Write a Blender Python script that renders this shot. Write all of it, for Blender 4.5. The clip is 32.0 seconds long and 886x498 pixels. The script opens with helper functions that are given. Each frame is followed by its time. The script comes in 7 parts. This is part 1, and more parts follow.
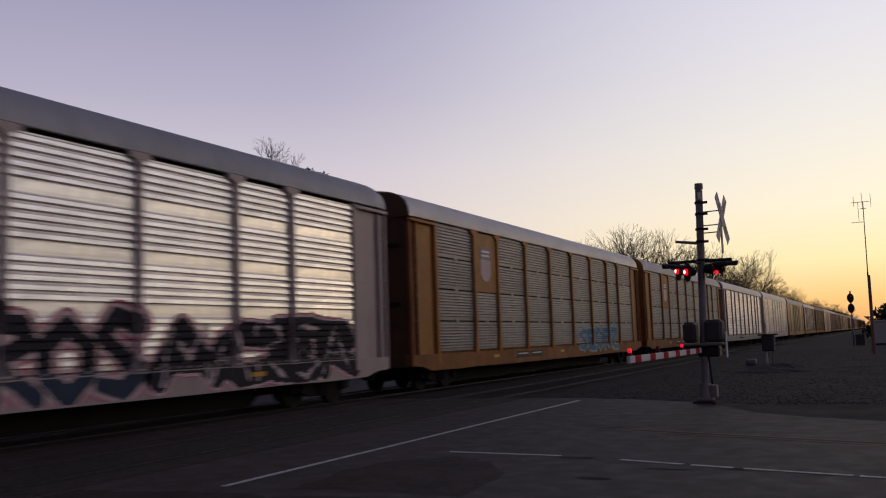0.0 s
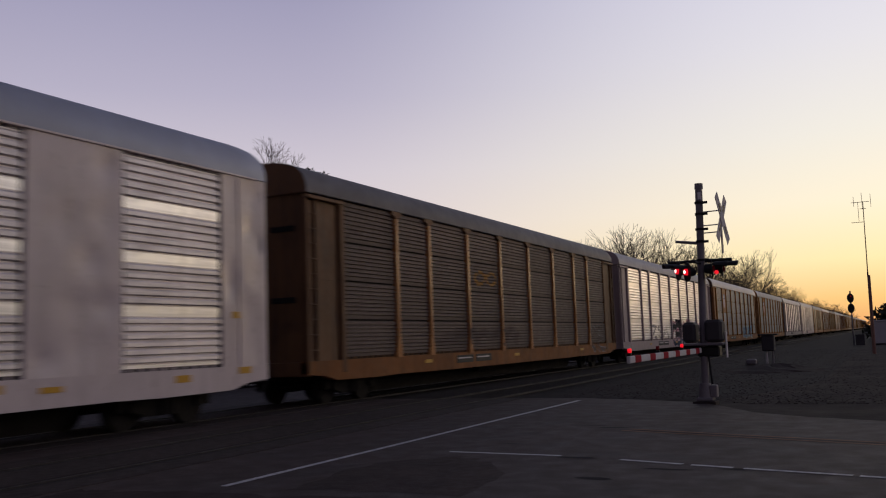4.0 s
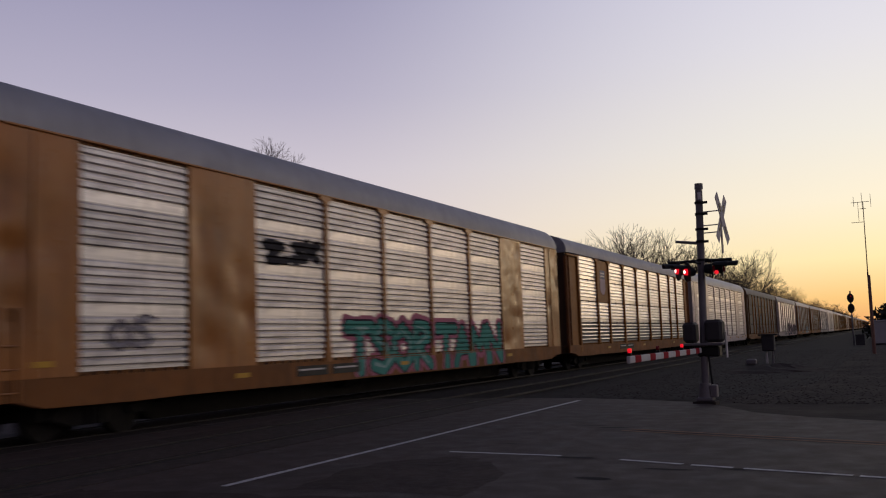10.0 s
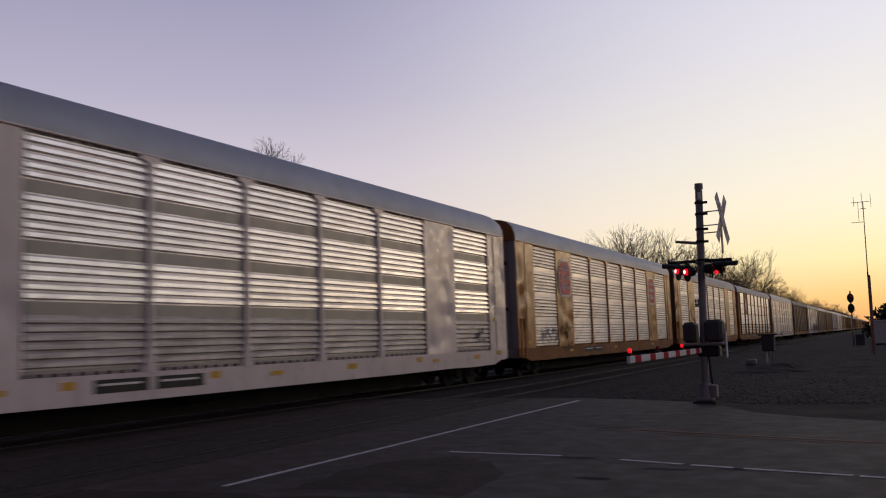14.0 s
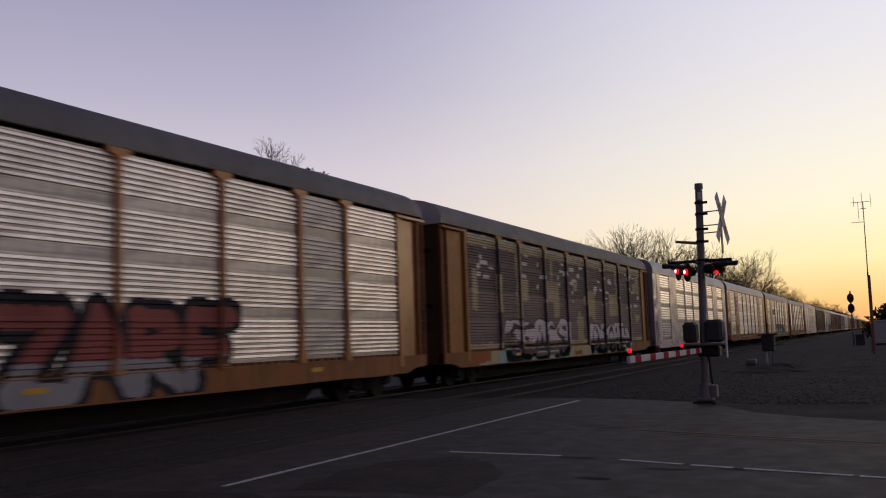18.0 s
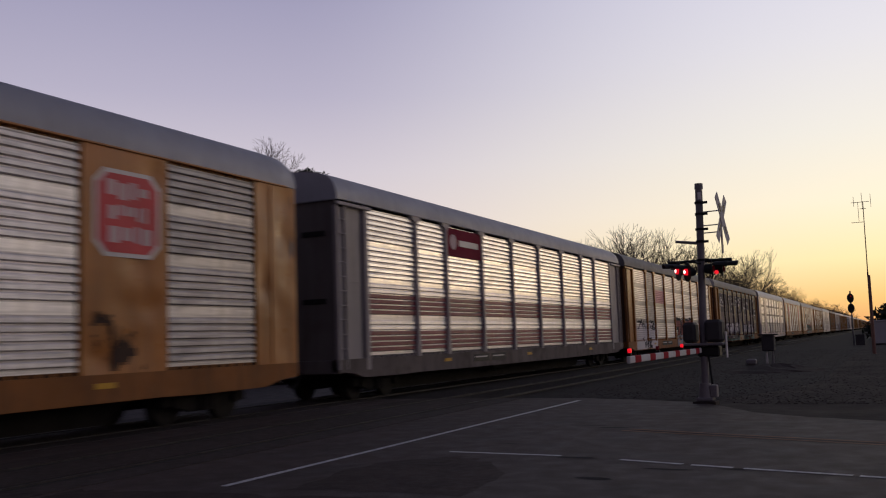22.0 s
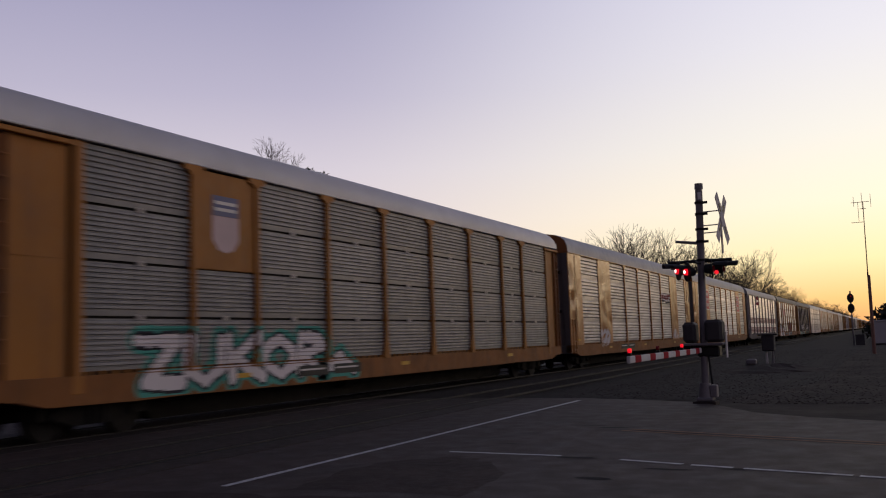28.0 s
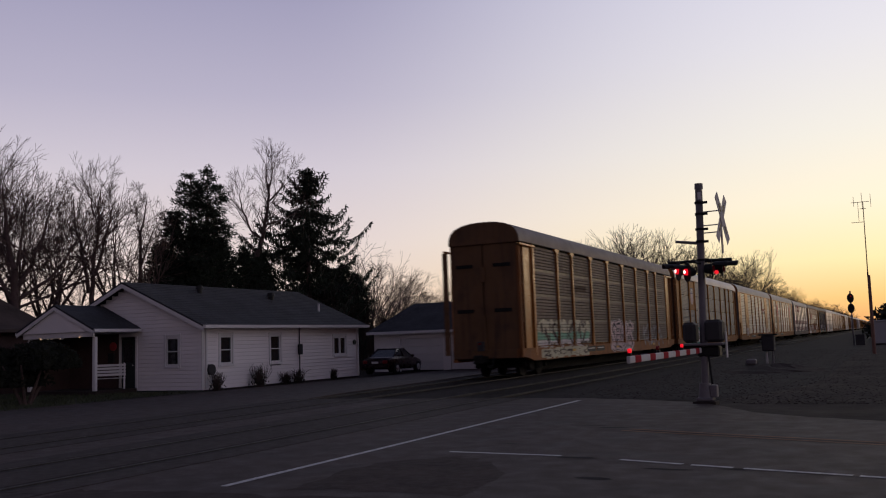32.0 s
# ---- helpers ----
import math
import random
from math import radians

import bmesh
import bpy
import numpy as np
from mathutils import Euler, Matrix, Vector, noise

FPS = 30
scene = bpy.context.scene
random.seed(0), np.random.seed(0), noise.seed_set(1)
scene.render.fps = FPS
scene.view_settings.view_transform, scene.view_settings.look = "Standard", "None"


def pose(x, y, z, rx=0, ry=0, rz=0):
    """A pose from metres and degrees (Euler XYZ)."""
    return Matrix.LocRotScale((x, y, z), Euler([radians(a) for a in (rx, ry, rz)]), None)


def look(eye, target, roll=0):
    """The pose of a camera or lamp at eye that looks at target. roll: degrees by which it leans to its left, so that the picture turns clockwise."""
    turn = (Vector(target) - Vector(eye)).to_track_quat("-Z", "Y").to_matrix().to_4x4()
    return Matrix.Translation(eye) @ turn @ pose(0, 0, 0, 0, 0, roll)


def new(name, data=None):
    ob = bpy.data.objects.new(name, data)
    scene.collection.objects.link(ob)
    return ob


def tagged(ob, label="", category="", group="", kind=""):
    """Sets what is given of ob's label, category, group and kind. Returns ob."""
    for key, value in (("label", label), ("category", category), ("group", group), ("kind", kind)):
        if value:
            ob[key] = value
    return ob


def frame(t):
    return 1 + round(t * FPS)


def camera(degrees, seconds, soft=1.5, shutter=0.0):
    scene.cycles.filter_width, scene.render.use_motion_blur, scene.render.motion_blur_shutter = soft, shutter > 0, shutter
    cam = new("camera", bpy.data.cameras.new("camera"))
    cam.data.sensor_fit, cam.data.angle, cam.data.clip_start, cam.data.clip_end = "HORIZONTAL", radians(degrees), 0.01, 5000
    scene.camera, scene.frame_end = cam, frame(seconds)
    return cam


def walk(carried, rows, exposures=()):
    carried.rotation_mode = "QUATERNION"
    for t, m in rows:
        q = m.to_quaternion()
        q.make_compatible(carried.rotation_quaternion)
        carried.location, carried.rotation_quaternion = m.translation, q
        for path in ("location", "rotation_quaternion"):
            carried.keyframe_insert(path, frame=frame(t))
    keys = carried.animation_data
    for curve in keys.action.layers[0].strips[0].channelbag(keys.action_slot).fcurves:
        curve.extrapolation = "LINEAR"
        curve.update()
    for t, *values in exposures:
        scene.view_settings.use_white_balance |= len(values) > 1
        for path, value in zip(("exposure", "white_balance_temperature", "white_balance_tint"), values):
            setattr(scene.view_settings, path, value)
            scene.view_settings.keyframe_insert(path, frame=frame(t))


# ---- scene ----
cam = camera(52.49, 32.0, soft=1.1, shutter=0.55)
walk(cam, [(0, pose(0, 0, 1.5, 95.87, 2.0, 26.12)), (32, pose(0, 0, 1.5, 95.87, 2.0, 26.12))],
     exposures=[(0, 0), (1, -0.1), (2, 0), (5, -0.05), (6, -0.1), (7, -0.18), (8, -0.27), (9, -0.1), (10, -0.05), (11, 0), (13, 0), (16, 0.08), (18, 0.03), (20, 0), (21, -0.07), (22, 0), (24, 0), (25.3, 0.07), (28, 0.1), (31, 0.1), (32, 0.02)])

# ---- world and sun: dusk, the sun just gone down ahead and to the right ----
SUN_AZ = radians(24)          # to the right of the track's direction (+Y)
SUN_DIR = Vector((math.sin(SUN_AZ), math.cos(SUN_AZ), 0.03)).normalized()


def lin(r, g, b, k=1.0):
    """Linear colour from 8-bit values."""
    f = lambda c: c / 255 / 12.92 if c < 10.3 else ((c / 255 + 0.055) / 1.055) ** 2.4
    return (f(r) * k, f(g) * k, f(b) * k, 1)


def ramp_node(nt, stops, src):
    n = nt.nodes.new("ShaderNodeValToRGB")
    el = n.color_ramp.elements
    while len(el) > 1:
        el.remove(el[-1])
    el[0].position, el[0].color = stops[0]
    for p, c in stops[1:]:
        e = el.new(p)
        e.color = c
    nt.links.new(src, n.inputs[0])
    return n.outputs[0]


def map_node(nt, src, a, b, c=0.0, d=1.0, smooth=False):
    n = nt.nodes.new("ShaderNodeMapRange")
    n.interpolation_type = "SMOOTHSTEP" if smooth else "LINEAR"
    for i, v in zip((1, 2, 3, 4), (a, b, c, d)):
        n.inputs[i].default_value = v
    nt.links.new(src, n.inputs[0])
    return n.outputs[0]


def mix_node(nt, fac, a, b, mode="MIX"):
    n = nt.nodes.new("ShaderNodeMix")
    n.data_type, n.blend_type = "RGBA", mode
    for sock, v in ((n.inputs[0], fac), (n.inputs[6], a), (n.inputs[7], b)):
        if isinstance(v, bpy.types.NodeSocket):
            nt.links.new(v, sock)
        else:
            sock.default_value = v
    return n.outputs[2]


def build_world():
    w = bpy.data.worlds.new("dusk_sky")
    scene.world = w
    w.use_nodes = True
    nt = w.node_tree
    bg = nt.nodes["Background"]
    tc = nt.nodes.new("ShaderNodeTexCoord")
    sep = nt.nodes.new("ShaderNodeSeparateXYZ")
    nt.links.new(tc.outputs["Generated"], sep.inputs[0])
    dot = nt.nodes.new("ShaderNodeVectorMath")
    dot.operation = "DOT_PRODUCT"
    flat = nt.nodes.new("ShaderNodeVectorMath")
    flat.operation = "MULTIPLY"
    flat.inputs[1].default_value = (1, 1, 0)
    unit = nt.nodes.new("ShaderNodeVectorMath")
    unit.operation = "NORMALIZE"
    nt.links.new(tc.outputs["Generated"], flat.inputs[0])
    nt.links.new(flat.outputs[0], unit.inputs[0])
    nt.links.new(unit.outputs[0], dot.inputs[0])
    dot.inputs[1].default_value = (math.sin(SUN_AZ), math.cos(SUN_AZ), 0)
    h = sep.outputs[2]
    c = dot.outputs["Value"]
    near = ramp_node(nt, [(0.0, lin(230, 161, 99)), (0.03, lin(246, 199, 123)), (0.07, lin(253, 232, 174)), (0.13, lin(250, 238, 210)),
                          (0.20, lin(238, 233, 222)), (0.29, lin(227, 224, 229)), (0.38, lin(216, 214, 229)), (0.55, lin(130, 133, 163)), (1.0, lin(50, 57, 81))], h)
    side = ramp_node(nt, [(0.0, lin(216, 183, 167)), (0.05, lin(224, 201, 189)), (0.11, lin(219, 204, 203)), (0.19, lin(203, 194, 205)),
                          (0.27, lin(178, 172, 193)), (0.36, lin(158, 154, 181)), (0.5, lin(100, 102, 130)), (1.0, lin(50, 57, 81))], h)
    back = ramp_node(nt, [(0.0, lin(86, 75, 83)), (0.1, lin(110, 95, 106)), (0.25, lin(114, 102, 117)), (0.5, lin(78, 76, 95)), (1.0, lin(50, 54, 82))], h)
    col = mix_node(nt, map_node(nt, c, -0.65, 0.3, smooth=True), back, side)
    col = mix_node(nt, map_node(nt, c, 0.5, 0.99, smooth=True), col, near)
    # a faint real atmosphere below it all, with the sun on the horizon
    sky = nt.nodes.new("ShaderNodeTexSky")
    sky.sky_type, sky.sun_disc = "NISHITA", False
    sky.sun_elevation, sky.sun_rotation = radians(1.5), SUN_AZ
    thin = mix_node(nt, 1.0, sky.outputs[0], (0.012, 0.012, 0.012, 1), "MULTIPLY")
    nt.links.new(mix_node(nt, 1.0, col, thin, "ADD"), bg.inputs[0])
    bg.inputs[1].default_value = 1.06


build_world()
sun = new("sun", bpy.data.lights.new("sun", "SUN"))
sun.data.energy, sun.data.angle, sun.data.color = 0.25, radians(15), (1.0, 0.72, 0.45)
sun.matrix_world = look((0, 0, 30), Vector((0, 0, 30)) - SUN_DIR)


# ---- materials ----
def material(name, col, rough=0.7, metal=0.0, var=0.25, grain=6.0, bump=0.0, fine=60.0, streak=0.0, rand=0.0, spec=0.3, dirt=None, dirt_amt=0.4, rolled=0.0, wave=0.0):
    """A surface with stains at two scales, optional downward streaks, relief and a tone of its own for each object."""
    m = bpy.data.materials.new(name)
    m.use_nodes = True
    nt = m.node_tree
    bs = nt.nodes["Principled BSDF"]
    tc = nt.nodes.new("ShaderNodeTexCoord")
    src = tc.outputs["Object"]

    def noise_tex(scale, detail=4.0, stretch=None):
        n = nt.nodes.new("ShaderNodeTexNoise")
        n.inputs["Scale"].default_value, n.inputs["Detail"].default_value = scale, detail
        if stretch:
            mp = nt.nodes.new("ShaderNodeMapping")
            mp.inputs["Scale"].default_value = stretch
            nt.links.new(src, mp.inputs[0])
            nt.links.new(mp.outputs[0], n.inputs["Vector"])
        else:
            nt.links.new(src, n.inputs["Vector"])
        return n.outputs["Fac"]

    base = (*col, 1)
    low = tuple(c * (1 - var) for c in col) + (1,)
    high = tuple(min(1, c * (1 + var)) for c in col) + (1,)
    c = mix_node(nt, map_node(nt, noise_tex(grain / 6), 0.3, 0.7), low, high)
    c = mix_node(nt, map_node(nt, noise_tex(fine), 0.25, 0.75, 0.0, 0.5), c, base)
    if streak:
        dcol = (*(dirt or tuple(v * 0.35 for v in col)), 1)
        c = mix_node(nt, map_node(nt, noise_tex(1.0, 5.0, (4.0, 4.0, 0.35)), 0.5, 0.75, 0.0, streak), c, dcol)
    if dirt:
        c = mix_node(nt, map_node(nt, noise_tex(grain / 3, 6.0), 0.5, 0.72, 0.0, dirt_amt), c, (*dirt, 1))
    if rolled:
        c = mix_node(nt, map_node(nt, noise_tex(1.0, 6.0, (1.0, 0.7, 16.0)), 0.42, 0.66, 0.0, rolled), c, tuple(v * 0.42 for v in col) + (1,))
        c = mix_node(nt, map_node(nt, noise_tex(3.0, 3.0), 0.55, 0.7, 0.0, rolled * 0.8), c, tuple(v * 0.5 for v in col) + (1,))
    if rand:
        oi = nt.nodes.new("ShaderNodeObjectInfo")
        hsv = nt.nodes.new("ShaderNodeHueSaturation")
        nt.links.new(map_node(nt, oi.outputs["Random"], 0, 1, 1 - rand, 1 + rand), hsv.inputs["Value"])
        nt.links.new(c, hsv.inputs["Color"])
        c = hsv.outputs[0]
    nt.links.new(c, bs.inputs["Base Color"])
    nt.links.new(map_node(nt, noise_tex(grain), 0.3, 0.7, max(0.03, rough - 0.1), min(1, rough + 0.1)), bs.inputs["Roughness"])
    bs.inputs["Metallic"].default_value = metal
    bs.inputs["Specular IOR Level"].default_value = spec
    if wave:
        b = nt.nodes.new("ShaderNodeBump")
        b.inputs["Strength"].default_value, b.inputs["Distance"].default_value = 1.0, wave
        nt.links.new(noise_tex(1.6, 1.0), b.inputs["Height"])
        nt.links.new(b.outputs[0], bs.inputs["Normal"])
    if bump:
        b = nt.nodes.new("ShaderNodeBump")
        b.inputs["Strength"].default_value, b.inputs["Distance"].default_value = 0.6, bump
        nt.links.new(noise_tex(fine, 6.0), b.inputs["Height"])
        nt.links.new(b.outputs[0], bs.inputs["Normal"])
    return m


def glow(name, col, strength):
    m = bpy.data.materials.new(name)
    m.use_nodes = True
    bs = m.node_tree.nodes["Principled BSDF"]
    bs.inputs["Base Color"].default_value = (*[c * 0.5 for c in col], 1)
    bs.inputs["Emission Color"].default_value = (*col, 1)
    bs.inputs["Emission Strength"].default_value = strength
    return m


def glass(name, col=(0.05, 0.05, 0.06), rough=0.05):
    m = bpy.data.materials.new(name)
    m.use_nodes = True
    bs = m.node_tree.nodes["Principled BSDF"]
    bs.inputs["Base Color"].default_value = (*col, 1)
    bs.inputs["Roughness"].default_value = rough
    bs.inputs["Transmission Weight"].default_value = 0.5
    return m


ASPHALT = material("asphalt", (0.044, 0.0285, 0.0252), 0.74, spec=0.3, var=0.25, grain=3, bump=0.01, fine=90, dirt=(0.03, 0.027, 0.028), dirt_amt=0.6)
PATCH = material("asphalt_patch", (0.022, 0.02, 0.021), 0.9, spec=0.15, var=0.3, bump=0.008, fine=80)
DARK_ASPHALT = material("rough_dark_asphalt", (0.037, 0.0245, 0.022), 0.85, spec=0.2, var=0.4, grain=8, bump=0.012, fine=30, dirt=(0.045, 0.031, 0.028), dirt_amt=0.7)
CONCRETE = material("crossing_panel", (0.034, 0.025, 0.023), 0.8, spec=0.22, var=0.25, bump=0.006, dirt=(0.03, 0.026, 0.026), dirt_amt=0.5, rand=0.12)
PAINT_WHITE = material("road_paint_white", (0.52, 0.51, 0.51), 0.7, var=0.25, grain=40, dirt=(0.09, 0.085, 0.085), dirt_amt=0.75)
PAINT_ORANGE = material("road_paint_orange", (0.19, 0.085, 0.04), 0.75, var=0.3, grain=40, dirt=(0.06, 0.045, 0.042), dirt_amt=0.9)
BALLAST = material("ballast", (0.027, 0.024, 0.024), 0.95, spec=0.1, var=0.25, grain=5, bump=0.008, fine=25)
STONE = material("ballast_stone", (0.037, 0.031, 0.03), 0.95, spec=0.1, var=0.4, grain=30, rand=0.0)
DIRT = material("gravel_ground", (0.033, 0.026, 0.0245), 0.95, spec=0.1, var=0.45, grain=3, bump=0.012, fine=30)
GRASS = material("winter_grass_soil", (0.035, 0.035, 0.022), 0.95, var=0.5, grain=4, bump=0.03, fine=30)
BLADE = material("grass_blade", (0.05, 0.058, 0.03), 0.8, var=0.4)
TIE = material("sleeper_wood", (0.045, 0.035, 0.03), 0.9, var=0.3, bump=0.01)
RAIL = material("rail_steel", (0.03, 0.025, 0.024), 0.7, spec=0.3, metal=0.0, var=0.3)
RAIL_TOP = material("rail_head_worn", (0.03, 0.024, 0.021), 0.6, spec=0.2, var=0.2)

TAN = material("tan_paint", (0.37, 0.14, 0.035), 0.36, wave=0.015, spec=0.32, var=0.28, grain=4, streak=0.5, dirt=(0.15, 0.065, 0.026), dirt_amt=0.5, rand=0.05)
ORANGE = material("yellow_orange_paint", (0.31, 0.122, 0.022), 0.6, spec=0.25, var=0.18, grain=4, streak=0.5, dirt=(0.15, 0.065, 0.03), dirt_amt=0.4, rand=0.05)
RUSTY = material("faded_rusty_brown_paint", (0.24, 0.09, 0.028), 0.7, spec=0.25, var=0.25, grain=4, streak=0.6, dirt=(0.09, 0.045, 0.03), dirt_amt=0.5, rand=0.06)
WHITE = material("off_white_paint", (0.57, 0.485, 0.485), 0.34, wave=0.015, spec=0.5, var=0.1, grain=4, streak=0.3, dirt=(0.3, 0.25, 0.24), dirt_amt=0.3, rand=0.03)
GREYPAINT = material("grey_paint", (0.28, 0.25, 0.26), 0.55, var=0.15, grain=4, streak=0.35, rand=0.04)
DARKBROWN = material("dark_brown_paint", (0.14, 0.07, 0.031), 0.65, var=0.3, grain=4, streak=0.75, dirt=(0.055, 0.03, 0.02), dirt_amt=0.75)
PURPLE = material("dark_purple_spray", (0.07, 0.05, 0.07), 0.8, spec=0.2, var=0.25, grain=4, streak=0.3)
SILVER = material("galvanised_screen", (0.87, 0.82, 0.81), 0.45, metal=0.55, var=0.12, grain=5, streak=0.3, dirt=(0.4, 0.35, 0.31), dirt_amt=0.25, rolled=0.4, rand=0.12)
# Bright zinc; on crests and bands it also stands for their shine.
SILVER_BRIGHT = material("bright_zinc_and_shine", (0.93, 0.9, 0.91), 0.36, metal=0.75, var=0.08, grain=5, streak=0.2, dirt=(0.5, 0.45, 0.4), dirt_amt=0.2, rolled=0.35, rand=0.1)
SILVER_GREY = material("grey_zinc_screen", (0.44, 0.41, 0.415), 0.48, metal=0.45, var=0.18, grain=5, streak=0.45, dirt=(0.2, 0.16, 0.14), dirt_amt=0.45, rolled=0.6, rand=0.16)
PALE_SCREEN = material("pale_painted_screen", (0.7, 0.64, 0.635), 0.42, metal=0.35, spec=0.4, var=0.1, grain=5, streak=0.3, dirt=(0.32, 0.27, 0.25), dirt_amt=0.3, rolled=0.35, rand=0.08)
# Dark grey for car ends, darker than the sides.
END_GREY = material("dark_grey_end_paint", (0.12, 0.105, 0.105), 0.6, var=0.2, grain=4, streak=0.5, dirt=(0.06, 0.045, 0.04), dirt_amt=0.5)
GRIME_SILL = material("grimy_rust_brown_sill", (0.235, 0.092, 0.027), 0.7, spec=0.2, var=0.25, grain=5, streak=0.45, dirt=(0.07, 0.035, 0.02), dirt_amt=0.45, rand=0.06)
GRIME_GREY = material("grimy_grey_sill", (0.14, 0.115, 0.11), 0.8, spec=0.15, var=0.3, grain=5, streak=0.6, dirt=(0.045, 0.036, 0.032), dirt_amt=0.7)
MAUVE_SCREEN = material("mauve_sprayed_screen", (0.13, 0.085, 0.09), 0.65, metal=0.1, var=0.25, grain=5, dirt=(0.16, 0.11, 0.09), dirt_amt=0.4, rand=0.1)
SILVER_DULL = material("weathered_screen", (0.68, 0.635, 0.63), 0.44, metal=0.45, var=0.15, grain=5, streak=0.4, dirt=(0.28, 0.23, 0.2), dirt_amt=0.35, rolled=0.55, rand=0.16)
GREY_SCREEN = material("grey_weathered_screen", (0.20, 0.19, 0.195), 0.55, metal=0.4, var=0.2, grain=5, streak=0.35, rand=0.1)
BROWN_SCREEN = material("brown_weathered_screen", (0.1, 0.073, 0.065), 0.65, metal=0.2, var=0.2, grain=5, streak=0.45, dirt=(0.1, 0.065, 0.05), dirt_amt=0.4, rand=0.12)
OLIVE_SCREEN = material("olive_sprayed_screen", (0.2, 0.17, 0.1), 0.6, metal=0.2, var=0.2, grain=5, streak=0.4, rand=0.1)
ROOF_GREY = material("galvanised_roof", (0.30, 0.30, 0.34), 0.6, metal=0.3, var=0.1, grain=3, streak=0.2)
ROOF_DARK = material("dark_roof", (0.13, 0.125, 0.135), 0.65, metal=0.2, var=0.15, grain=3)
ROOF_LIGHT = material("pale_roof", (0.5, 0.48, 0.5), 0.55, metal=0.2, var=0.1, grain=3)
ROOF_BLUE = material("blue_grey_roof", (0.33, 0.35, 0.42), 0.55, metal=0.3, var=0.1, grain=3)
DARKGREY = material("black_data_plate", (0.02, 0.019, 0.02), 0.6, var=0.15)
MAROON = material("maroon_striped_screen", (0.16, 0.012, 0.03), 0.5, metal=0.0, var=0.15, rand=0.08)
PALE_BAND = material("pale_dusty_band", (0.15, 0.13, 0.115), 0.55, metal=0.5, var=0.3, grain=8)
GREY_BAND = material("dull_grey_band", (0.28, 0.265, 0.25), 0.5, metal=0.4, var=0.2, grain=6)
PINK_SCREEN = material("pink_sprayed_screen", (0.42, 0.17, 0.22), 0.5, metal=0.2, var=0.15)
IRON = material("dirty_iron", (0.016, 0.014, 0.013), 0.85, spec=0.2, metal=0.2, var=0.3, grain=10)
# Near-black that stands in for the shade inside gaps and slots.
BLACK = material("black_gap_shade", (0.012, 0.011, 0.011), 0.9, var=0.2)
CONTAINER = material("sign_white", (0.6, 0.56, 0.55), 0.5, var=0.1)
TAN_SCREEN = material("tan_dusted_screen", (0.58, 0.51, 0.46), 0.44, metal=0.45, var=0.18, grain=5, streak=0.4, dirt=(0.26, 0.18, 0.13), dirt_amt=0.4, rolled=0.5, rand=0.18)
SIGN_RED = material("sign_red", (0.5, 0.055, 0.065), 0.55, var=0.2)
SIGN_BLUE = material("sign_blue", (0.1, 0.1, 0.2), 0.55, var=0.2)
YELLOW = material("yellow_reflector", (0.55, 0.3, 0.03), 0.4, var=0.1)
SPRAYS = {
    "black": material("spray_black", (0.022, 0.02, 0.026), 0.8, spec=0.2, var=0.3),
    "white": material("spray_white", (0.62, 0.56, 0.56), 0.8, spec=0.2, var=0.12),
    "pink": material("spray_pink", (0.42, 0.14, 0.2), 0.8, spec=0.2, var=0.2),
    "rose": material("spray_rose", (0.55, 0.42, 0.42), 0.8, spec=0.2, var=0.15),
    "teal": material("spray_teal", (0.07, 0.27, 0.22), 0.8, spec=0.2, var=0.2),
    "blue": material("spray_blue", (0.12, 0.2, 0.3), 0.8, spec=0.2, var=0.2),
    "red": material("spray_red", (0.25, 0.075, 0.065), 0.8, spec=0.2, var=0.25),
    "purple": PURPLE,
    "olive": material("spray_olive", (0.4, 0.32, 0.2), 0.8, spec=0.2, var=0.25),
    "green": material("spray_green", (0.24, 0.42, 0.3), 0.8, spec=0.2, var=0.2),
    "cream": material("spray_cream", (0.5, 0.46, 0.34), 0.8, spec=0.2, var=0.15),
    "grey": material("spray_grey", (0.26, 0.25, 0.27), 0.8, spec=0.2, var=0.2),
    "gold": material("spray_gold", (0.3, 0.16, 0.04), 0.8, spec=0.2, var=0.2),
    "orange": material("spray_orange", (0.3, 0.1, 0.03), 0.8, spec=0.2, var=0.25),
    "brown": material("spray_brown", (0.1, 0.075, 0.065), 0.8, spec=0.2, var=0.25),
    "darkbrown": material("spray_dark_brown", (0.06, 0.035, 0.025), 0.8, spec=0.2, var=0.25),
    "paleteal": material("spray_pale_teal", (0.28, 0.42, 0.39), 0.8, spec=0.2, var=0.2),
    "navy": material("spray_navy", (0.03, 0.045, 0.075), 0.8, spec=0.2, var=0.2),
}
SIDING = material("white_vinyl_siding", (0.84, 0.79, 0.79), 0.6, var=0.06, grain=3, rand=0.03)
TRIM = material("white_trim", (0.72, 0.69, 0.69), 0.5, var=0.05)
SHINGLE = material("dark_asphalt_shingle", (0.045, 0.045, 0.05), 0.9, var=0.3, grain=6, bump=0.01)
SHINGLE_BROWN = material("brown_shingle", (0.07, 0.05, 0.045), 0.9, var=0.3, grain=6, bump=0.01)
DOOR = material("dark_green_door", (0.03, 0.04, 0.04), 0.5)
PANE = glass("window_glass")
CURTAIN = material("curtain", (0.5, 0.47, 0.48), 0.9)
BARK_DARK = material("dark_line_bark", (0.045, 0.032, 0.028), 0.9, var=0.3, grain=8)
BARK = material("bare_bark", (0.1, 0.068, 0.064), 0.9, var=0.3, grain=8)
BARK_PALE = material("pale_bark", (0.12, 0.082, 0.072), 0.9, var=0.3, grain=8)
NEEDLE = material("conifer_needles", (0.022, 0.03, 0.02), 0.85, var=0.4)
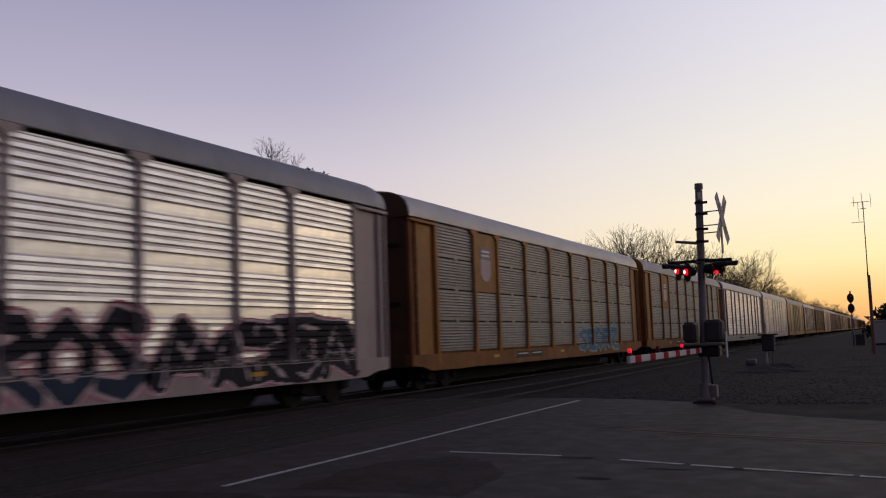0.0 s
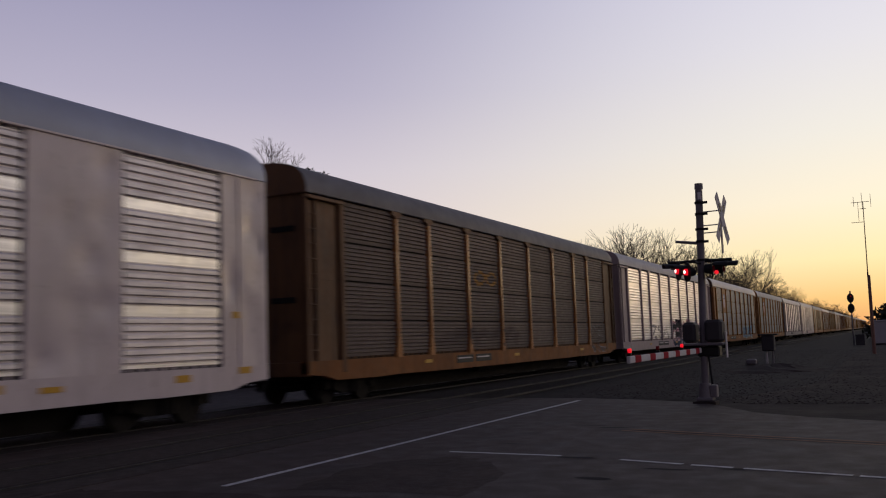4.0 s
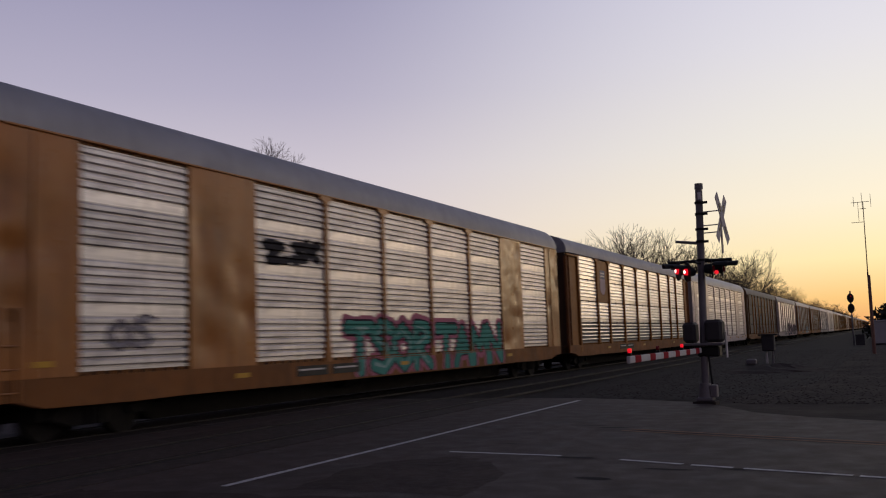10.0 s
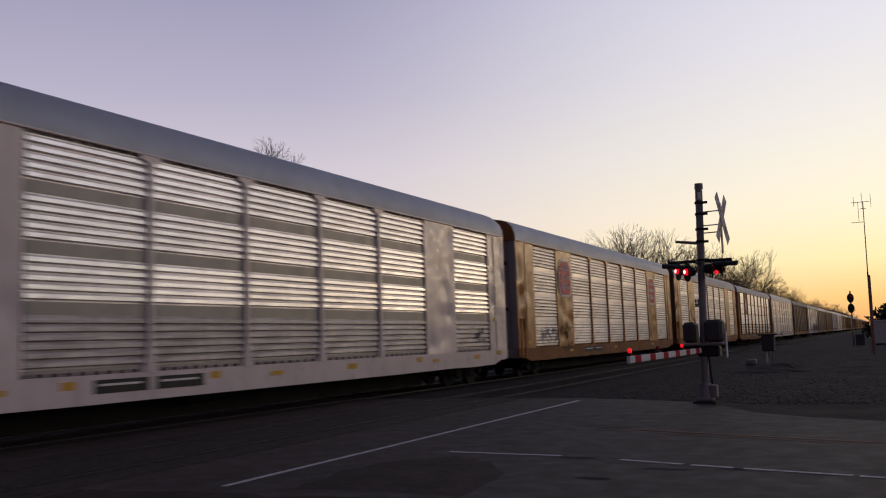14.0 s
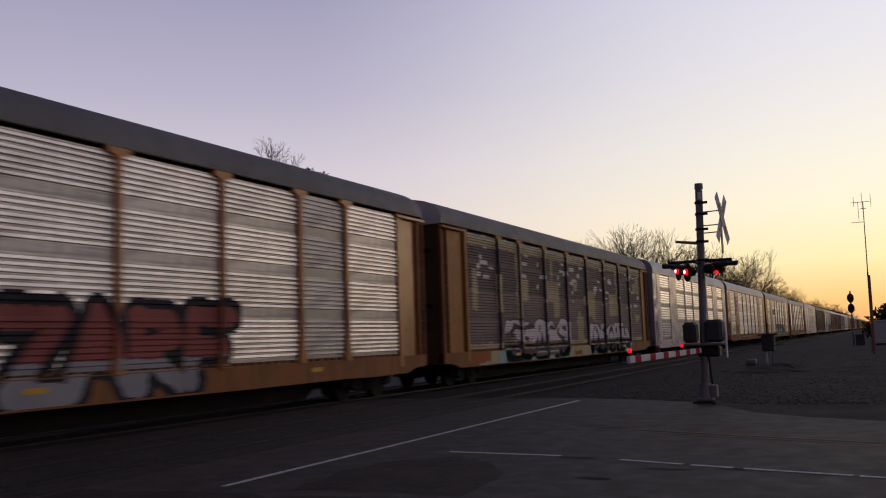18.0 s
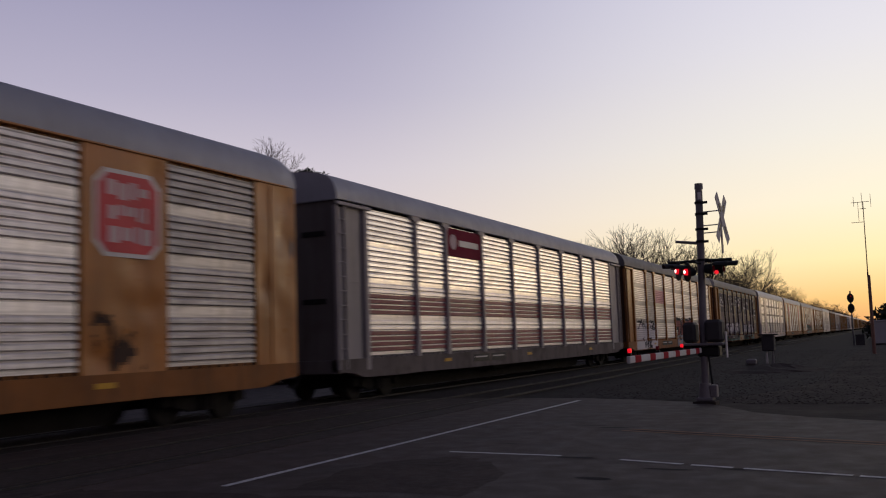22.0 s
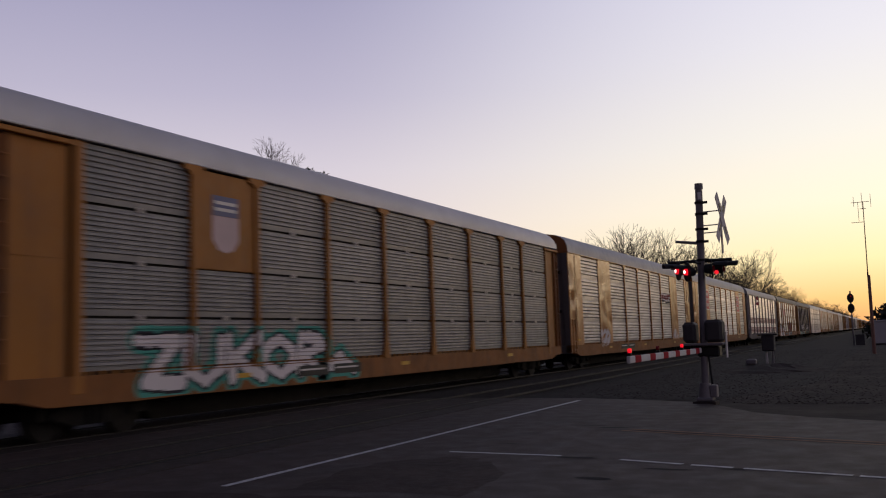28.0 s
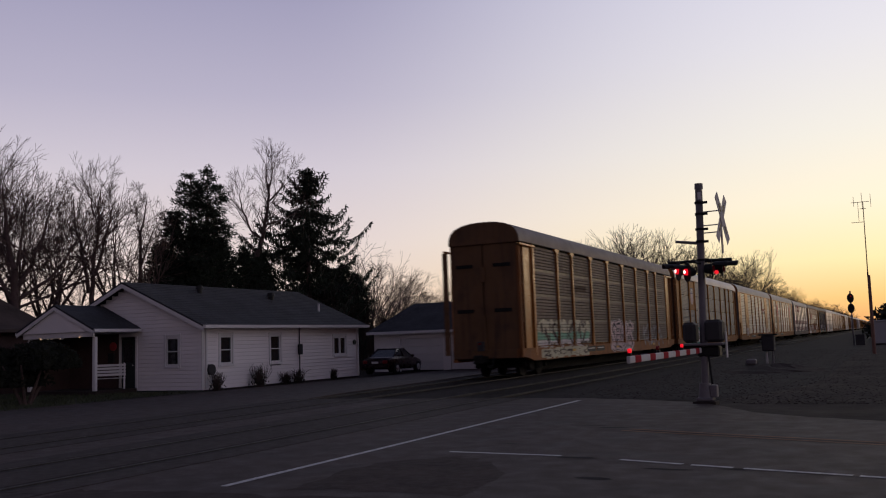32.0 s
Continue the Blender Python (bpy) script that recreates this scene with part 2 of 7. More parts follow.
BUSH = material("bush_leaves", (0.016, 0.018, 0.012), 0.85, var=0.4)
TWIG = material("twigs", (0.06, 0.04, 0.034), 0.9, var=0.3)
CAR_PAINT = material("maroon_car_paint", (0.022, 0.008, 0.011), 0.25, metal=0.3, var=0.1)
RUBBER = material("rubber", (0.02, 0.02, 0.02), 0.85)
CHROME = material("bright_alloy", (0.6, 0.6, 0.62), 0.3, metal=1.0)
GALV = material("galvanised_mast", (0.2, 0.185, 0.2), 0.6, metal=0.5, var=0.15, grain=10)
BOX_GREY = material("grey_box_paint", (0.05, 0.047, 0.05), 0.7, spec=0.2, var=0.15)
ARM_WHITE = material("gate_white", (0.55, 0.52, 0.52), 0.9, spec=0.1, var=0.1)
ARM_RED = material("gate_red", (0.3, 0.015, 0.025), 0.9, spec=0.1, var=0.1)
HOOD = material("black_hood", (0.012, 0.012, 0.013), 0.6)
LENS_ON = glow("lit_red_lens", (1.0, 0.01, 0.025), 0.8)
LENS_HOT = glow("lit_red_lens_bright", (1.0, 0.55, 0.5), 6.0)
BULB = glow("warm_bulb", (1.0, 0.6, 0.3), 0.5)
LENS_OFF = material("dark_red_lens", (0.2, 0.015, 0.02), 0.25)


# ---- mesh helpers ----
class Mesh:
    """Collects vertices and faces; mats holds a slot for each face."""

    def __init__(self):
        self.v, self.f, self.m = [], [], []

    def add(self, verts, faces, slot=0):
        o = len(self.v)
        self.v.extend(verts)
        self.f.extend(tuple(i + o for i in f) for f in faces)
        self.m.extend([slot] * len(faces))
        return self

    def box(self, x0, x1, y0, y1, z0, z1, b=0.0, slot=0):
        """A box; b: chamfer on all its edges."""
        if b <= 0:
            v = [(x, y, z) for x in (x0, x1) for y in (y0, y1) for z in (z0, z1)]
            return self.add(v, [(0, 1, 3, 2), (4, 6, 7, 5), (0, 4, 5, 1), (2, 3, 7, 6), (0, 2, 6, 4), (1, 5, 7, 3)], slot)
        c, h = ((x0 + x1) / 2, (y0 + y1) / 2, (z0 + z1) / 2), (abs(x1 - x0) / 2, abs(y1 - y0) / 2, abs(z1 - z0) / 2)
        b = min(b, *[q * 0.45 for q in h])
        v, idx = [], {}
        for s in [(i, j, k) for i in (-1, 1) for j in (-1, 1) for k in (-1, 1)]:
            for a in range(3):
                idx[s, a] = len(v)
                v.append(tuple(c[q] + s[q] * (h[q] - (0 if q == a else b)) for q in range(3)))
        f = []
        for a in range(3):
            u, w = (a + 1) % 3, (a + 2) % 3

            def corner(sa, su, sw):
                s = [0, 0, 0]
                s[a], s[u], s[w] = sa, su, sw
                return tuple(s)
            for sa in (-1, 1):
                q = [idx[corner(sa, *p), a] for p in ((-1, -1), (1, -1), (1, 1), (-1, 1))]
                f.append(tuple(q if sa > 0 else q[::-1]))
            for su in (-1, 1):
                for sw in (-1, 1):
                    q = [idx[corner(-1, su, sw), u], idx[corner(1, su, sw), u], idx[corner(1, su, sw), w], idx[corner(-1, su, sw), w]]
                    f.append(tuple(q if su * sw > 0 else q[::-1]))
        for s in [(i, j, k) for i in (-1, 1) for j in (-1, 1) for k in (-1, 1)]:
            q = [idx[s, 0], idx[s, 1], idx[s, 2]]
            f.append(tuple(q if s[0] * s[1] * s[2] > 0 else q[::-1]))
        return self.add(v, f, slot)

    def tube(self, p0, p1, r0, r1=None, n=10, caps=True, slot=0):
        r1 = r0 if r1 is None else r1
        p0, p1 = Vector(p0), Vector(p1)
        d = (p1 - p0).normalized()
        a = d.orthogonal().normalized()
        c = d.cross(a)
        v = []
        for p, r in ((p0, r0), (p1, r1)):
            v += [tuple(p + (a * math.cos(2 * math.pi * i / n) + c * math.sin(2 * math.pi * i / n)) * r) for i in range(n)]
        f = [(i, (i + 1) % n, n + (i + 1) % n, n + i) for i in range(n)]
        if caps:
            f += [tuple(range(n - 1, -1, -1)), tuple(range(n, 2 * n))]
        return self.add(v, f, slot)

    def prism(self, prof, y0, y1, slot=0, caps=True):
        """A closed outline of (x, z), counter-clockwise seen from -y, drawn out along y."""
        n = len(prof)
        v = [(x, y0, z) for x, z in prof] + [(x, y1, z) for x, z in prof]
        f = [((i + 1) % n, i, n + i, n + (i + 1) % n)[::-1] for i in range(n)]
        if caps:
            f += [tuple(range(n)), tuple(range(2 * n - 1, n - 1, -1))]
        return self.add(v, f, slot)

    def prism_x(self, prof, x0, x1, slot=0):
        """A closed outline of (y, z) drawn out along x."""
        n = len(prof)
        v = [(x0, y, z) for y, z in prof] + [(x1, y, z) for y, z in prof]
        f = [(i, (i + 1) % n, n + (i + 1) % n, n + i) for i in range(n)] + [tuple(range(n - 1, -1, -1)), tuple(range(n, 2 * n))]
        return self.add(v, f, slot)

    def data(self, name, mats, smooth=0.0):
        me = bpy.data.meshes.new(name)
        me.from_pydata(self.v, [], self.f)
        for m in (mats if isinstance(mats, (list, tuple)) else [mats]):
            me.materials.append(m)
        me.polygons.foreach_set("material_index", self.m)
        if smooth:
            me.polygons.foreach_set("use_smooth", [True] * len(self.f))
            me.set_sharp_from_angle(angle=radians(smooth))
        me.update()
        return me


def part(name, mesh, mats, parent, label="", at=(0, 0, 0), smooth=0.0, turn=0.0):
    """One mesh as a part of a thing, or of another part."""
    data = mesh if isinstance(mesh, bpy.types.Mesh) else mesh.data(name, mats, smooth)
    ob = new(name, data)
    ob.parent = parent
    ob.location = at
    ob.rotation_euler = (0, 0, radians(turn))
    return tagged(ob, label)


def thing(name, label, category, at=(0, 0, 0), turn=0.0, group="", kind=""):
    ob = new(name)
    ob.empty_display_size = 0.2
    ob.matrix_basis = pose(*at, 0, 0, turn)
    return tagged(ob, label, category, group, kind)


def solid(name, mesh, mats, label, category, at=(0, 0, 0), kind="", group="", smooth=0.0):
    ob = new(name, mesh.data(name, mats, smooth))
    ob.location = at
    return tagged(ob, label, category, group, kind)


# ---- plan: y runs along the tracks, x to the right of them ----
NEAR_TRACK, FAR_TRACK, GAUGE = -9.82, -13.87, 0.755
ROAD_END = 21.5      # where the paving between the rails stops


# ---- ground, road, tracks ----
def build_ground():
    g = Mesh()
    g.add([(-2500, -2500, -0.07), (2500, -2500, -0.07), (2500, 2500, -0.07), (-2500, 2500, -0.07)], [(0, 1, 2, 3)])
    solid("ground", g, DIRT, "dark bare gravelly ground beside the tracks", "ground", kind="structure")
    # paving: the crossing street, its bend on this side, and the street in front of the house
    outline = [(60, -60), (60, -4.5), (20, 9.0), (8, 13.2), (2.5, 15.1), (-0.2, 16.1), (-1.3, 16.7), (-2.3, 17.6), (-3.0, 18.9), (-3.8, 20.1), (-5.2, 20.9), (-6.8, ROAD_END),
               (-15.0, ROAD_END), (-15.4, 24.0), (-16.4, 40), (-17.5, 60), (-20.6, 60), (-20.9, 42), (-21.6, 30), (-22.0, 24), (-22.2, 18), (-21.6, 12), (-21.5, -60)]
    r = Mesh()
    n = len(outline)
    r.add([(x, y, 0) for x, y in outline] + [(x, y, -0.06) for x, y in outline],
          [tuple(range(n))] + [(i, n + i, n + (i + 1) % n, (i + 1) % n) for i in range(n)])
    solid("road", r, ASPHALT, "worn dark asphalt street crossing the tracks", "road", kind="structure")
    lawn = Mesh()
    lo = [(-22.3, -20), (-22.5, 18), (-22.7, 24), (-22.4, 26), (-23.0, 27), (-60, 27), (-60, -20)]
    lawn.add([(x, y, -0.03) for x, y in lo], [tuple(range(len(lo)))])
    solid("lawn", lawn, GRASS, "dull winter lawn in front of the porch", "lawn", kind="structure")


def build_markings():
    def strip(pts, w, mat, name, label):
        m = Mesh()
        v, f = [], []
        for i, (x, y) in enumerate(pts):
            a = Vector(pts[min(i + 1, len(pts) - 1)]) - Vector(pts[max(i - 1, 0)])
            nrm = Vector((-a.y, a.x)).normalized() * w / 2
            v += [(x + nrm.x, y + nrm.y, 0.006), (x - nrm.x, y - nrm.y, 0.006)]
        f = [(2 * i, 2 * i + 1, 2 * i + 3, 2 * i + 2) for i in range(len(pts) - 1)]
        m.add(v, f)
        solid(name, m, mat, label, "road marking", kind="structure")
    strip([(-6.64, 7.95), (-6.62, 12), (-6.62, 16), (-6.6, 20.65)], 0.10, PAINT_WHITE, "road_line_1", "thin worn white line painted along the tracks")
    for a, b in (((-5.45, 11.2), (-3.82, 11.07)), ((-3.0, 10.86), (-2.2, 10.62)), ((-2.1, 10.58), (-1.62, 10.46)), ((-1.5, 10.42), (-0.4, 10.15)), ((-0.34, 10.13), (3, 9.2)), ((3.1, 9.17), (9, 7.4))):
        strip([a, b], 0.085, PAINT_WHITE, "road_line_2", "broken worn white edge line on the asphalt")
    strip([(-3.85, 14.15), (-0.1, 12.8), (4, 11.3), (12, 8.6)], 0.09, PAINT_ORANGE, "road_line_3", "faded orange centre line on the asphalt")
    strip([(-3.8, 14.38), (-0.05, 13.03), (4, 11.53), (12, 8.83)], 0.09, PAINT_ORANGE, "road_line_3", "faded orange centre line on the asphalt")
    rng = random.Random(5)
    # The second outline is a plain dark strip on the near asphalt.
    for name, label, pts in (("road_patch", "rough dark tarred area of the asphalt", [(-5.75, 7.98), (-5.95, 9.1), (-5.85, 10.1), (-5.2, 10.8), (-4.5, 10.4), (-3.9, 9.3), (-3.8, 8.1)]),
                             ("road_patch", "dark strip laid on the near asphalt", [(-8.2, 7.32), (-7.7, 7.42), (-6.6, 7.55), (-5.0, 7.72), (-3.9, 7.84), (-3.6, 7.3), (-5.0, 6.8), (-8.1, 6.6)])):
        ring = []
        for (xa, ya), (xb, yb) in zip(pts, pts[1:] + pts[:1]):
            ring += [(xa + (xb - xa) * q + rng.gauss(0, 0.05), ya + (yb - ya) * q + rng.gauss(0, 0.05), 0.0035) for q in (0.0, 0.2, 0.4, 0.6, 0.8)]
        solid(name, Mesh().add(ring, [tuple(range(len(ring)))]), DARK_ASPHALT, label, "road patch", kind="structure")
    for x, y, a, b in ((-4.1, 14.6, 0.3, 0.07), (-4.6, 14.9, 0.35, 0.05), (-2.9, 9.4, 0.25, 0.1), (-1.6, 10.35, 0.2, 0.06), (-3.6, 10.95, 0.3, 0.08), (-0.4, 8.2, 0.5, 0.12), (-2.3, 10.2, 0.3, 0.05), (-4.9, 12.2, 0.25, 0.04)):
        m = Mesh()
        k = 14
        ring = [(x + a * math.cos(6.283 * i / k) * rng.uniform(0.7, 1.1), y + b * math.sin(6.283 * i / k) * rng.uniform(0.7, 1.1), 0.004) for i in range(k)]
        m.add(ring, [tuple(range(k))])
        solid("road_patch", m, PATCH, "dark worn patch in the asphalt", "road patch", kind="structure")


RAIL_PROF = [(-0.07, -0.17), (0.07, -0.17), (0.07, -0.155), (0.012, -0.13), (0.012, -0.045), (0.036, -0.035), (0.036, -0.003), (-0.036, -0.003), (-0.036, -0.035), (-0.012, -0.045), (-0.012, -0.13), (-0.07, -0.155)]


def build_tracks():
    tie = Mesh().box(-1.3, 1.3, -0.115, 0.115, -0.2, -0.03, 0.012).data("sleeper", TIE)
    for cx, z, nm in ((NEAR_TRACK, 0.02, "near"), (FAR_TRACK, 0.02, "far")):
        tr = thing("railway_track", "pair of worn steel rails on wooden sleepers in ballast", "railway track", (cx, 0, z), kind="structure", group="tracks")
        for s in (-GAUGE, GAUGE):
            m = Mesh().prism([(x + s, zz) for x, zz in RAIL_PROF], -60, 1400)
            rail = part("rail", m, RAIL, tr)
            top = Mesh().box(s - 0.033, s + 0.033, -60, 1400, -0.003, 0.0)
            part("rail_head", top, RAIL_TOP, rail, "polished bright running surface")
        y = ROAD_END + 0.4
        for i in range(150):
            part("sleeper", tie, None, tr, at=(0, y + i * 0.53, -0.02))
        rest = Mesh()
        for i in range(150, 500):
            yy = y + i * 0.53
            rest.box(-1.3, 1.3, yy - 0.115, yy + 0.115, -0.22, -0.05)
        tagged(part("sleepers", rest, TIE, tr), kind="stuff")
        # paved crossing panels between and beside the rails
        wide = {(-0.56, 0.56): "c", (-1.5, -0.92): "l", (0.92, 1.5): "r"}
        for (a, b) in wide:
            pm = Mesh().box(a, b, -1.2, 1.2, -0.1, 0.006).data("crossing_panel", CONCRETE)
            for i in range(12):
                part("crossing_panel", pm, None, tr, at=(0, ROAD_END - 1.21 - i * 2.42, -0.018))
        for s in (-GAUGE, GAUGE):
            # Shallow near-black strip paints the shade of the groove beside each rail.
            gap = Mesh().box(s - 0.19, s + 0.18, ROAD_END - 32, ROAD_END, -0.02, -0.0165)
            part("flangeway", gap, BLACK, tr)
    # ballast bed: one sheet and loose stones
    b = Mesh()
    y0, y1 = ROAD_END, 900
    prof = [(-1.5, -0.045), (-2.9, -0.02), (-6.9, -0.03), (-7.6, 0.0), (-16.0, 0.0), (-17.2, -0.06)]
    v = []
    ys = [y0, 26, 30, 36, 44, 60, 100, 200, 450, y1]
    for y in ys:
        k = min(1.0, (y - y0) / 6)
        v += [(x - (0 if i > 1 else (2.2 - i) * (1 - k)), y, z - 0.03) for i, (x, z) in enumerate(prof)]
    n = len(prof)
    b.add(v, [(j * n + i, j * n + n + i, j * n + n + i + 1, j * n + i + 1)[::-1] for j in range(len(ys) - 1) for i in range(n - 1)])
    solid("ballast_bed", b, BALLAST, "grey crushed stone ballast under the tracks", "ballast", kind="structure")
    rng = np.random.default_rng(3)
    m = Mesh()
    N = 20000
    yy = ROAD_END - 1.2 + (rng.random(N) ** 1.8) * 50
    xx = 2.5 - rng.random(N) ** 0.75 * 18.5
    base = np.array([(1, 0, 0), (-0.5, 0.87, 0), (-0.5, -0.87, 0), (0.1, 0.1, 0.4)])
    vs, fs = [], []
    for x, y in zip(xx, yy):
        if (y < ROAD_END and (x < -6.6 or y < 16.2 - (x + 0.2) * 1.45)) or y < 16.8 - x * 0.35:
            continue
        s = 0.014 + 0.024 * rng.random()
        a = rng.random() * 6.28
        c, sn = math.cos(a), math.sin(a)
        o = len(vs)
        zb = -0.035 if x < -2.9 else -0.06
        for p in base * s * rng.uniform(0.7, 1.4, (4, 1)):
            vs.append((x + p[0] * c - p[1] * sn, y + p[0] * sn + p[1] * c, zb + p[2]))
        fs += [(o, o + 1, o + 3), (o + 1, o + 2, o + 3), (o + 2, o, o + 3)]
    m.add(vs, fs)
    solid("ballast_stones", m, STONE, "loose grey ballast stones", "stones", kind="stuff")


build_ground()
build_markings()
build_tracks()

# ---- the train ----
CAR_LEN, PITCH = 27.2, 28.6
DOOR_ZONE = 1.8     # from a car's end to its first screen
SHIFT = {1: -0.2, 2: -0.15, 5: 0.2, 7: 0.15, 8: 0.4, 10: -0.1, 11: -0.15}     # slack in the couplings


def front_y(n, t):
    """Where the front of car n stands at t seconds."""
    q = t / 32
    return 0.978 * (-7.0176 + 13.3513 * t - 19.2088 * q * q + 10.4033 * q ** 3) - PITCH * n + SHIFT.get(n, 0.0)


ROWS = [(1.175, 2.09), (2.14, 3.09), (3.14, 4.09), (4.14, 5.17)]      # screens with open gaps between them
ROWS_SHUT = [(1.175, 2.14), (2.14, 3.14), (3.14, 4.14), (4.14, 5.13)]     # screens butted together
BAYS_A = [("s", 2.77), ("s", 2.05), ("s", 2.82), ("s", 2.83), ("s", 2.88), ("s", 2.87), ("s", 2.8), ("s", 2.03), ("s", 2.75)]
BAYS_B = [("f", 1.9), ("s", 2.72), ("f", 2.13), ("s", 2.8), ("s", 2.85), ("s", 2.87), ("s", 2.87), ("s", 2.73), ("f", 2.1), ("s", 2.72), ("f", 1.51)]


def screen_profile(h, ribs, band, narrow=False):
    """(out, up) points of a ribbed screen of height h; band: its flat part below the ribs."""
    pts = [(0.0, 0.0), (0.0, band)]
    step = (h - 0.03 - band) / ribs
    deep = -0.035 if ribs < 7 else -0.014
    for i in range(ribs):
        z = band + i * step
        pts += [(deep, z + 0.004), (deep, z + 0.2 * step), (0.006, z + 0.27 * step), (0.022, z + (0.6 if narrow else 0.36) * step), (0.017, z + 0.84 * step), (0.005, z + 0.98 * step)]
    return pts + [(0.0, h - 0.028), (0.0, h)]


def row_ribs(j, ribs, band):
    """Ribs and band of row j; the lowest row has hardly any band."""
    return (ribs + (1 if band > 0.15 else 0), 0.06) if j == 0 else (ribs, band)


CACHE = {}


def cached(key, make):
    if key not in CACHE:
        CACHE[key] = make()
    return CACHE[key]


def screen_mesh(w, h, mat, ribs, band, flat=None, crest=None, striped=99):
    """One ribbed screen; flat: the finish of its plain band; crest: that of the outer faces of its lowest striped ribs,
    a paint stripe or a shine put in as brighter colour.
    """
    flat, crest = flat or mat, crest or mat

    def make():
        p = screen_profile(h, ribs, band, crest is SILVER_BRIGHT and mat is GREY_SCREEN)
        v = [(o, 0.05, z) for o, z in p] + [(o, w - 0.05, z) for o, z in p]
        n = len(p)
        m = Mesh().add(v, [(i, n + i, n + i + 1, i + 1) for i in range(n - 1)])
        m.m[0] = 1
        # Outer rib faces take the crest colour: real stripes, or shine painted in.
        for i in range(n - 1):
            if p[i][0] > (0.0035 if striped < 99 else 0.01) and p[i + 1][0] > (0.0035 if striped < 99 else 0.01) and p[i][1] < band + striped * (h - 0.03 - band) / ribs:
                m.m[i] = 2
        return m.data("screen_panel", [mat, flat, crest])
    return cached(("screen", round(w, 3), round(h, 3), mat.name, flat.name, crest.name, ribs, band, striped), make)


ROOF_PROF = [(1.58, 5.20), (1.58, 5.33), (1.555, 5.50), (1.47, 5.72), (1.30, 5.90), (1.02, 6.02), (0.6, 6.10), (0.0, 6.14)]


def roof_mesh(mat, low=0.0):
    def make():
        half = [(x, 5.2 + (z - 5.2) * (1 - low)) for x, z in ROOF_PROF]
        prof = half + [(-x * 0.9, z) for x, z in half[-2::-1]]
        n = len(prof)
        m = Mesh()
        stations = [(-0.02, 0.985), (0.3, 0.995), (0.6, 1.0)]
        k = 18
        for i in range(1, k):
            y = 0.6 + i * (CAR_LEN - 1.2) / k
            stations += [(y, 1.0)]
        stations += [(CAR_LEN - 0.6, 1.0), (CAR_LEN - 0.22, 0.965), (CAR_LEN + 0.02, 0.90)]
        v = []
        for y, s in stations:
            drop = (1 - min(s, 1)) * 1.4
            v += [(x * (1 - (1 - s) * 0.25) if s < 1 else x * s, y, max(5.2, 5.2 + (z - 5.2) * (s if s > 1 else 1 - drop))) for x, z in prof]
        f = [(j * n + i, j * n + i + 1, j * n + n + i + 1, j * n + n + i)[::-1] for j in range(len(stations) - 1) for i in range(n - 1)]
        f += [tuple(range(n)), tuple(range(len(v) - 1, len(v) - n - 1, -1))]
        return m.add(v, f).data("roof", mat, 35)
    return cached(("roof", mat.name, low), make)


def wheelset_mesh():
    m = Mesh()
    for s in (-GAUGE, GAUGE):
        m.tube((s - 0.02, 0, 0), (s + 0.09 * (1 if s > 0 else -1), 0, 0), 0.42, 0.415, 22)
        m.tube((s - 0.055 * (1 if s > 0 else -1), 0, 0), (s - 0.025 * (1 if s > 0 else -1), 0, 0), 0.45, 0.45, 22)
        m.tube((s + 0.09 * (1 if s > 0 else -1), 0.2, 0.1), (s + 0.1 * (1 if s > 0 else -1), 0.2, 0.1), 0.05, 0.05, 8)
    m.tube((-1.0, 0, 0), (1.0, 0, 0), 0.08, 0.08, 10)
    return m.data("wheelset", IRON, 40)


def truck_frame_mesh():
    m = Mesh()
    for s in (-1, 1):
        x0, x1 = sorted((s * 0.93, s * 1.08))
        m.prism_x([(-1.25, 0.36), (-1.25, 0.58), (-0.55, 0.72), (0.55, 0.72), (1.25, 0.58), (1.25, 0.36), (0.95, 0.40), (0.5, 0.24), (-0.5, 0.24), (-0.95, 0.40)], x0, x1)
        for y in (-0.89, 0.89):
            m.tube((s * 1.05, y, 0.44), (s * 1.17, y, 0.44), 0.12, 0.11, 10)
        for y in (-0.16, 0, 0.16):
            m.tube((s * 1.12, y, 0.26), (s * 1.12, y, 0.56), 0.065, 0.065, 8)
    m.box(-1.05, 1.05, -0.22, 0.22, 0.42, 0.66, 0.03)
    return m.data("truck_frame", IRON)


def build_wheels(car, y0):
    tr = part("truck", cached("truck", truck_frame_mesh), None, car, at=(0, y0, 0))
    for y in (-0.89, 0.89):
        w = part("wheelset", cached("wheelset", wheelset_mesh), None, tr, at=(0, y, 0.42))
        WHEELS.append(w)


WHEELS = []


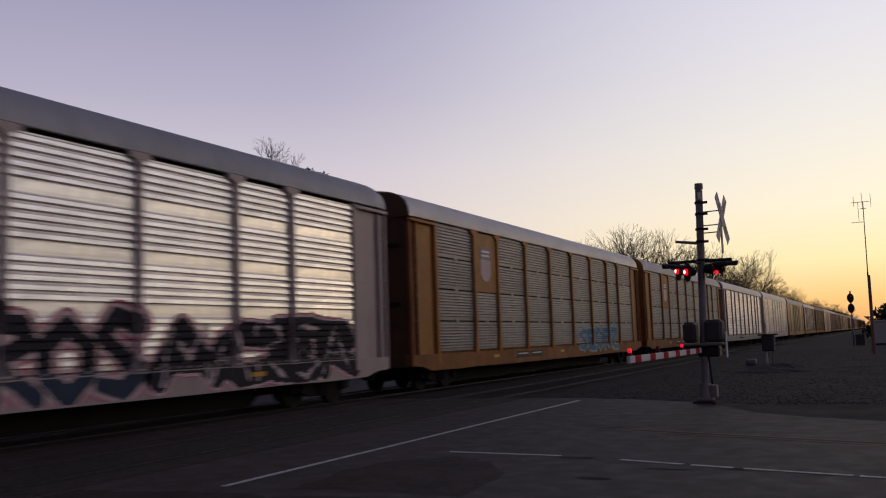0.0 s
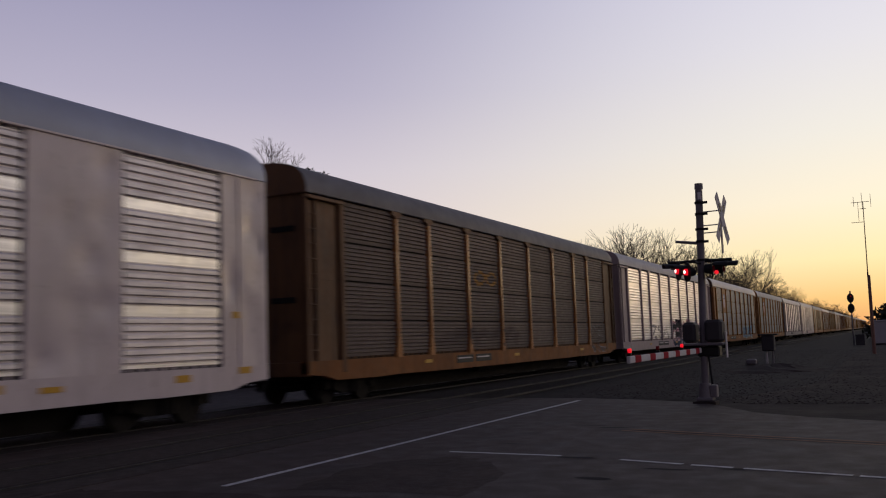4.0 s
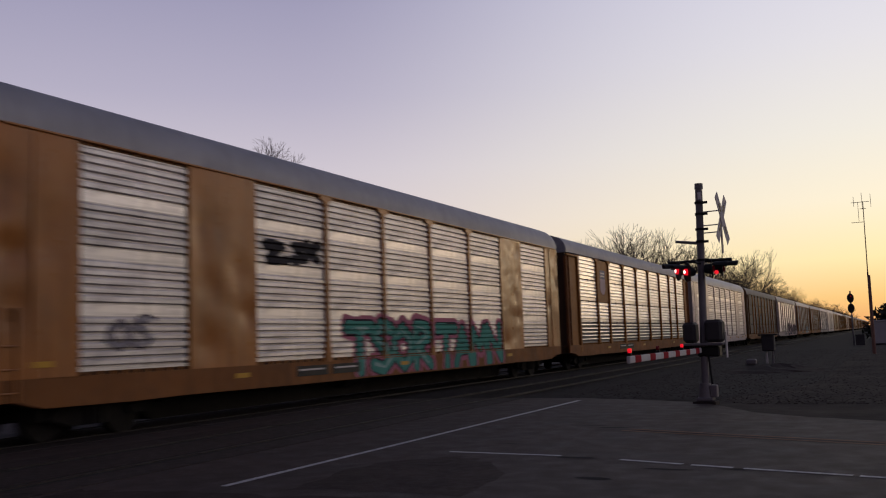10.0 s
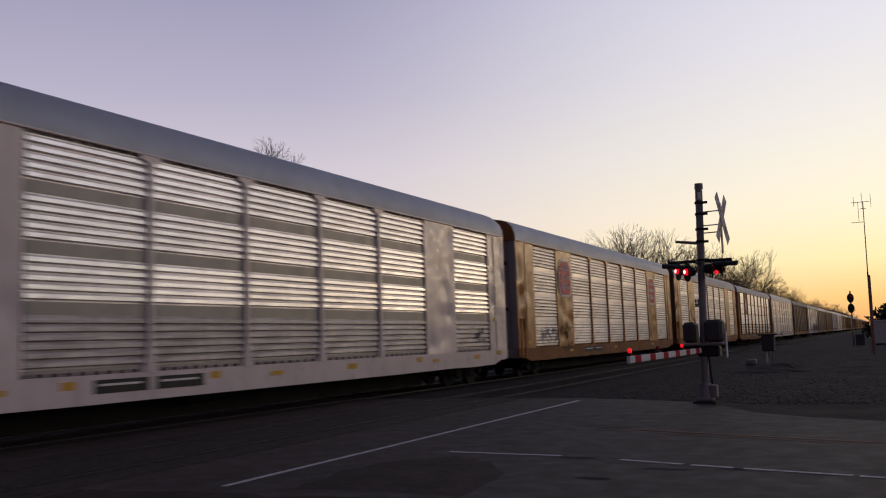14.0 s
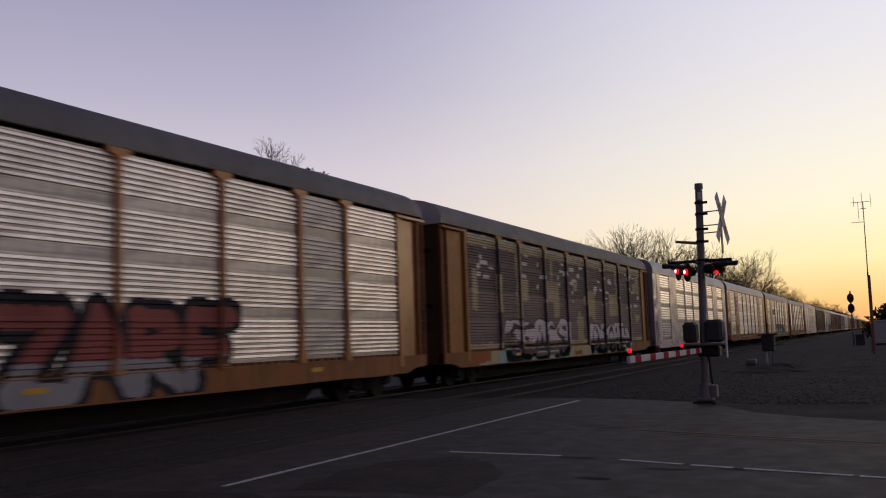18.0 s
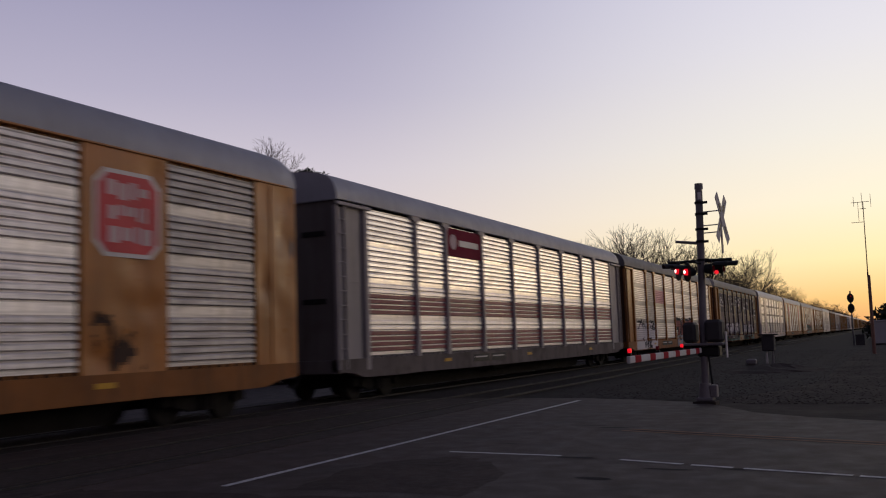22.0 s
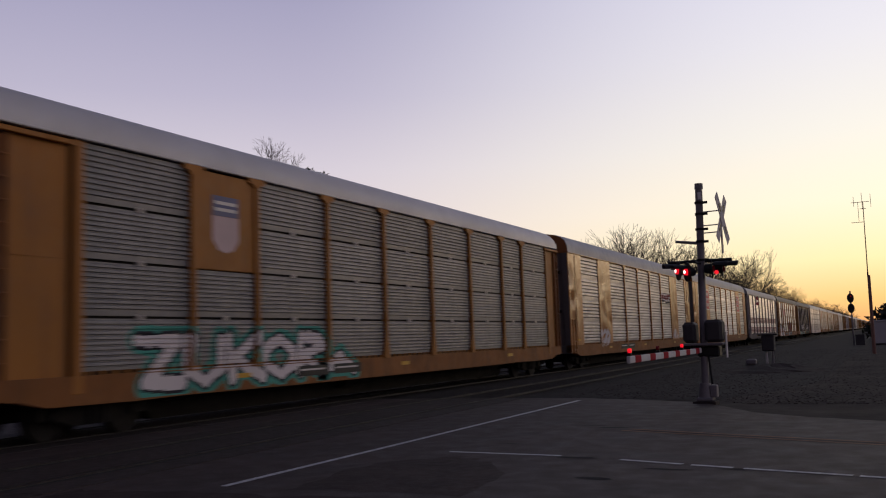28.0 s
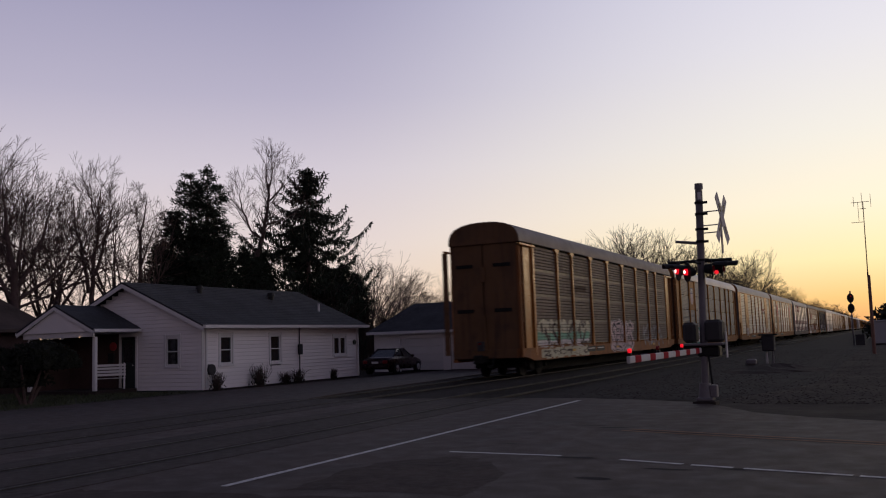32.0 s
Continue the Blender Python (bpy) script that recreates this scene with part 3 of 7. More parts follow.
def end_parts(car, y, sgn, paint, roofmat, slots=True):
    """End doors, coupler and platform at one end; sgn: -1 at the rear."""
    def make_door():
        m = Mesh()
        half = [(0.03, 0.95), (1.44, 0.95), (1.44, 5.25)] + [(x * 0.93, 5.2 + (z - 5.2) * 0.93) for x, z in ROOF_PROF[2:-1]] + [(0.03, 6.06)]
        a, b = (0.06, 0.14)
        m.prism(half, a, b)
        return m.data("end_door", paint, 30)
    def make_door_l():
        m = Mesh()
        src = make_door()
        v = [(-p.co.x * 0.93, p.co.y, p.co.z) for p in src.vertices]
        m.add(v, [tuple(p.vertices)[::-1] for p in src.polygons])
        return m.data("end_door", paint, 30)
    for nm, mk, sx in (("r", make_door, 1), ("l", make_door_l, -1)):
        me = cached(("door", nm, paint.name), mk)
        d = part("end_door", me, None, car, at=(0, y, 0), turn=0 if sgn < 0 else 180)
        if slots and sgn < 0:
            for z in (4.35, 2.6):
                part("door_slot", cached(("slot", nm), lambda: Mesh().box(0.45 * sx - 0.02 if sx > 0 else -1.15, 1.15 if sx > 0 else -0.43, 0.03, 0.058, -0.07, 0.07, 0.01).data("door_slot", BLACK)), None, d, "black slot handle", at=(0, 0, z))
    part("lock_bar", cached(("lock", paint.name), lambda: Mesh().box(-0.07, 0.07, -0.03, 0.03, 1.0, 2.4, 0.01).data("lock_bar", DARKBROWN)), None, car, at=(0, y + 0.02 * -sgn, 0))
    part("latch", cached(("latch", paint.name), lambda: Mesh().box(-0.1, 0.1, -0.04, 0.04, 3.7, 4.3, 0.02).data("latch", DARKBROWN)), None, car, at=(0, y + 0.02 * -sgn, 0))
    part("coupler", cached("coupler", lambda: Mesh().box(-0.11, 0.11, -0.6, 0.6, 0.62, 0.86, 0.03).box(-0.2, 0.16, -0.78, -0.48, 0.58, 0.9, 0.04).data("coupler", IRON)), None, car, at=(0, y, 0), turn=0 if sgn < 0 else 180)
    part("end_sill", cached(("esill", paint.name), lambda: Mesh().box(-1.38, 1.5, 0.0, 0.2, 0.75, 1.1, 0.02).data("end_sill", paint)), None, car, at=(0, y if sgn < 0 else y - 0.2, 0))
    hose = Mesh()
    if sgn < 0:
        pts = [(0.35, -0.02, 0.8), (0.36, -0.16, 0.55), (0.33, -0.3, 0.42), (0.25, -0.4, 0.5)]
        for p, q in zip(pts, pts[1:]):
            hose.tube(p, q, 0.03, 0.03, 6)
        part("air_hose", cached("hose", lambda: hose.data("air_hose", RUBBER)), None, car, at=(0, y, 0))


def post_mesh(paint, proud, cap=None):
    """A side post with a flared foot and a flat T-shaped head."""
    def make():
        m = Mesh()
        m.box(-0.03, proud, -0.065, 0.065, 1.08, 5.06, 0.01)
        m.prism_x([(-0.16, 1.08), (0.16, 1.08), (0.15, 1.2), (0.067, 1.72), (-0.067, 1.72), (-0.15, 1.2)], -0.03, proud - 0.012)
        m.prism_x([(-0.08, 5.0), (0.08, 5.0), (0.14, 5.07), (0.27, 5.1), (0.27, 5.2), (-0.27, 5.2), (-0.27, 5.1), (-0.14, 5.07)], -0.03, proud + 0.006, 1)
        return m.data("post", [paint, cap or paint])
    return cached(("post", paint.name, proud, (cap or paint).name), make)


def clip_strip_mesh(w, paint, z0, z1):
    """Short clips along an open slot."""
    def make():
        m = Mesh()
        k = max(3, int(w / 0.3))
        for i in range(k):
            y = 0.08 + (w - 0.16) * (i + 0.5) / k
            m.box(-0.03, 0.012, y - 0.04, y + 0.04, z0, z1, 0.004)
        return m.data("clip_strip", paint)
    return cached(("clips", round(w, 3), paint.name, z0), make)


def sill_mesh(paint):
    def make():
        m = Mesh()
        n = CAR_LEN
        prof = [(0.0, 0.80), (0.7, 0.74), (1.2, 0.62), (3.2, 0.60), (4.4, 0.62), (8.0, 0.60), (n - 8.0, 0.60), (n - 4.4, 0.62), (n - 3.2, 0.60), (n - 1.2, 0.62), (n - 0.7, 0.74), (n, 0.80), (n, 1.11), (0, 1.11)]
        m.prism_x(prof, 1.30, 1.545)
        return m.data("side_sill", paint)
    return cached(("sill", paint.name), make)


def solid_panel_mesh(w, paint, dents):
    """A flat plate with shallow pressed panels."""
    def make():
        rows, cols = 30, 14
        zs = [1.1 + 4.09 * k / rows for k in range(rows + 1)]
        ys = [0.0, 0.012] + [0.012 + (w - 0.024) * k / cols for k in range(1, cols)] + [w - 0.012, w]
        m = Mesh()
        rng = random.Random(int(w * 100))
        blobs = [(rng.uniform(0.1, w - 0.1), rng.uniform(1.2, 5.0), rng.uniform(0.12, 0.3), rng.uniform(-0.055, 0.02)) for _ in range(int(w * 12))]
        k = len(ys)
        v = []
        for i, z in enumerate(zs):
            for j, y in enumerate(ys):
                dip = 0.0
                if dents and 1 < j < k - 2 and 0 < i < rows:
                    fall = min(1.0, min(y, w - y) / 0.25) * min(1.0, min(z - 1.1, 5.19 - z) / 0.25)
                    dip = fall * sum(h * math.exp(-((y - by) ** 2 + (z - bz) ** 2) / (2 * r * r)) for by, bz, r, h in blobs)
                v.append((min(dip, 0.001) - (0.03 if j in (0, k - 1) else 0), y, z))
        m.add(v, [(a * k + b, a * k + b + 1, a * k + k + b + 1, a * k + k + b) for a in range(len(zs) - 1) for b in range(k - 1)])
        return m.data("side_plate", paint, 50)
    return cached(("plate", round(w, 3), paint.name, dents), make)


def ladder_mesh(paint, top=5.05):
    def make():
        m = Mesh()
        m.box(-0.1, -0.06, 0.0, 0.42, 0.85, top - 0.02)
        for y in (0.02, 0.40):
            m.box(-0.05, 0.02, y - 0.03, y + 0.03, 0.85, top, 0.008)
        for i in range(int((top - 0.95) / 0.37)):
            z = 1.0 + i * 0.37
            m.tube((0.0, 0.02, z), (0.0, 0.40, z), 0.016, 0.016, 6)
        return m.data("ladder", paint)
    return cached(("ladder", paint.name, top), make)


def build_car(n, kind, paint, screen, roof, end=None, ribs=5, band=0.3, mix=None, door=None, plates=(), flat=None, low=None, sill=None, arch=None, post=None, gap=False, off=0.0, striped=(99, 99, 99, 99), marks=False, label=""):
    end = end or paint
    car = thing("autorack_car", label or "long ribbed autorack freight car rolling on the far track", "freight car", group="train")
    low = (0.10 if kind == "A" else 0.0) if low is None else low
    part("roof", roof_mesh(roof, low), None, car)
    part("side_sill", sill_mesh(sill or paint), None, car, at=(0, 0, 0))
    # inner box: floor, far side and a near-black fill put in for the shade behind the screens
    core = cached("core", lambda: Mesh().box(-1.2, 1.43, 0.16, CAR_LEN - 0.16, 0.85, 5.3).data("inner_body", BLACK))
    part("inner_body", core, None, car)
    part("far_side", cached(("fs", paint.name), lambda: Mesh().box(-1.41, -1.21, 0.1, CAR_LEN - 0.1, 0.62, 5.22).data("far_side", paint)), None, car)
    if kind == "A":
        part("eave_trim", cached(("eave", roof.name), lambda: Mesh().box(1.45, 1.592, 0.2, CAR_LEN - 0.2, 5.205, 5.245, 0.01).data("eave_trim", roof)), None, car)
    if kind == "B":
        part("top_rail", cached(("tr", paint.name), lambda: Mesh().box(1.40, 1.585, 0.35, CAR_LEN - 0.35, 5.175, 5.22, 0.01).data("top_rail", paint)), None, car)
    part("center_sill", cached("csill", lambda: Mesh().prism_x([(1.0, 0.6), (4.2, 0.5), (4.7, 0.13), (CAR_LEN - 4.7, 0.13), (CAR_LEN - 4.2, 0.5), (CAR_LEN - 1.0, 0.6), (CAR_LEN - 1.0, 0.84), (1.0, 0.84)], -0.5, 0.45).data("center_sill", IRON)), None, car)
    part("air_reservoir", cached("tank", lambda: Mesh().tube((0.8, 11.2, 0.58), (0.8, 12.3, 0.58), 0.2, 0.2, 14).data("air_reservoir", IRON, 40)), None, car)
    part("brake_rod", cached("rod", lambda: Mesh().tube((0.75, 4.6, 0.5), (0.75, 11.0, 0.52), 0.025, 0.025, 6).data("brake_rod", IRON)), None, car)
    bays = BAYS_A if kind == "A" else BAYS_B
    y = DOOR_ZONE + off if kind == "A" else 0.0
    rows = ROWS if gap else ROWS_SHUT
    X = 1.50
    posts = []
    for i, (what, w) in enumerate(bays):
        if what == "f":
            part("side_plate", solid_panel_mesh(w, paint, kind == "B"), None, car, at=(1.545, y, 0))
        else:
            tagged(part("clip_strip", clip_strip_mesh(w, paint, 1.1, 1.18), None, car, at=(X, y, 0)), kind="stuff")
            if kind == "B":
                tagged(part("clip_strip", clip_strip_mesh(w, paint, 5.125, 5.18), None, car, at=(X, y, 0)), kind="stuff")
            for j, (z0, z1) in enumerate(rows):
                if (i, j) in plates:
                    continue
                mt, fl, cr = (mix(i, j) + (None,))[:3] if mix else (screen, flat, None)
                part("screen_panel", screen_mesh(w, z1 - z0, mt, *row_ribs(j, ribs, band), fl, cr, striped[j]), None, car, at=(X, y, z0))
        if i and not (kind == "B" and (what == "f" or bays[i - 1][0] == "f")):
            posts.append(y)
            part("post", post_mesh(post or paint, 0.095 if kind == "A" else 0.07, paint if post else None), None, car, at=(X, y, 0))
        y += w
    if kind == "A":
        dm = door or paint
        for end_y, sg, zone in ((0.0, 1, DOOR_ZONE + off), (CAR_LEN, -1, CAR_LEN - y)):
            col = cached(("col", dm.name, sg, off), lambda: Mesh().box(-0.06, 0.0, min(0.46 * sg, (zone - 0.24) * sg), max(0.46 * sg, (zone - 0.24) * sg), 0.98, 5.12, 0.02).box(-0.01, 0.012, min(0.52 * sg, (zone - 0.3) * sg), max(0.52 * sg, (zone - 0.3) * sg), 3.1, 3.13).data("corner_door", dm))
            part("corner_door", col, None, car, at=(1.47, end_y, 0))
            jm = cached(("jamb", paint.name, sg, off), lambda: Mesh().box(-0.1, 0.06, min((zone - 0.17) * sg, (zone + 0.03) * sg), max((zone - 0.17) * sg, (zone + 0.03) * sg), 0.8, 5.18, 0.015).data("door_jamb", paint))
            part("door_jamb", jm, None, car, at=(1.5, end_y, 0))
            part("ladder", ladder_mesh(RUSTY if paint in (TAN, ORANGE) else paint), None, car, at=(1.53, end_y if sg > 0 else end_y - 0.42, 0))
            rl = cached(("rail", paint.name, sg), lambda: Mesh().box(-0.02, 0.05, min(-0.02 * sg, 1.66 * sg), max(-0.02 * sg, 1.66 * sg), 5.06, 5.15, 0.012).data("door_track", paint))
            part("door_track", rl, None, car, at=(1.55, end_y, 0))
            fb = cached(("farb", paint.name), lambda: Mesh().box(-0.04, 0.04, -0.05, 0.9, 4.95, 5.03, 0.01).data("door_track", paint))
            part("door_track", fb, None, car, at=(-1.62, end_y - (0 if sg > 0 else 0.85), 0))
            fp = cached(("farp", paint.name), lambda: Mesh().box(-0.1, 0.12, 0.0, 0.06, 0.9, 4.945, 0.01).data("corner_rail", DARKBROWN))
            part("corner_rail", fp, None, car, at=(-1.62, end_y - (0 if sg > 0 else 0.06), 0))
    else:
        for end_y, sg in ((0.0, 1), (CAR_LEN, -1)):
            part("corner_post", cached(("cp", end.name, sg), lambda: Mesh().box(1.25, 1.53, min(0.0, 0.2 * sg), max(0.0, 0.2 * sg), 0.85, 5.2, 0.03).data("corner_post", end)), None, car, at=(0, end_y - 0.0 * sg, 0))
        part("ladder", ladder_mesh(paint, 2.35), None, car, at=(1.57, 0.25, -0.1))
        for yy in (0.95, CAR_LEN - 0.95):
            part("plate_seam", cached(("seam", paint.name), lambda: Mesh().box(0, 0.02, -0.03, 0.03, 1.12, 5.17, 0.006).data("plate_seam", paint)), None, car, at=(1.545, yy, 0))
    fz = 1 - low
    def fascia():
        half = [(x * 0.985, 5.19 + (z - 5.2) * fz * 0.985) for x, z in ROOF_PROF]
        prof = half + [(-x * 0.9, z) for x, z in half[-2::-1]]
        return Mesh().prism(prof, -0.035, 0.03).data("end_fascia", arch or end)
    part("end_fascia", cached(("fascia", (arch or end).name, low), fascia), None, car)
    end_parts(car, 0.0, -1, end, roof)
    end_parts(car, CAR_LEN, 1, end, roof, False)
    build_wheels(car, 2.65)
    build_wheels(car, CAR_LEN - 2.65)
    for k, (yy, zz) in enumerate(((0.9, 1.28), (6.0, 0.86), (CAR_LEN - 6, 0.86), (13.2, 0.86))):
        if not (kind == "A" and k == 0):
            part("reflector", cached("refl", lambda: Mesh().box(0, 0.012, 0, 0.45, 0, 0.1, 0.004).data("reflector", YELLOW)), None, car, "yellow reflective strip", at=(1.547, yy, zz))
    if marks:
        for yy, zz, ww in ((1.0, 0.88, 0.42), (4.2, 0.86, 0.42), (7.5, 0.88, 0.3), (11.2, 0.9, 0.3), (16.4, 0.86, 0.42), (20.2, 0.9, 0.3), (24.3, 0.86, 0.42), (26.2, 0.95, 0.4), (26.0, 2.12, 0.3)):
            part("reflector", cached(("refl", ww), lambda: Mesh().box(0, 0.012, 0, ww, 0, 0.14, 0.004).data("reflector", YELLOW)), None, car, "orange reflective patch", at=(1.549, yy, zz))
    dp = cached("dpan", lambda: Mesh().box(0, 0.01, 0, 1.3, 0, 0.24, 0.004).data("data_panel", DARKGREY))
    bars = cached("dbar", lambda: Mesh().box(0, 0.004, 0.1, 1.1, 0.13, 0.17).data("lettering", CONTAINER))
    for yy in (8.2, 9.7):
        part("lettering", bars, None, part("data_panel", dp, None, car, "dark plate with worn lettering", at=(1.548, yy, 0.78)), at=(0.011, 0, 0))
    CARS.append((car, n))
    CAR_POSTS[n] = (posts, kind, ribs, band, rows)
    return car


CARS, CAR_POSTS = [], {}


# ---- sprayed lettering, laid on the ribs, posts and sill of a car ----
STROKES = {
    "a": [[(0, 0), (0.45, 1), (0.9, 0)], [(0.2, 0.4), (0.7, 0.4)]],
    "c": [[(0.9, 0.9), (0.4, 1), (0.05, 0.6), (0.05, 0.35), (0.4, 0), (0.9, 0.1)]],
    "e": [[(0.9, 1), (0.1, 0.95), (0.05, 0.05), (0.9, 0)], [(0.1, 0.52), (0.75, 0.5)]],
    "o": [[(0.45, 1), (0.05, 0.7), (0.05, 0.3), (0.45, 0), (0.85, 0.3), (0.85, 0.7), (0.45, 1)]],
    "s": [[(0.9, 0.9), (0.4, 1), (0.1, 0.75), (0.5, 0.5), (0.85, 0.25), (0.5, 0), (0.05, 0.1)]],
    "r": [[(0.1, 0), (0.1, 1), (0.7, 0.95), (0.8, 0.7), (0.15, 0.5), (0.85, 0)]],
    "p": [[(0.1, 0), (0.1, 1), (0.75, 0.9), (0.75, 0.6), (0.1, 0.5)]],
    "k": [[(0.1, 0), (0.1, 1)], [(0.85, 1), (0.2, 0.5), (0.9, 0)]],
    "z": [[(0.05, 1), (0.85, 1), (0.15, 0.05), (0.9, 0)]],
    "t": [[(0, 1), (1, 1)], [(0.5, 1), (0.5, 0)]],
    "d": [[(0.1, 0), (0.1, 1), (0.55, 0.95), (0.9, 0.6), (0.85, 0.3), (0.5, 0.02), (0.1, 0)]],
    "f": [[(0.12, 0), (0.12, 1), (0.95, 1)], [(0.15, 0.52), (0.75, 0.52)]],
    "g": [[(0.9, 0.85), (0.5, 1), (0.08, 0.7), (0.08, 0.3), (0.45, 0), (0.85, 0.15), (0.85, 0.45), (0.5, 0.45)]],
    "m": [[(0.0, 0), (0.1, 1), (0.5, 0.45), (0.85, 1), (0.95, 0)]],
    "n": [[(0.05, 0), (0.08, 1), (0.82, 0.05), (0.88, 1)]],
    "u": [[(0.08, 1), (0.06, 0.3), (0.45, 0), (0.85, 0.3), (0.86, 1)]],
    "y": [[(0.0, 1), (0.45, 0.5), (0.9, 1)], [(0.45, 0.5), (0.4, 0)]],
    "w": [[(0, 1), (0.2, 0), (0.45, 0.8), (0.7, 0), (0.95, 1)]],
}


def stroke_field(Y, Z, shape, y0, w, z0, h, lean=0.0, turned=0):
    """Distance of each point to the strokes of one sign; turned: 1 mirrored, 2 upside down."""
    d = np.full(Y.shape, 9.0)
    for line in STROKES[shape]:
        line = [(1 - a if turned & 1 else a, 1 - b if turned & 2 else b) for a, b in line]
        pts = [(y0 + (a + lean * (b - 0.5)) * w, z0 + b * h) for a, b in line]
        for (ay, az), (by, bz) in zip(pts, pts[1:]):
            L = (by - ay) ** 2 + (bz - az) ** 2
            t = np.clip(((Y - ay) * (by - ay) + (Z - az) * (bz - az)) / max(L, 1e-6), 0, 1)
            d = np.minimum(d, np.hypot(Y - ay - t * (by - ay), Z - az - t * (bz - az)))
    return d


def wobble(Y, Z, seed, size=0.5):
    r = np.random.default_rng(seed)
    out = np.zeros(Y.shape)
    for k in range(6):
        a, b, p = r.normal(0, 1 / size, 2).tolist() + [r.random() * 6.28]
        out += np.sin(a * 3 * Y + b * 3 * Z + p)
    return out / 6


def spray(car, n, y0, y1, z0, z1, signs, fill, edge, halo=None, thick=0.17, seed=1, low=None, fade=0.0, rim=0.07, haze=0.28, lift=0.0, turned=0, bands=(), flat=False, shake=0.05):
    """Paint on the near side between y0 and y1 in rounded signs: fill, edge and halo name the colours; low: the colour of the fill's lower half; bands: (height, colour) of the fill below each height; flat: on a plate."""
    posts, kind, ribs, band, rows = CAR_POSTS[n]
    step = 0.03
    ys = np.arange(y0 - 0.3, y1 + 0.3, step)
    segs = []
    z = 0.64
    while z < 1.09:
        segs.append((z, min(z + 0.03, 1.105), 1.552 + lift, 1.552 + lift, "sill"))
        z += 0.03
    segs.append((1.106, 1.14, 1.54 + lift, 1.54 + lift, "rib"))
    if flat:
        segs += [(1.11 + 0.05 * i, 1.16 + 0.05 * i, 1.562 + lift, 1.562 + lift, "rib") for i in range(80)]
    for r, (a, b) in enumerate(() if flat else rows):
        p = screen_profile(b - a, *row_ribs(r, ribs, band))
        for (o1, u1), (o2, u2) in zip(p, p[1:]):
            if u2 - u1 < 0.004:
                continue
            deep = max(o1, o2) < -0.02
            k = max(1, int((u2 - u1) / 0.032))
            for i in range(k):
                ua, ub = u1 + (u2 - u1) * i / k, u1 + (u2 - u1) * (i + 1) / k
                oa, ob = o1 + (o2 - o1) * i / k, o1 + (o2 - o1) * (i + 1) / k
                segs.append((a + ua, a + ub, 1.504 + lift + oa, 1.504 + lift + ob, "deep" if deep else "rib"))
    segs = [s for s in segs if s[1] > z0 - 0.3 and s[0] < z1 + 0.3]
    zc = np.array([(s[0] + s[1]) / 2 for s in segs])
    Y, Z = np.meshgrid(ys + step / 2, zc, indexing="ij")
    w = (y1 - y0) / len(signs)
    d = np.full(Y.shape, 9.0)
    rng = random.Random(seed)
    for i, sgn in enumerate(signs):
        g = stroke_field(Y, Z, sgn, y0 + w * (i - 0.02), w * 1.02, z0 + thick + rng.uniform(0, 0.06), (z1 - z0) - 2 * thick - rng.uniform(0, 0.1), rng.uniform(-0.1, 0.12), turned)
        d = np.minimum(d, g)
    d = d + shake * wobble(Y, Z, seed)
    rnd = np.random.default_rng(seed).random(Y.shape)
    slot = np.full(Y.shape, -1)
    names = list(dict.fromkeys([c for c in (fill, edge, halo, low) if c] + [c for _, c in bands]))
    if halo:
        slot[d < thick + rim + haze * (0.6 + 0.4 * wobble(Y, Z, seed + 9, 0.9))] = names.index(halo)
    slot[d < thick + rim] = names.index(edge)
    slot[d < thick] = names.index(fill)
    if low:
        slot[(d < thick) & (Z < z0 + (z1 - z0) * (0.5 + 0.12 * wobble(Y, Z, seed + 4)))] = names.index(low)
    for top, col in bands:
        slot[(d < thick) & (Z < top + 0.07 * wobble(Y, Z, seed + 4, 0.3))] = names.index(col)
    slot[(Z < z0 - 0.15) | (Z > z1 + 0.25)] = -1
    if fade:
        slot[(wobble(Y, Z, seed + 2, 0.35) + 0.5 * rnd) > (0.75 - fade)] = -1
    m = Mesh()
    vs, fs, ms = [], [], []
    pp = np.array(posts) if posts else np.array([-99.0])
    for i, y in enumerate(ys):
        on_post = np.min(np.abs(pp - (y + step / 2))) < 0.075
        for j, (a, b, oa, ob, what) in enumerate(segs):
            s = slot[i, j]
            if s < 0:
                continue
            if on_post and what != "sill":
                oa = ob = (1.603 if kind == "A" else 1.578) + lift
            o = len(vs)
            vs += [(oa, y, a), (oa, y + step, a), (ob, y + step, b), (ob, y, b)]
            fs.append((o, o + 1, o + 2, o + 3))
            ms.append(int(s))
    m.v, m.f, m.m = vs, fs, ms
    ob = part("spray_paint", m, [SPRAYS[c] for c in names], car, "sprayed lettering in " + " and ".join(dict.fromkeys(names)))
    tagged(ob, kind="stuff")


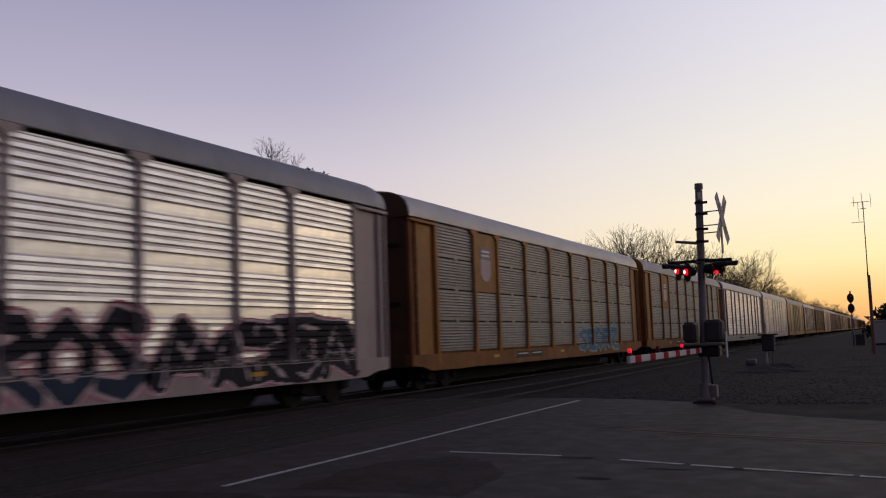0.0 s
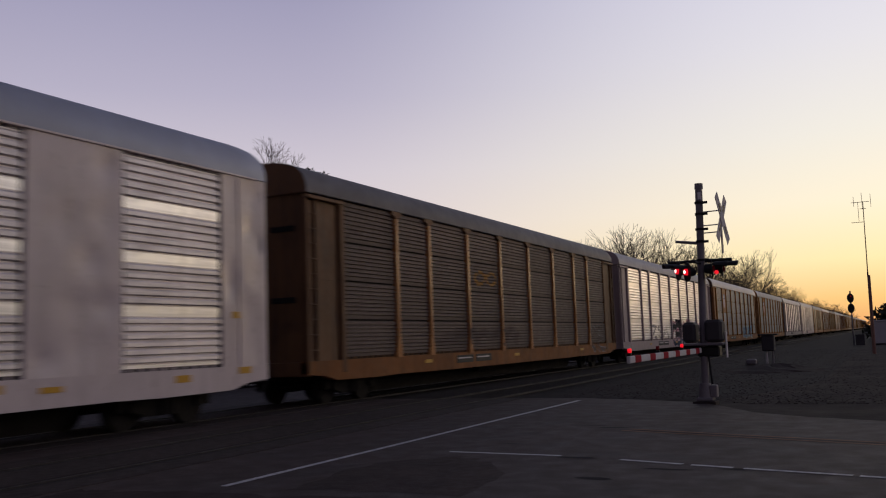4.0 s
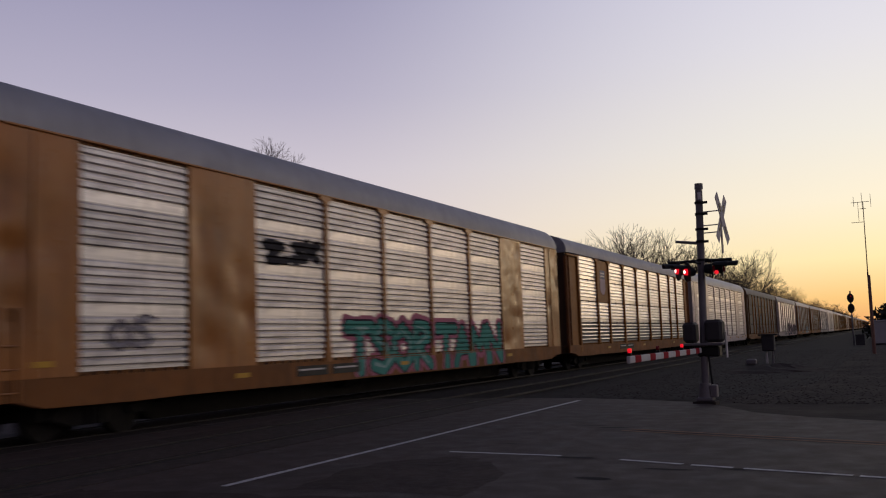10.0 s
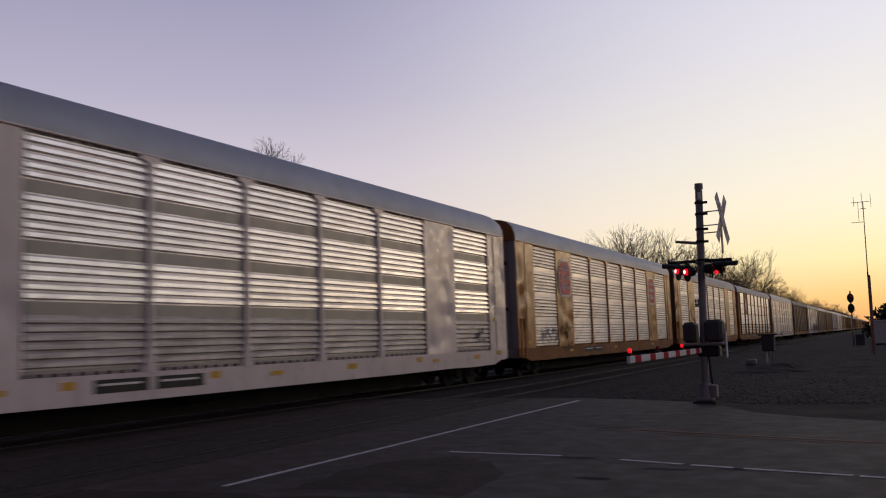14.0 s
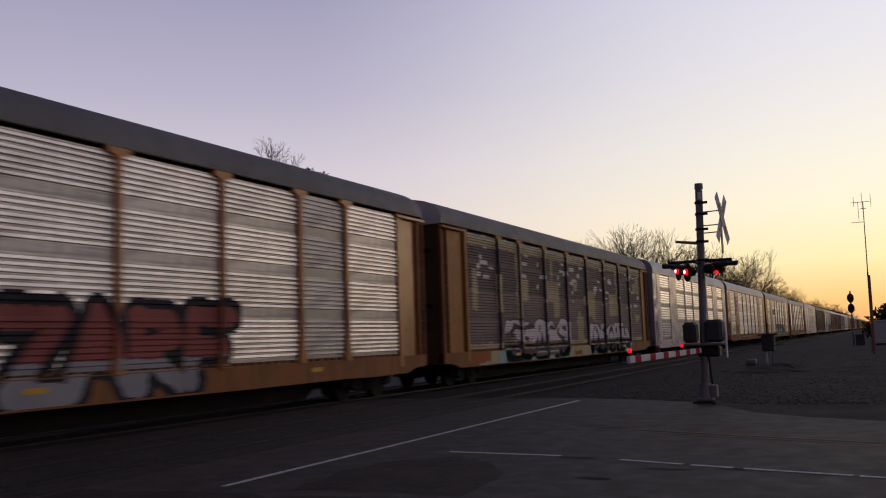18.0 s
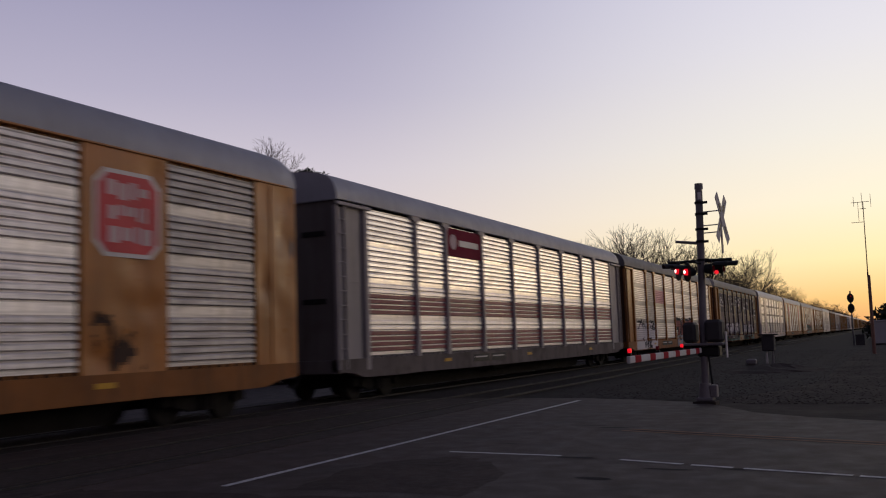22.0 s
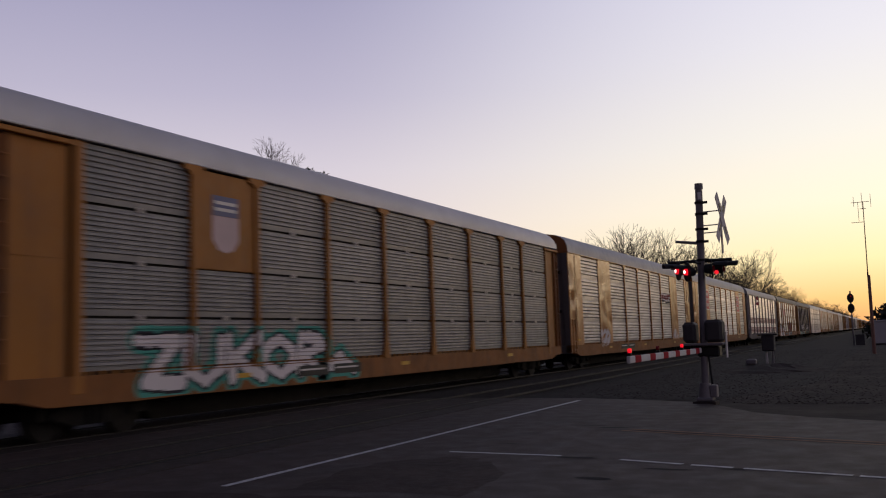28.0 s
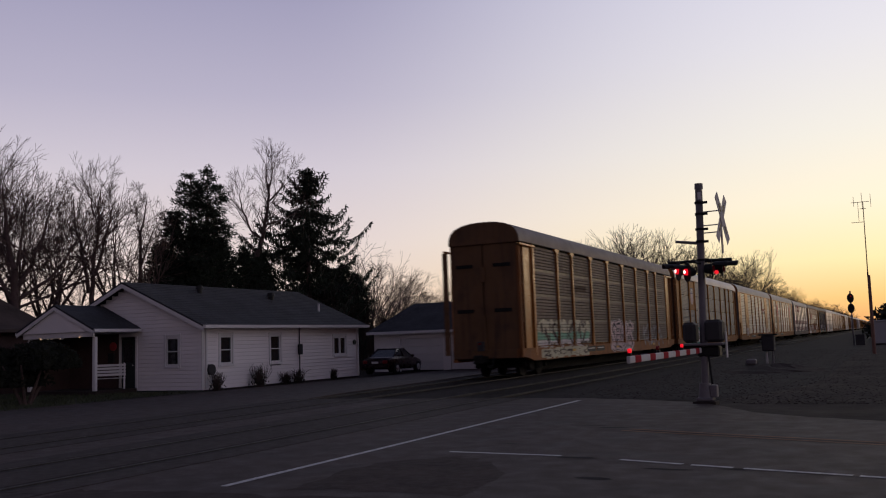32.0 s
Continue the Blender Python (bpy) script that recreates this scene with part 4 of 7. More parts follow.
def blocks(car, n, rects, seed, chips=0.0):
    """Rough-edged rectangles of paint (y0, y1, z0, z1, colour) on the near side, and chips of pale paint."""
    posts, kind, ribs, band, rows = CAR_POSTS[n]
    names = list(dict.fromkeys([r[4] for r in rects] + (["white"] if chips else [])))
    rng = np.random.default_rng(seed)
    chip = [(rng.uniform(2, 25.5), rng.uniform(2.9, 4.9), rng.uniform(0.08, 0.35), rng.uniform(0.04, 0.1)) for _ in range(70)] if chips else []
    m = Mesh()
    step = 0.06
    pp = np.array(posts)
    segs = [(0.64 + i * 0.055, 0.695 + i * 0.055, 1.552, 1.552, "sill") for i in range(8)]
    for r, (a, b) in enumerate(rows):
        p = screen_profile(b - a, *row_ribs(r, ribs, band))
        segs += [(a + u1, a + u2, 1.504 + o1, 1.504 + o2, "deep" if max(o1, o2) < -0.02 else "rib") for (o1, u1), (o2, u2) in zip(p, p[1:]) if u2 - u1 > 0.004]
    ys = np.arange(1.8, 26.0, step)
    zc = np.array([(s[0] + s[1]) / 2 for s in segs])
    Y, Z = np.meshgrid(ys, zc, indexing="ij")
    dy, dz = 0.07 * wobble(Y, Z, seed, 0.4), 0.06 * wobble(Y, Z, seed + 1, 0.4)
    slot = np.full(Y.shape, -1)
    for y0, y1, z0, z1, col in rects:
        slot[(Y + dy > y0) & (Y + dy < y1) & (Z + dz > z0) & (Z + dz < z1)] = names.index(col)
    for y, z, w, h in chip:
        slot[(abs(Y - y) < w) & (abs(Z - z) < h) & (slot < 0)] = names.index("white")
    for i, y in enumerate(ys):
        on_post = np.min(np.abs(pp - (y + step / 2))) < 0.08
        for j, (a, b, oa, ob, what) in enumerate(segs):
            if slot[i, j] < 0 or (what == "deep" and not on_post):
                continue
            if on_post and what != "sill":
                oa = ob = 1.603
            m.add([(oa, y, a), (oa, y + step, a), (ob, y + step, b), (ob, y, b)], [(0, 1, 2, 3)], int(slot[i, j]))
    tagged(part("spray_paint", m, [SPRAYS[c] for c in names], car, "large sprayed letters with pale gaps"), kind="stuff")


def octagon_sign(car, y, z, w, h, seed=0):
    """A red eight-sided sign with pale strokes, painted on a plate."""
    def ring(k, c=0.3):
        a, b = w / 2 * k, h / 2 * k
        return [(-a, -b * (1 - c)), (-a * (1 - c), -b), (a * (1 - c), -b), (a, -b * (1 - c)), (a, b * (1 - c)), (a * (1 - c), b), (-a * (1 - c), b), (-a, b * (1 - c))]
    base = Mesh().prism_x(ring(1.0), 0.0, 0.006)
    sign = part("octagon_sign", base, CONTAINER, car, "faded red and white eight-sided sign", at=(1.548, y, z))
    part("red_field", Mesh().prism_x(ring(0.9), 0.0, 0.005), SIGN_RED, sign, at=(0.007, 0, 0))
    rng = random.Random(seed)
    for zz in (0.27, 0.02, -0.24):
        y0 = -w * rng.uniform(0.28, 0.34)
        while y0 < w * 0.26:
            a = w * rng.uniform(0.05, 0.16)
            hh = h * rng.uniform(0.045, 0.1)
            part("lettering", Mesh().box(0, 0.004, y0, y0 + a, -hh, hh, 0.001), SPRAYS["rose"], sign, at=(0.0135, 0, zz * h + rng.uniform(-0.03, 0.03)))
            y0 += a + w * 0.035


def shield_plate(car, off, bay=1):
    """A flat plate over two rows of screens with a plain shield on it."""
    y = DOOR_ZONE + off + sum(w for _, w in BAYS_A[:bay])
    w = BAYS_A[bay][1]
    p = part("sign_plate", Mesh().box(-0.02, 0.035, 0.06, w - 0.06, 3.11, 5.15, 0.015), ORANGE, car, "flat plate with a small shield", at=(1.5, y, 0))
    c = w / 2
    part("shield", Mesh().prism_x([(c - 0.42, 4.25), (c - 0.42, 3.75), (c - 0.25, 3.55), (c, 3.48), (c + 0.25, 3.55), (c + 0.42, 3.75), (c + 0.42, 4.25)], 0.036, 0.041), SPRAYS["rose"], p, "pale pink shield")
    part("shield_band", Mesh().box(0.036, 0.041, c - 0.42, c + 0.42, 4.255, 4.68), SIGN_BLUE, p, "dull blue band")
    for z in (4.36, 4.5):
        part("lettering", Mesh().box(0.0415, 0.044, c - 0.34, c + 0.34, z, z + 0.07), CONTAINER, p)


def build_train():
    def plain(a, b, chance, alt, altflat, seed):
        """Screens of one finish, with some bays of another."""
        rng = random.Random(seed)
        odd = [rng.random() < chance for _ in range(12)]
        return lambda i, j: (alt, altflat) if odd[i] else (a, b)

    # A silver crest over a duller screen paints the ribs' shine into the colour.
    spec = {
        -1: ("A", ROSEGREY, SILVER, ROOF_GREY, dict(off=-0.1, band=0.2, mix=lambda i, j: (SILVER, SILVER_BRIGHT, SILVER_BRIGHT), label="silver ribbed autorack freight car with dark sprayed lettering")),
        0: ("A", DARKBROWN, BROWN_SCREEN, ROOF_DARK, dict(gap=True, off=-0.15, ribs=8, band=0.08, sill=GRIME_SILL, post=TAN, end=DARKBROWN, label="dull brown ribbed autorack freight car with tan posts")),
        1: ("B", WHITE, PALE_SCREEN, ROOF_BLUE, dict(marks=True, band=0.19, flat=SILVER_BRIGHT, sill=WHITE, end=GREYPAINT, arch=RUSTY, label="white-painted autorack freight car with silver screens")),
        2: ("A", ORANGE, SILVER, ROOF_GREY, dict(gap=True, sill=GRIME_SILL, arch=ROOF_GREY, end=DEEP_BROWN, ribs=5, band=0.12, plates={(1, 2), (1, 3)}, mix=lambda i, j: (GREY_SCREEN, GREY_BAND, SILVER_BRIGHT) if j == 0 else (SILVER_BRIGHT, SILVER_BRIGHT), label="orange autorack freight car with bright silver screens")),
        3: ("B", TAN, SILVER_DULL, ROOF_GREY, dict(band=0.2, flat=SILVER, sill=GRIME_SILL, end=DEEP_BROWN, label="tan autorack freight car with teal sprayed lettering")),
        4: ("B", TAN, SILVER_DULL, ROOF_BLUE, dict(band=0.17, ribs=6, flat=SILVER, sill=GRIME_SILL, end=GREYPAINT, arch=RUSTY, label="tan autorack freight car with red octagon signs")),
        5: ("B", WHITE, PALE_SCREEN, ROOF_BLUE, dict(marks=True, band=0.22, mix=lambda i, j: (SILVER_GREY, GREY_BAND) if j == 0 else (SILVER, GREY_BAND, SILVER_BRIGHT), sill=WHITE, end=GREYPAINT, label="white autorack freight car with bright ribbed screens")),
        6: ("A", ORANGE, PURPLE_SCREEN, ROOF_DARK, dict(off=0.1, ribs=9, band=0.1, sill=GRIME_SILL, end=DEEP_BROWN, arch=ROOF_LIGHT, post=PURPLE_SCREEN, mix=lambda i, j: (MAUVE_SCREEN, MAUVE_SCREEN) if j < 2 else (PURPLE_SCREEN, PURPLE_SCREEN), label="autorack freight car covered in dark purple sprayed letters")),
        7: ("A", TAN, TAN_SCREEN, ROOF_DARK, dict(ribs=7, band=0.2, sill=RUSTY, end=DEEP_BROWN, arch=ROOF_DARK, mix=lambda i, j: (PINK_SCREEN, TAN_SCREEN) if (i, j) == (2, 2) else ((SILVER_GREY, GREY_BAND) if i in (1, 7) else (TAN_SCREEN, SILVER_GREY, SILVER)), label="brown-framed autorack freight car with white sprayed lettering")),
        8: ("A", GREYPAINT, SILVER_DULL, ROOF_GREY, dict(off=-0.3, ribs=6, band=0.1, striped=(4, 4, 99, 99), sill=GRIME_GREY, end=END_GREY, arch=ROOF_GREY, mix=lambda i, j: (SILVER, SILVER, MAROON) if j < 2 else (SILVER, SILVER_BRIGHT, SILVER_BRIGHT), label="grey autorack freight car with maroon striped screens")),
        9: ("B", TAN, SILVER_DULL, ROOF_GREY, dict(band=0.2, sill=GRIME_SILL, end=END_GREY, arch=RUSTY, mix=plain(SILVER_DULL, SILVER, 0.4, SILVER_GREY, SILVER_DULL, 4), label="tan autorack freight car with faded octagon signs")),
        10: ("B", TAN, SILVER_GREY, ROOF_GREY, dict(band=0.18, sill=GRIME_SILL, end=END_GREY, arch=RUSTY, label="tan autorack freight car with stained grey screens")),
        11: ("A", ORANGE, GREY_SCREEN, ROOF_LIGHT, dict(gap=True, sill=GRIME_SILL, off=0.1, ribs=9, band=0.1, end=DEEP_BROWN, arch=RUSTY, plates={(1, 2), (1, 3)}, label="orange autorack freight car with grey screens and pale roof")),
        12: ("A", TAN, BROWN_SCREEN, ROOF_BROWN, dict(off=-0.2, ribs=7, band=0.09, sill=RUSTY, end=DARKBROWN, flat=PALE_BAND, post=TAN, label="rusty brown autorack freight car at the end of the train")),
        -2: ("A", ORANGE, GREY_SCREEN, ROOF_LIGHT, dict(gap=True, sill=GRIME_SILL, end=DEEP_BROWN, ribs=9, band=0.1, plates={(1, 2), (1, 3)})),
        -3: ("A", ORANGE, GREY_SCREEN, ROOF_GREY, dict(gap=True, sill=GRIME_SILL, ribs=9, band=0.1, plates={(1, 2), (1, 3)})),
        -4: ("A", GREYPAINT, SILVER, ROOF_LIGHT, {}),
        -5: ("B", WHITE, SILVER_DULL, ROOF_LIGHT, {}),
    }
    rng = random.Random(11)
    made = {}
    for n in range(12, -26, -1):
        if n in spec:
            k, p, s, r, kw = spec[n]
        else:
            k, p = rng.choice([("A", ORANGE), ("B", TAN), ("A", RUSTY), ("B", TAN), ("A", ORANGE)])
            s = rng.choice([SILVER_GREY, SILVER_GREY, BROWN_SCREEN, OLIVE_SCREEN])
            r = rng.choice([ROOF_GREY, ROOF_LIGHT, ROOF_BLUE, ROOF_GREY, ROOF_DARK])
            kw = dict(end=DEEP_BROWN)
        made[n] = build_car(n, k, p, s, r, **kw)
    for n in (2, 11, -2, -3):
        off = spec[n][4].get("off", 0.0)
        shield_plate(made[n], off)
        y = DOOR_ZONE + off
        for i, (_, w) in enumerate(BAYS_A):
            for z in (2.115, 3.115, 4.115):
                if not (i == 1 and z > 3):
                    part("seam_clip", cached("clip", lambda: Mesh().box(-0.01, 0.03, -0.07, 0.07, -0.05, 0.05, 0.008).data("seam_clip", PALE_CLIP)), None, made[n], at=(1.5, y + w / 2, z))
            y += w
    eot = part("end_of_train_device", Mesh().box(-0.13, 0.13, -0.5, -0.32, 1.05, 1.42, 0.03), BOX_GREY, made[12], "grey end-of-train unit with a red lens")
    part("lens", Mesh().tube((0, -0.53, 1.34), (0, -0.505, 1.34), 0.05, 0.05, 12), LENS_OFF, eot)
    # sprayed lettering, car by car
    c = made
    spray(c[-1], -1, 12.4, 18.1, 0.58, 2.24, "ceros", "black", "rose", "pink", 0.17, 1, bands=((1.25, "navy"),), rim=0.08, haze=0.1)
    spray(c[-1], -1, 18.35, 25.6, 0.62, 2.16, "acer", "black", "rose", "pink", 0.27, 2, rim=0.05, haze=0.07)
    spray(c[-1], -1, 18.6, 25.3, 0.75, 2.0, "marsa", "rose", "grey", None, 0.02, 61, rim=0.02, lift=0.004, fade=0.2, shake=0.1)
    spray(c[-1], -1, 6.6, 11.4, 1.2, 2.05, "zsa", "grey", "grey", None, 0.05, 3, fade=0.4, rim=0.02)
    spray(c[-1], -1, 13.6, 15.1, 2.1, 2.36, "zz", "black", "black", None, 0.07, 62, rim=0.01)
    spray(c[0], 0, 22.9, 25.3, 0.72, 2.0, "oe", "brown", "grey", None, 0.1, 4, fade=0.4, rim=0.03)
    spray(c[0], 0, 7.0, 14.0, 1.25, 1.85, "weosr", "brown", "brown", None, 0.07, 5, fade=0.35)
    spray(c[0], 0, 9.9, 11.9, 3.3, 3.85, "oo", "gold", "gold", None, 0.05, 63, rim=0.01, fade=0.1)
    spray(c[3], 3, 10.5, 15.3, 0.62, 2.12, "tsor", "teal", "black", "pink", 0.165, 6, rim=0.05, haze=0.2)
    spray(c[3], 3, 15.6, 20.8, 0.6, 2.05, "tamn", "teal", "black", "pink", 0.165, 7, rim=0.05, haze=0.2)
    spray(c[3], 3, 10.7, 15.1, 0.8, 1.95, "tsor", "paleteal", "paleteal", None, 0.025, 6, rim=0.01, lift=0.004, fade=0.25)
    spray(c[3], 3, 7.05, 7.95, 3.36, 3.98, "z", "black", "black", None, 0.09, 8, rim=0.02, turned=3)
    spray(c[3], 3, 8.1, 9.3, 3.42, 3.96, "zk", "black", "black", None, 0.09, 9, rim=0.02, turned=2)
    spray(c[3], 3, 2.6, 3.7, 1.5, 2.1, "os", "grey", "purple", None, 0.05, 64, rim=0.03, fade=0.2)
    spray(c[4], 4, 4.95, 6.4, 0.95, 2.1, "oas", "darkbrown", "darkbrown", None, 0.03, 65, rim=0.01, flat=True, shake=0.2, fade=0.3)
    spray(c[4], 4, 2.6, 4.5, 1.25, 1.9, "wso", "grey", "purple", None, 0.03, 66, rim=0.03, fade=0.35)
    spray(c[9], 9, 21.0, 22.6, 1.15, 2.2, "swo", "darkbrown", "darkbrown", None, 0.02, 67, rim=0.01, flat=True, shake=0.15, fade=0.3)
    spray(c[5], 5, 24.3, 25.2, 1.35, 1.85, "wk", "black", "grey", None, 0.05, 68, rim=0.02, fade=0.3)
    for y, w in ((5.75, 1.62), (21.95, 1.62)):
        octagon_sign(c[4], y, 4.02, w, 1.6, 3)
        octagon_sign(c[9], y, 4.0, w, 1.6, 5)
    blocks(c[6], 6, [(1.9, 25.5, 4.72, 4.95, "olive"), (1.9, 25.5, 4.95, 5.1, "cream"), (1.9, 25.5, 1.14, 1.36, "olive"),
                     (2.3, 2.75, 2.5, 3.9, "olive"), (4.43, 4.98, 2.46, 3.8, "olive"), (6.35, 6.85, 2.2, 4.9, "olive"), (6.9, 7.65, 2.9, 3.77, "olive"), (9.65, 10.65, 2.95, 3.8, "olive"), (10.6, 11.3, 2.3, 3.8, "olive"),
                     (10.3, 10.6, 3.75, 4.86, "olive"), (13.3, 13.9, 3.5, 3.85, "olive"), (13.7, 14.6, 1.3, 2.4, "olive"), (13.9, 14.2, 2.3, 2.6, "olive"), (14.75, 15.3, 2.9, 3.3, "olive"), (15.2, 15.55, 2.2, 4.85, "olive"), (15.5, 16.6, 2.4, 3.6, "olive"),
                     (16.0, 16.6, 2.2, 2.5, "olive"), (19.0, 20.6, 2.47, 3.57, "olive"), (20.3, 20.65, 3.4, 4.85, "olive"), (22.9, 23.25, 1.2, 3.2, "olive"), (23.9, 25.2, 3.7, 4.3, "olive"), (24.5, 25.2, 4.2, 4.7, "olive"), (24.2, 25.2, 2.2, 2.6, "olive"),
                     (4.4, 6.1, 0.62, 1.16, "paleteal"), (4.8, 6.2, 1.1, 1.7, "olive"), (12.3, 15.6, 0.62, 1.14, "olive"), (6.0, 12.4, 0.62, 1.1, "paleteal"), (15.6, 22.6, 0.62, 1.1, "paleteal"), (8.0, 9.2, 0.62, 0.85, "teal"), (17.0, 18.4, 0.62, 0.85, "teal"), (2.6, 4.4, 0.62, 1.1, "olive"), (7.3, 7.7, 0.7, 0.9, "orange"), (18.8, 19.9, 0.65, 0.95, "orange"), (1.9, 3.6, 0.7, 1.1, "orange"), (13.0, 14.1, 0.68, 0.9, "orange")], 31, chips=0.02)
    spray(c[6], 6, 5.3, 12.3, 0.62, 2.2, "eosac", "white", "purple", None, 0.36, 10, rim=0.06, bands=((1.15, "paleteal"),))
    spray(c[6], 6, 5.6, 12.1, 0.85, 2.0, "seacs", "purple", "red", None, 0.05, 41, rim=0.025, lift=0.004, shake=0.12)
    spray(c[6], 6, 15.7, 22.8, 0.62, 2.1, "rsoea", "white", "purple", None, 0.36, 11, rim=0.06, bands=((1.1, "paleteal"),))
    spray(c[6], 6, 16.0, 22.5, 0.8, 1.95, "oceoaes", "black", "purple", None, 0.045, 42, rim=0.02, lift=0.004, shake=0.12)
    spray(c[7], 7, 1.95, 6.9, 0.56, 2.12, "wsaw", "white", "white", None, 0.34, 12, rim=0.04, shake=0.12)
    spray(c[7], 7, 2.2, 6.6, 1.75, 2.3, "zwsz", "black", "black", None, 0.04, 13, rim=0.01, fade=0.2, lift=0.004, shake=0.12)
    spray(c[7], 7, 3.6, 5.6, 0.65, 1.25, "wz", "black", "purple", None, 0.07, 69, rim=0.02, fade=0.3, lift=0.004, shake=0.15)
    spray(c[7], 7, 12.75, 18.35, 0.6, 2.36, "zarf", "red", "black", "black", 0.2, 14, bands=((1.5, "red"), (1.35, "grey")), rim=0.07, haze=0.2)
    spray(c[9], 9, 2.3, 4.1, 1.15, 1.7, "ro", "olive", "black", None, 0.12, 15)
    spray(c[10], 10, 18.2, 20.8, 3.58, 3.95, "eaest", "red", "white", "white", 0.07, 16, rim=0.03, haze=0.1)
    spray(c[10], 10, 18.2, 20.8, 3.42, 3.55, "zz", "black", "black", None, 0.03, 70, rim=0.01)
    spray(c[10], 10, 21.2, 22.5, 1.2, 1.75, "rk", "white", "white", None, 0.06, 17, fade=0.3, flat=True)
    spray(c[10], 10, 4.7, 6.1, 1.0, 1.8, "ko", "white", "white", None, 0.09, 71, fade=0.3, flat=True)
    spray(c[11], 11, 3.2, 9.5, 0.72, 1.86, "zukor", "white", "black", "teal", 0.125, 18, rim=0.06, haze=0.16)
    spray(c[11], 11, 9.3, 10.9, 0.72, 1.4, "a", "white", "black", "teal", 0.13, 72, rim=0.05, haze=0.2)
    blocks(c[12], 12, [(2.0, 8.4, 0.66, 1.05, "cream")], 51)
    spray(c[12], 12, 2.0, 8.6, 1.05, 2.22, "skazw", "cream", "cream", None, 0.34, 19, bands=((1.68, "green"), (1.38, "white")), rim=0.03)
    spray(c[12], 12, 2.3, 8.5, 1.1, 2.1, "wsakmz", "brown", "brown", None, 0.035, 43, rim=0.02, fade=0.25, lift=0.004, shake=0.15)
    spray(c[12], 12, 2.3, 8.2, 0.72, 1.0, "zrotek", "brown", "brown", None, 0.02, 73, rim=0.015, fade=0.3, lift=0.004)
    spray(c[12], 12, 12.4, 16.8, 0.66, 2.22, "seors", "rose", "black", "white", 0.2, 20, rim=0.04, haze=0.06)
    spray(c[12], 12, 12.6, 16.6, 0.8, 2.1, "seors", "black", "black", None, 0.02, 20, rim=0.02, lift=0.004)
    spray(c[12], 12, 19.2, 24.0, 0.85, 1.9, "kora", "grey", "grey", None, 0.07, 22, fade=0.4, shake=0.15)
    blocks(c[12], 12, [(6.8, 8.5, 3.5, 3.8, "darkbrown")], 52)
    spray(c[-2], -2, 16.0, 22.4, 0.8, 1.9, "seorz", "blue", "paleteal", None, 0.12, 23, fade=0.1)
    sign = part("name_plate", Mesh().box(0, 0.03, 0.06, 2.78, 4.2, 5.1, 0.01), SIGN_MAROON, c[8], "maroon sign with pale lettering", at=(1.53, 6.325, 0))
    part("lettering", Mesh().box(0.031, 0.035, 1.0, 2.5, 4.55, 4.75), CONTAINER, sign)
    part("emblem", Mesh().tube((0.031, 0.55, 4.66), (0.035, 0.55, 4.66), 0.25, 0.25, 16), SPRAYS["rose"], sign)


PURPLE_SCREEN = material("purple_sprayed_screen", (0.055, 0.038, 0.05), 0.65, metal=0.1, var=0.3, grain=5, dirt=(0.08, 0.055, 0.05), dirt_amt=0.35, rand=0.1)
# Deep brown for car ends, darker than the paint of the sides.
DEEP_BROWN = material("deep_brown_end_paint", (0.085, 0.045, 0.026), 0.7, var=0.3, grain=4, streak=0.5, dirt=(0.035, 0.024, 0.02), dirt_amt=0.6)
PALE_CLIP = material("pale_clip", (0.45, 0.4, 0.36), 0.6, var=0.1)
SIGN_MAROON = material("sign_maroon", (0.17, 0.012, 0.032), 0.85, spec=0.12, var=0.15)
ROSEGREY = material("pinkish_grey_paint", (0.36, 0.29, 0.29), 0.55, var=0.12, grain=4, streak=0.3, rand=0.04)
ROOF_BROWN = material("brownish_roof", (0.17, 0.145, 0.145), 0.65, metal=0.2, var=0.15, grain=3)
build_train()


# ---- crossing signal with its gate ----
def lamp_head(parent, at, turn, lit, label):
    """A flashing-light unit: target disc, lens and hood; it faces -y before the turn."""
    disc = part("light_target", Mesh().tube((0, 0.03, 0), (0, 0.05, 0), 0.21, 0.21, 24), HOOD, parent, label, at=at, smooth=40, turn=turn)
    part("lens", Mesh().tube((0, -0.02, 0), (0, 0.03, 0), 0.065, 0.075, 18), LENS_ON if lit else LENS_OFF, disc, "lit red lens" if lit else "dark red lens", smooth=40)
    if lit:
        part("bulb", Mesh().tube((0, -0.026, 0), (0, -0.0205, 0), 0.04, 0.04, 12), LENS_HOT, disc, "glaring lamp filament")
    m = Mesh()
    k = 12
    ring = [(0.15 * math.cos(a), 0.15 * math.sin(a)) for a in [radians(25 + 130 * i / k) for i in range(k + 1)]]
    v = [(x, 0.02, z) for x, z in ring] + [(x * 1.05, -0.30 + 0.12 * (1 - z / 0.15) * 0.5, z * 1.05) for x, z in ring]
    v += [(x * 0.93, 0.02, z * 0.93) for x, z in ring] + [(x * 0.98, -0.30 + 0.12 * (1 - z / 0.15) * 0.5, z * 0.98) for x, z in ring]
    n = k + 1
    m.add(v, [(i, i + 1, n + i + 1, n + i) for i in range(k)] + [(2 * n + i + 1, 2 * n + i, 3 * n + i, 3 * n + i + 1) for i in range(k)] + [(n + i, n + i + 1, 3 * n + i + 1, 3 * n + i) for i in range(k)])
    part("hood", m, HOOD, disc, smooth=40)
    part("lamp_body", Mesh().tube((0, 0.05, 0), (0, 0.2, 0), 0.12, 0.08, 14), HOOD, disc, smooth=40)


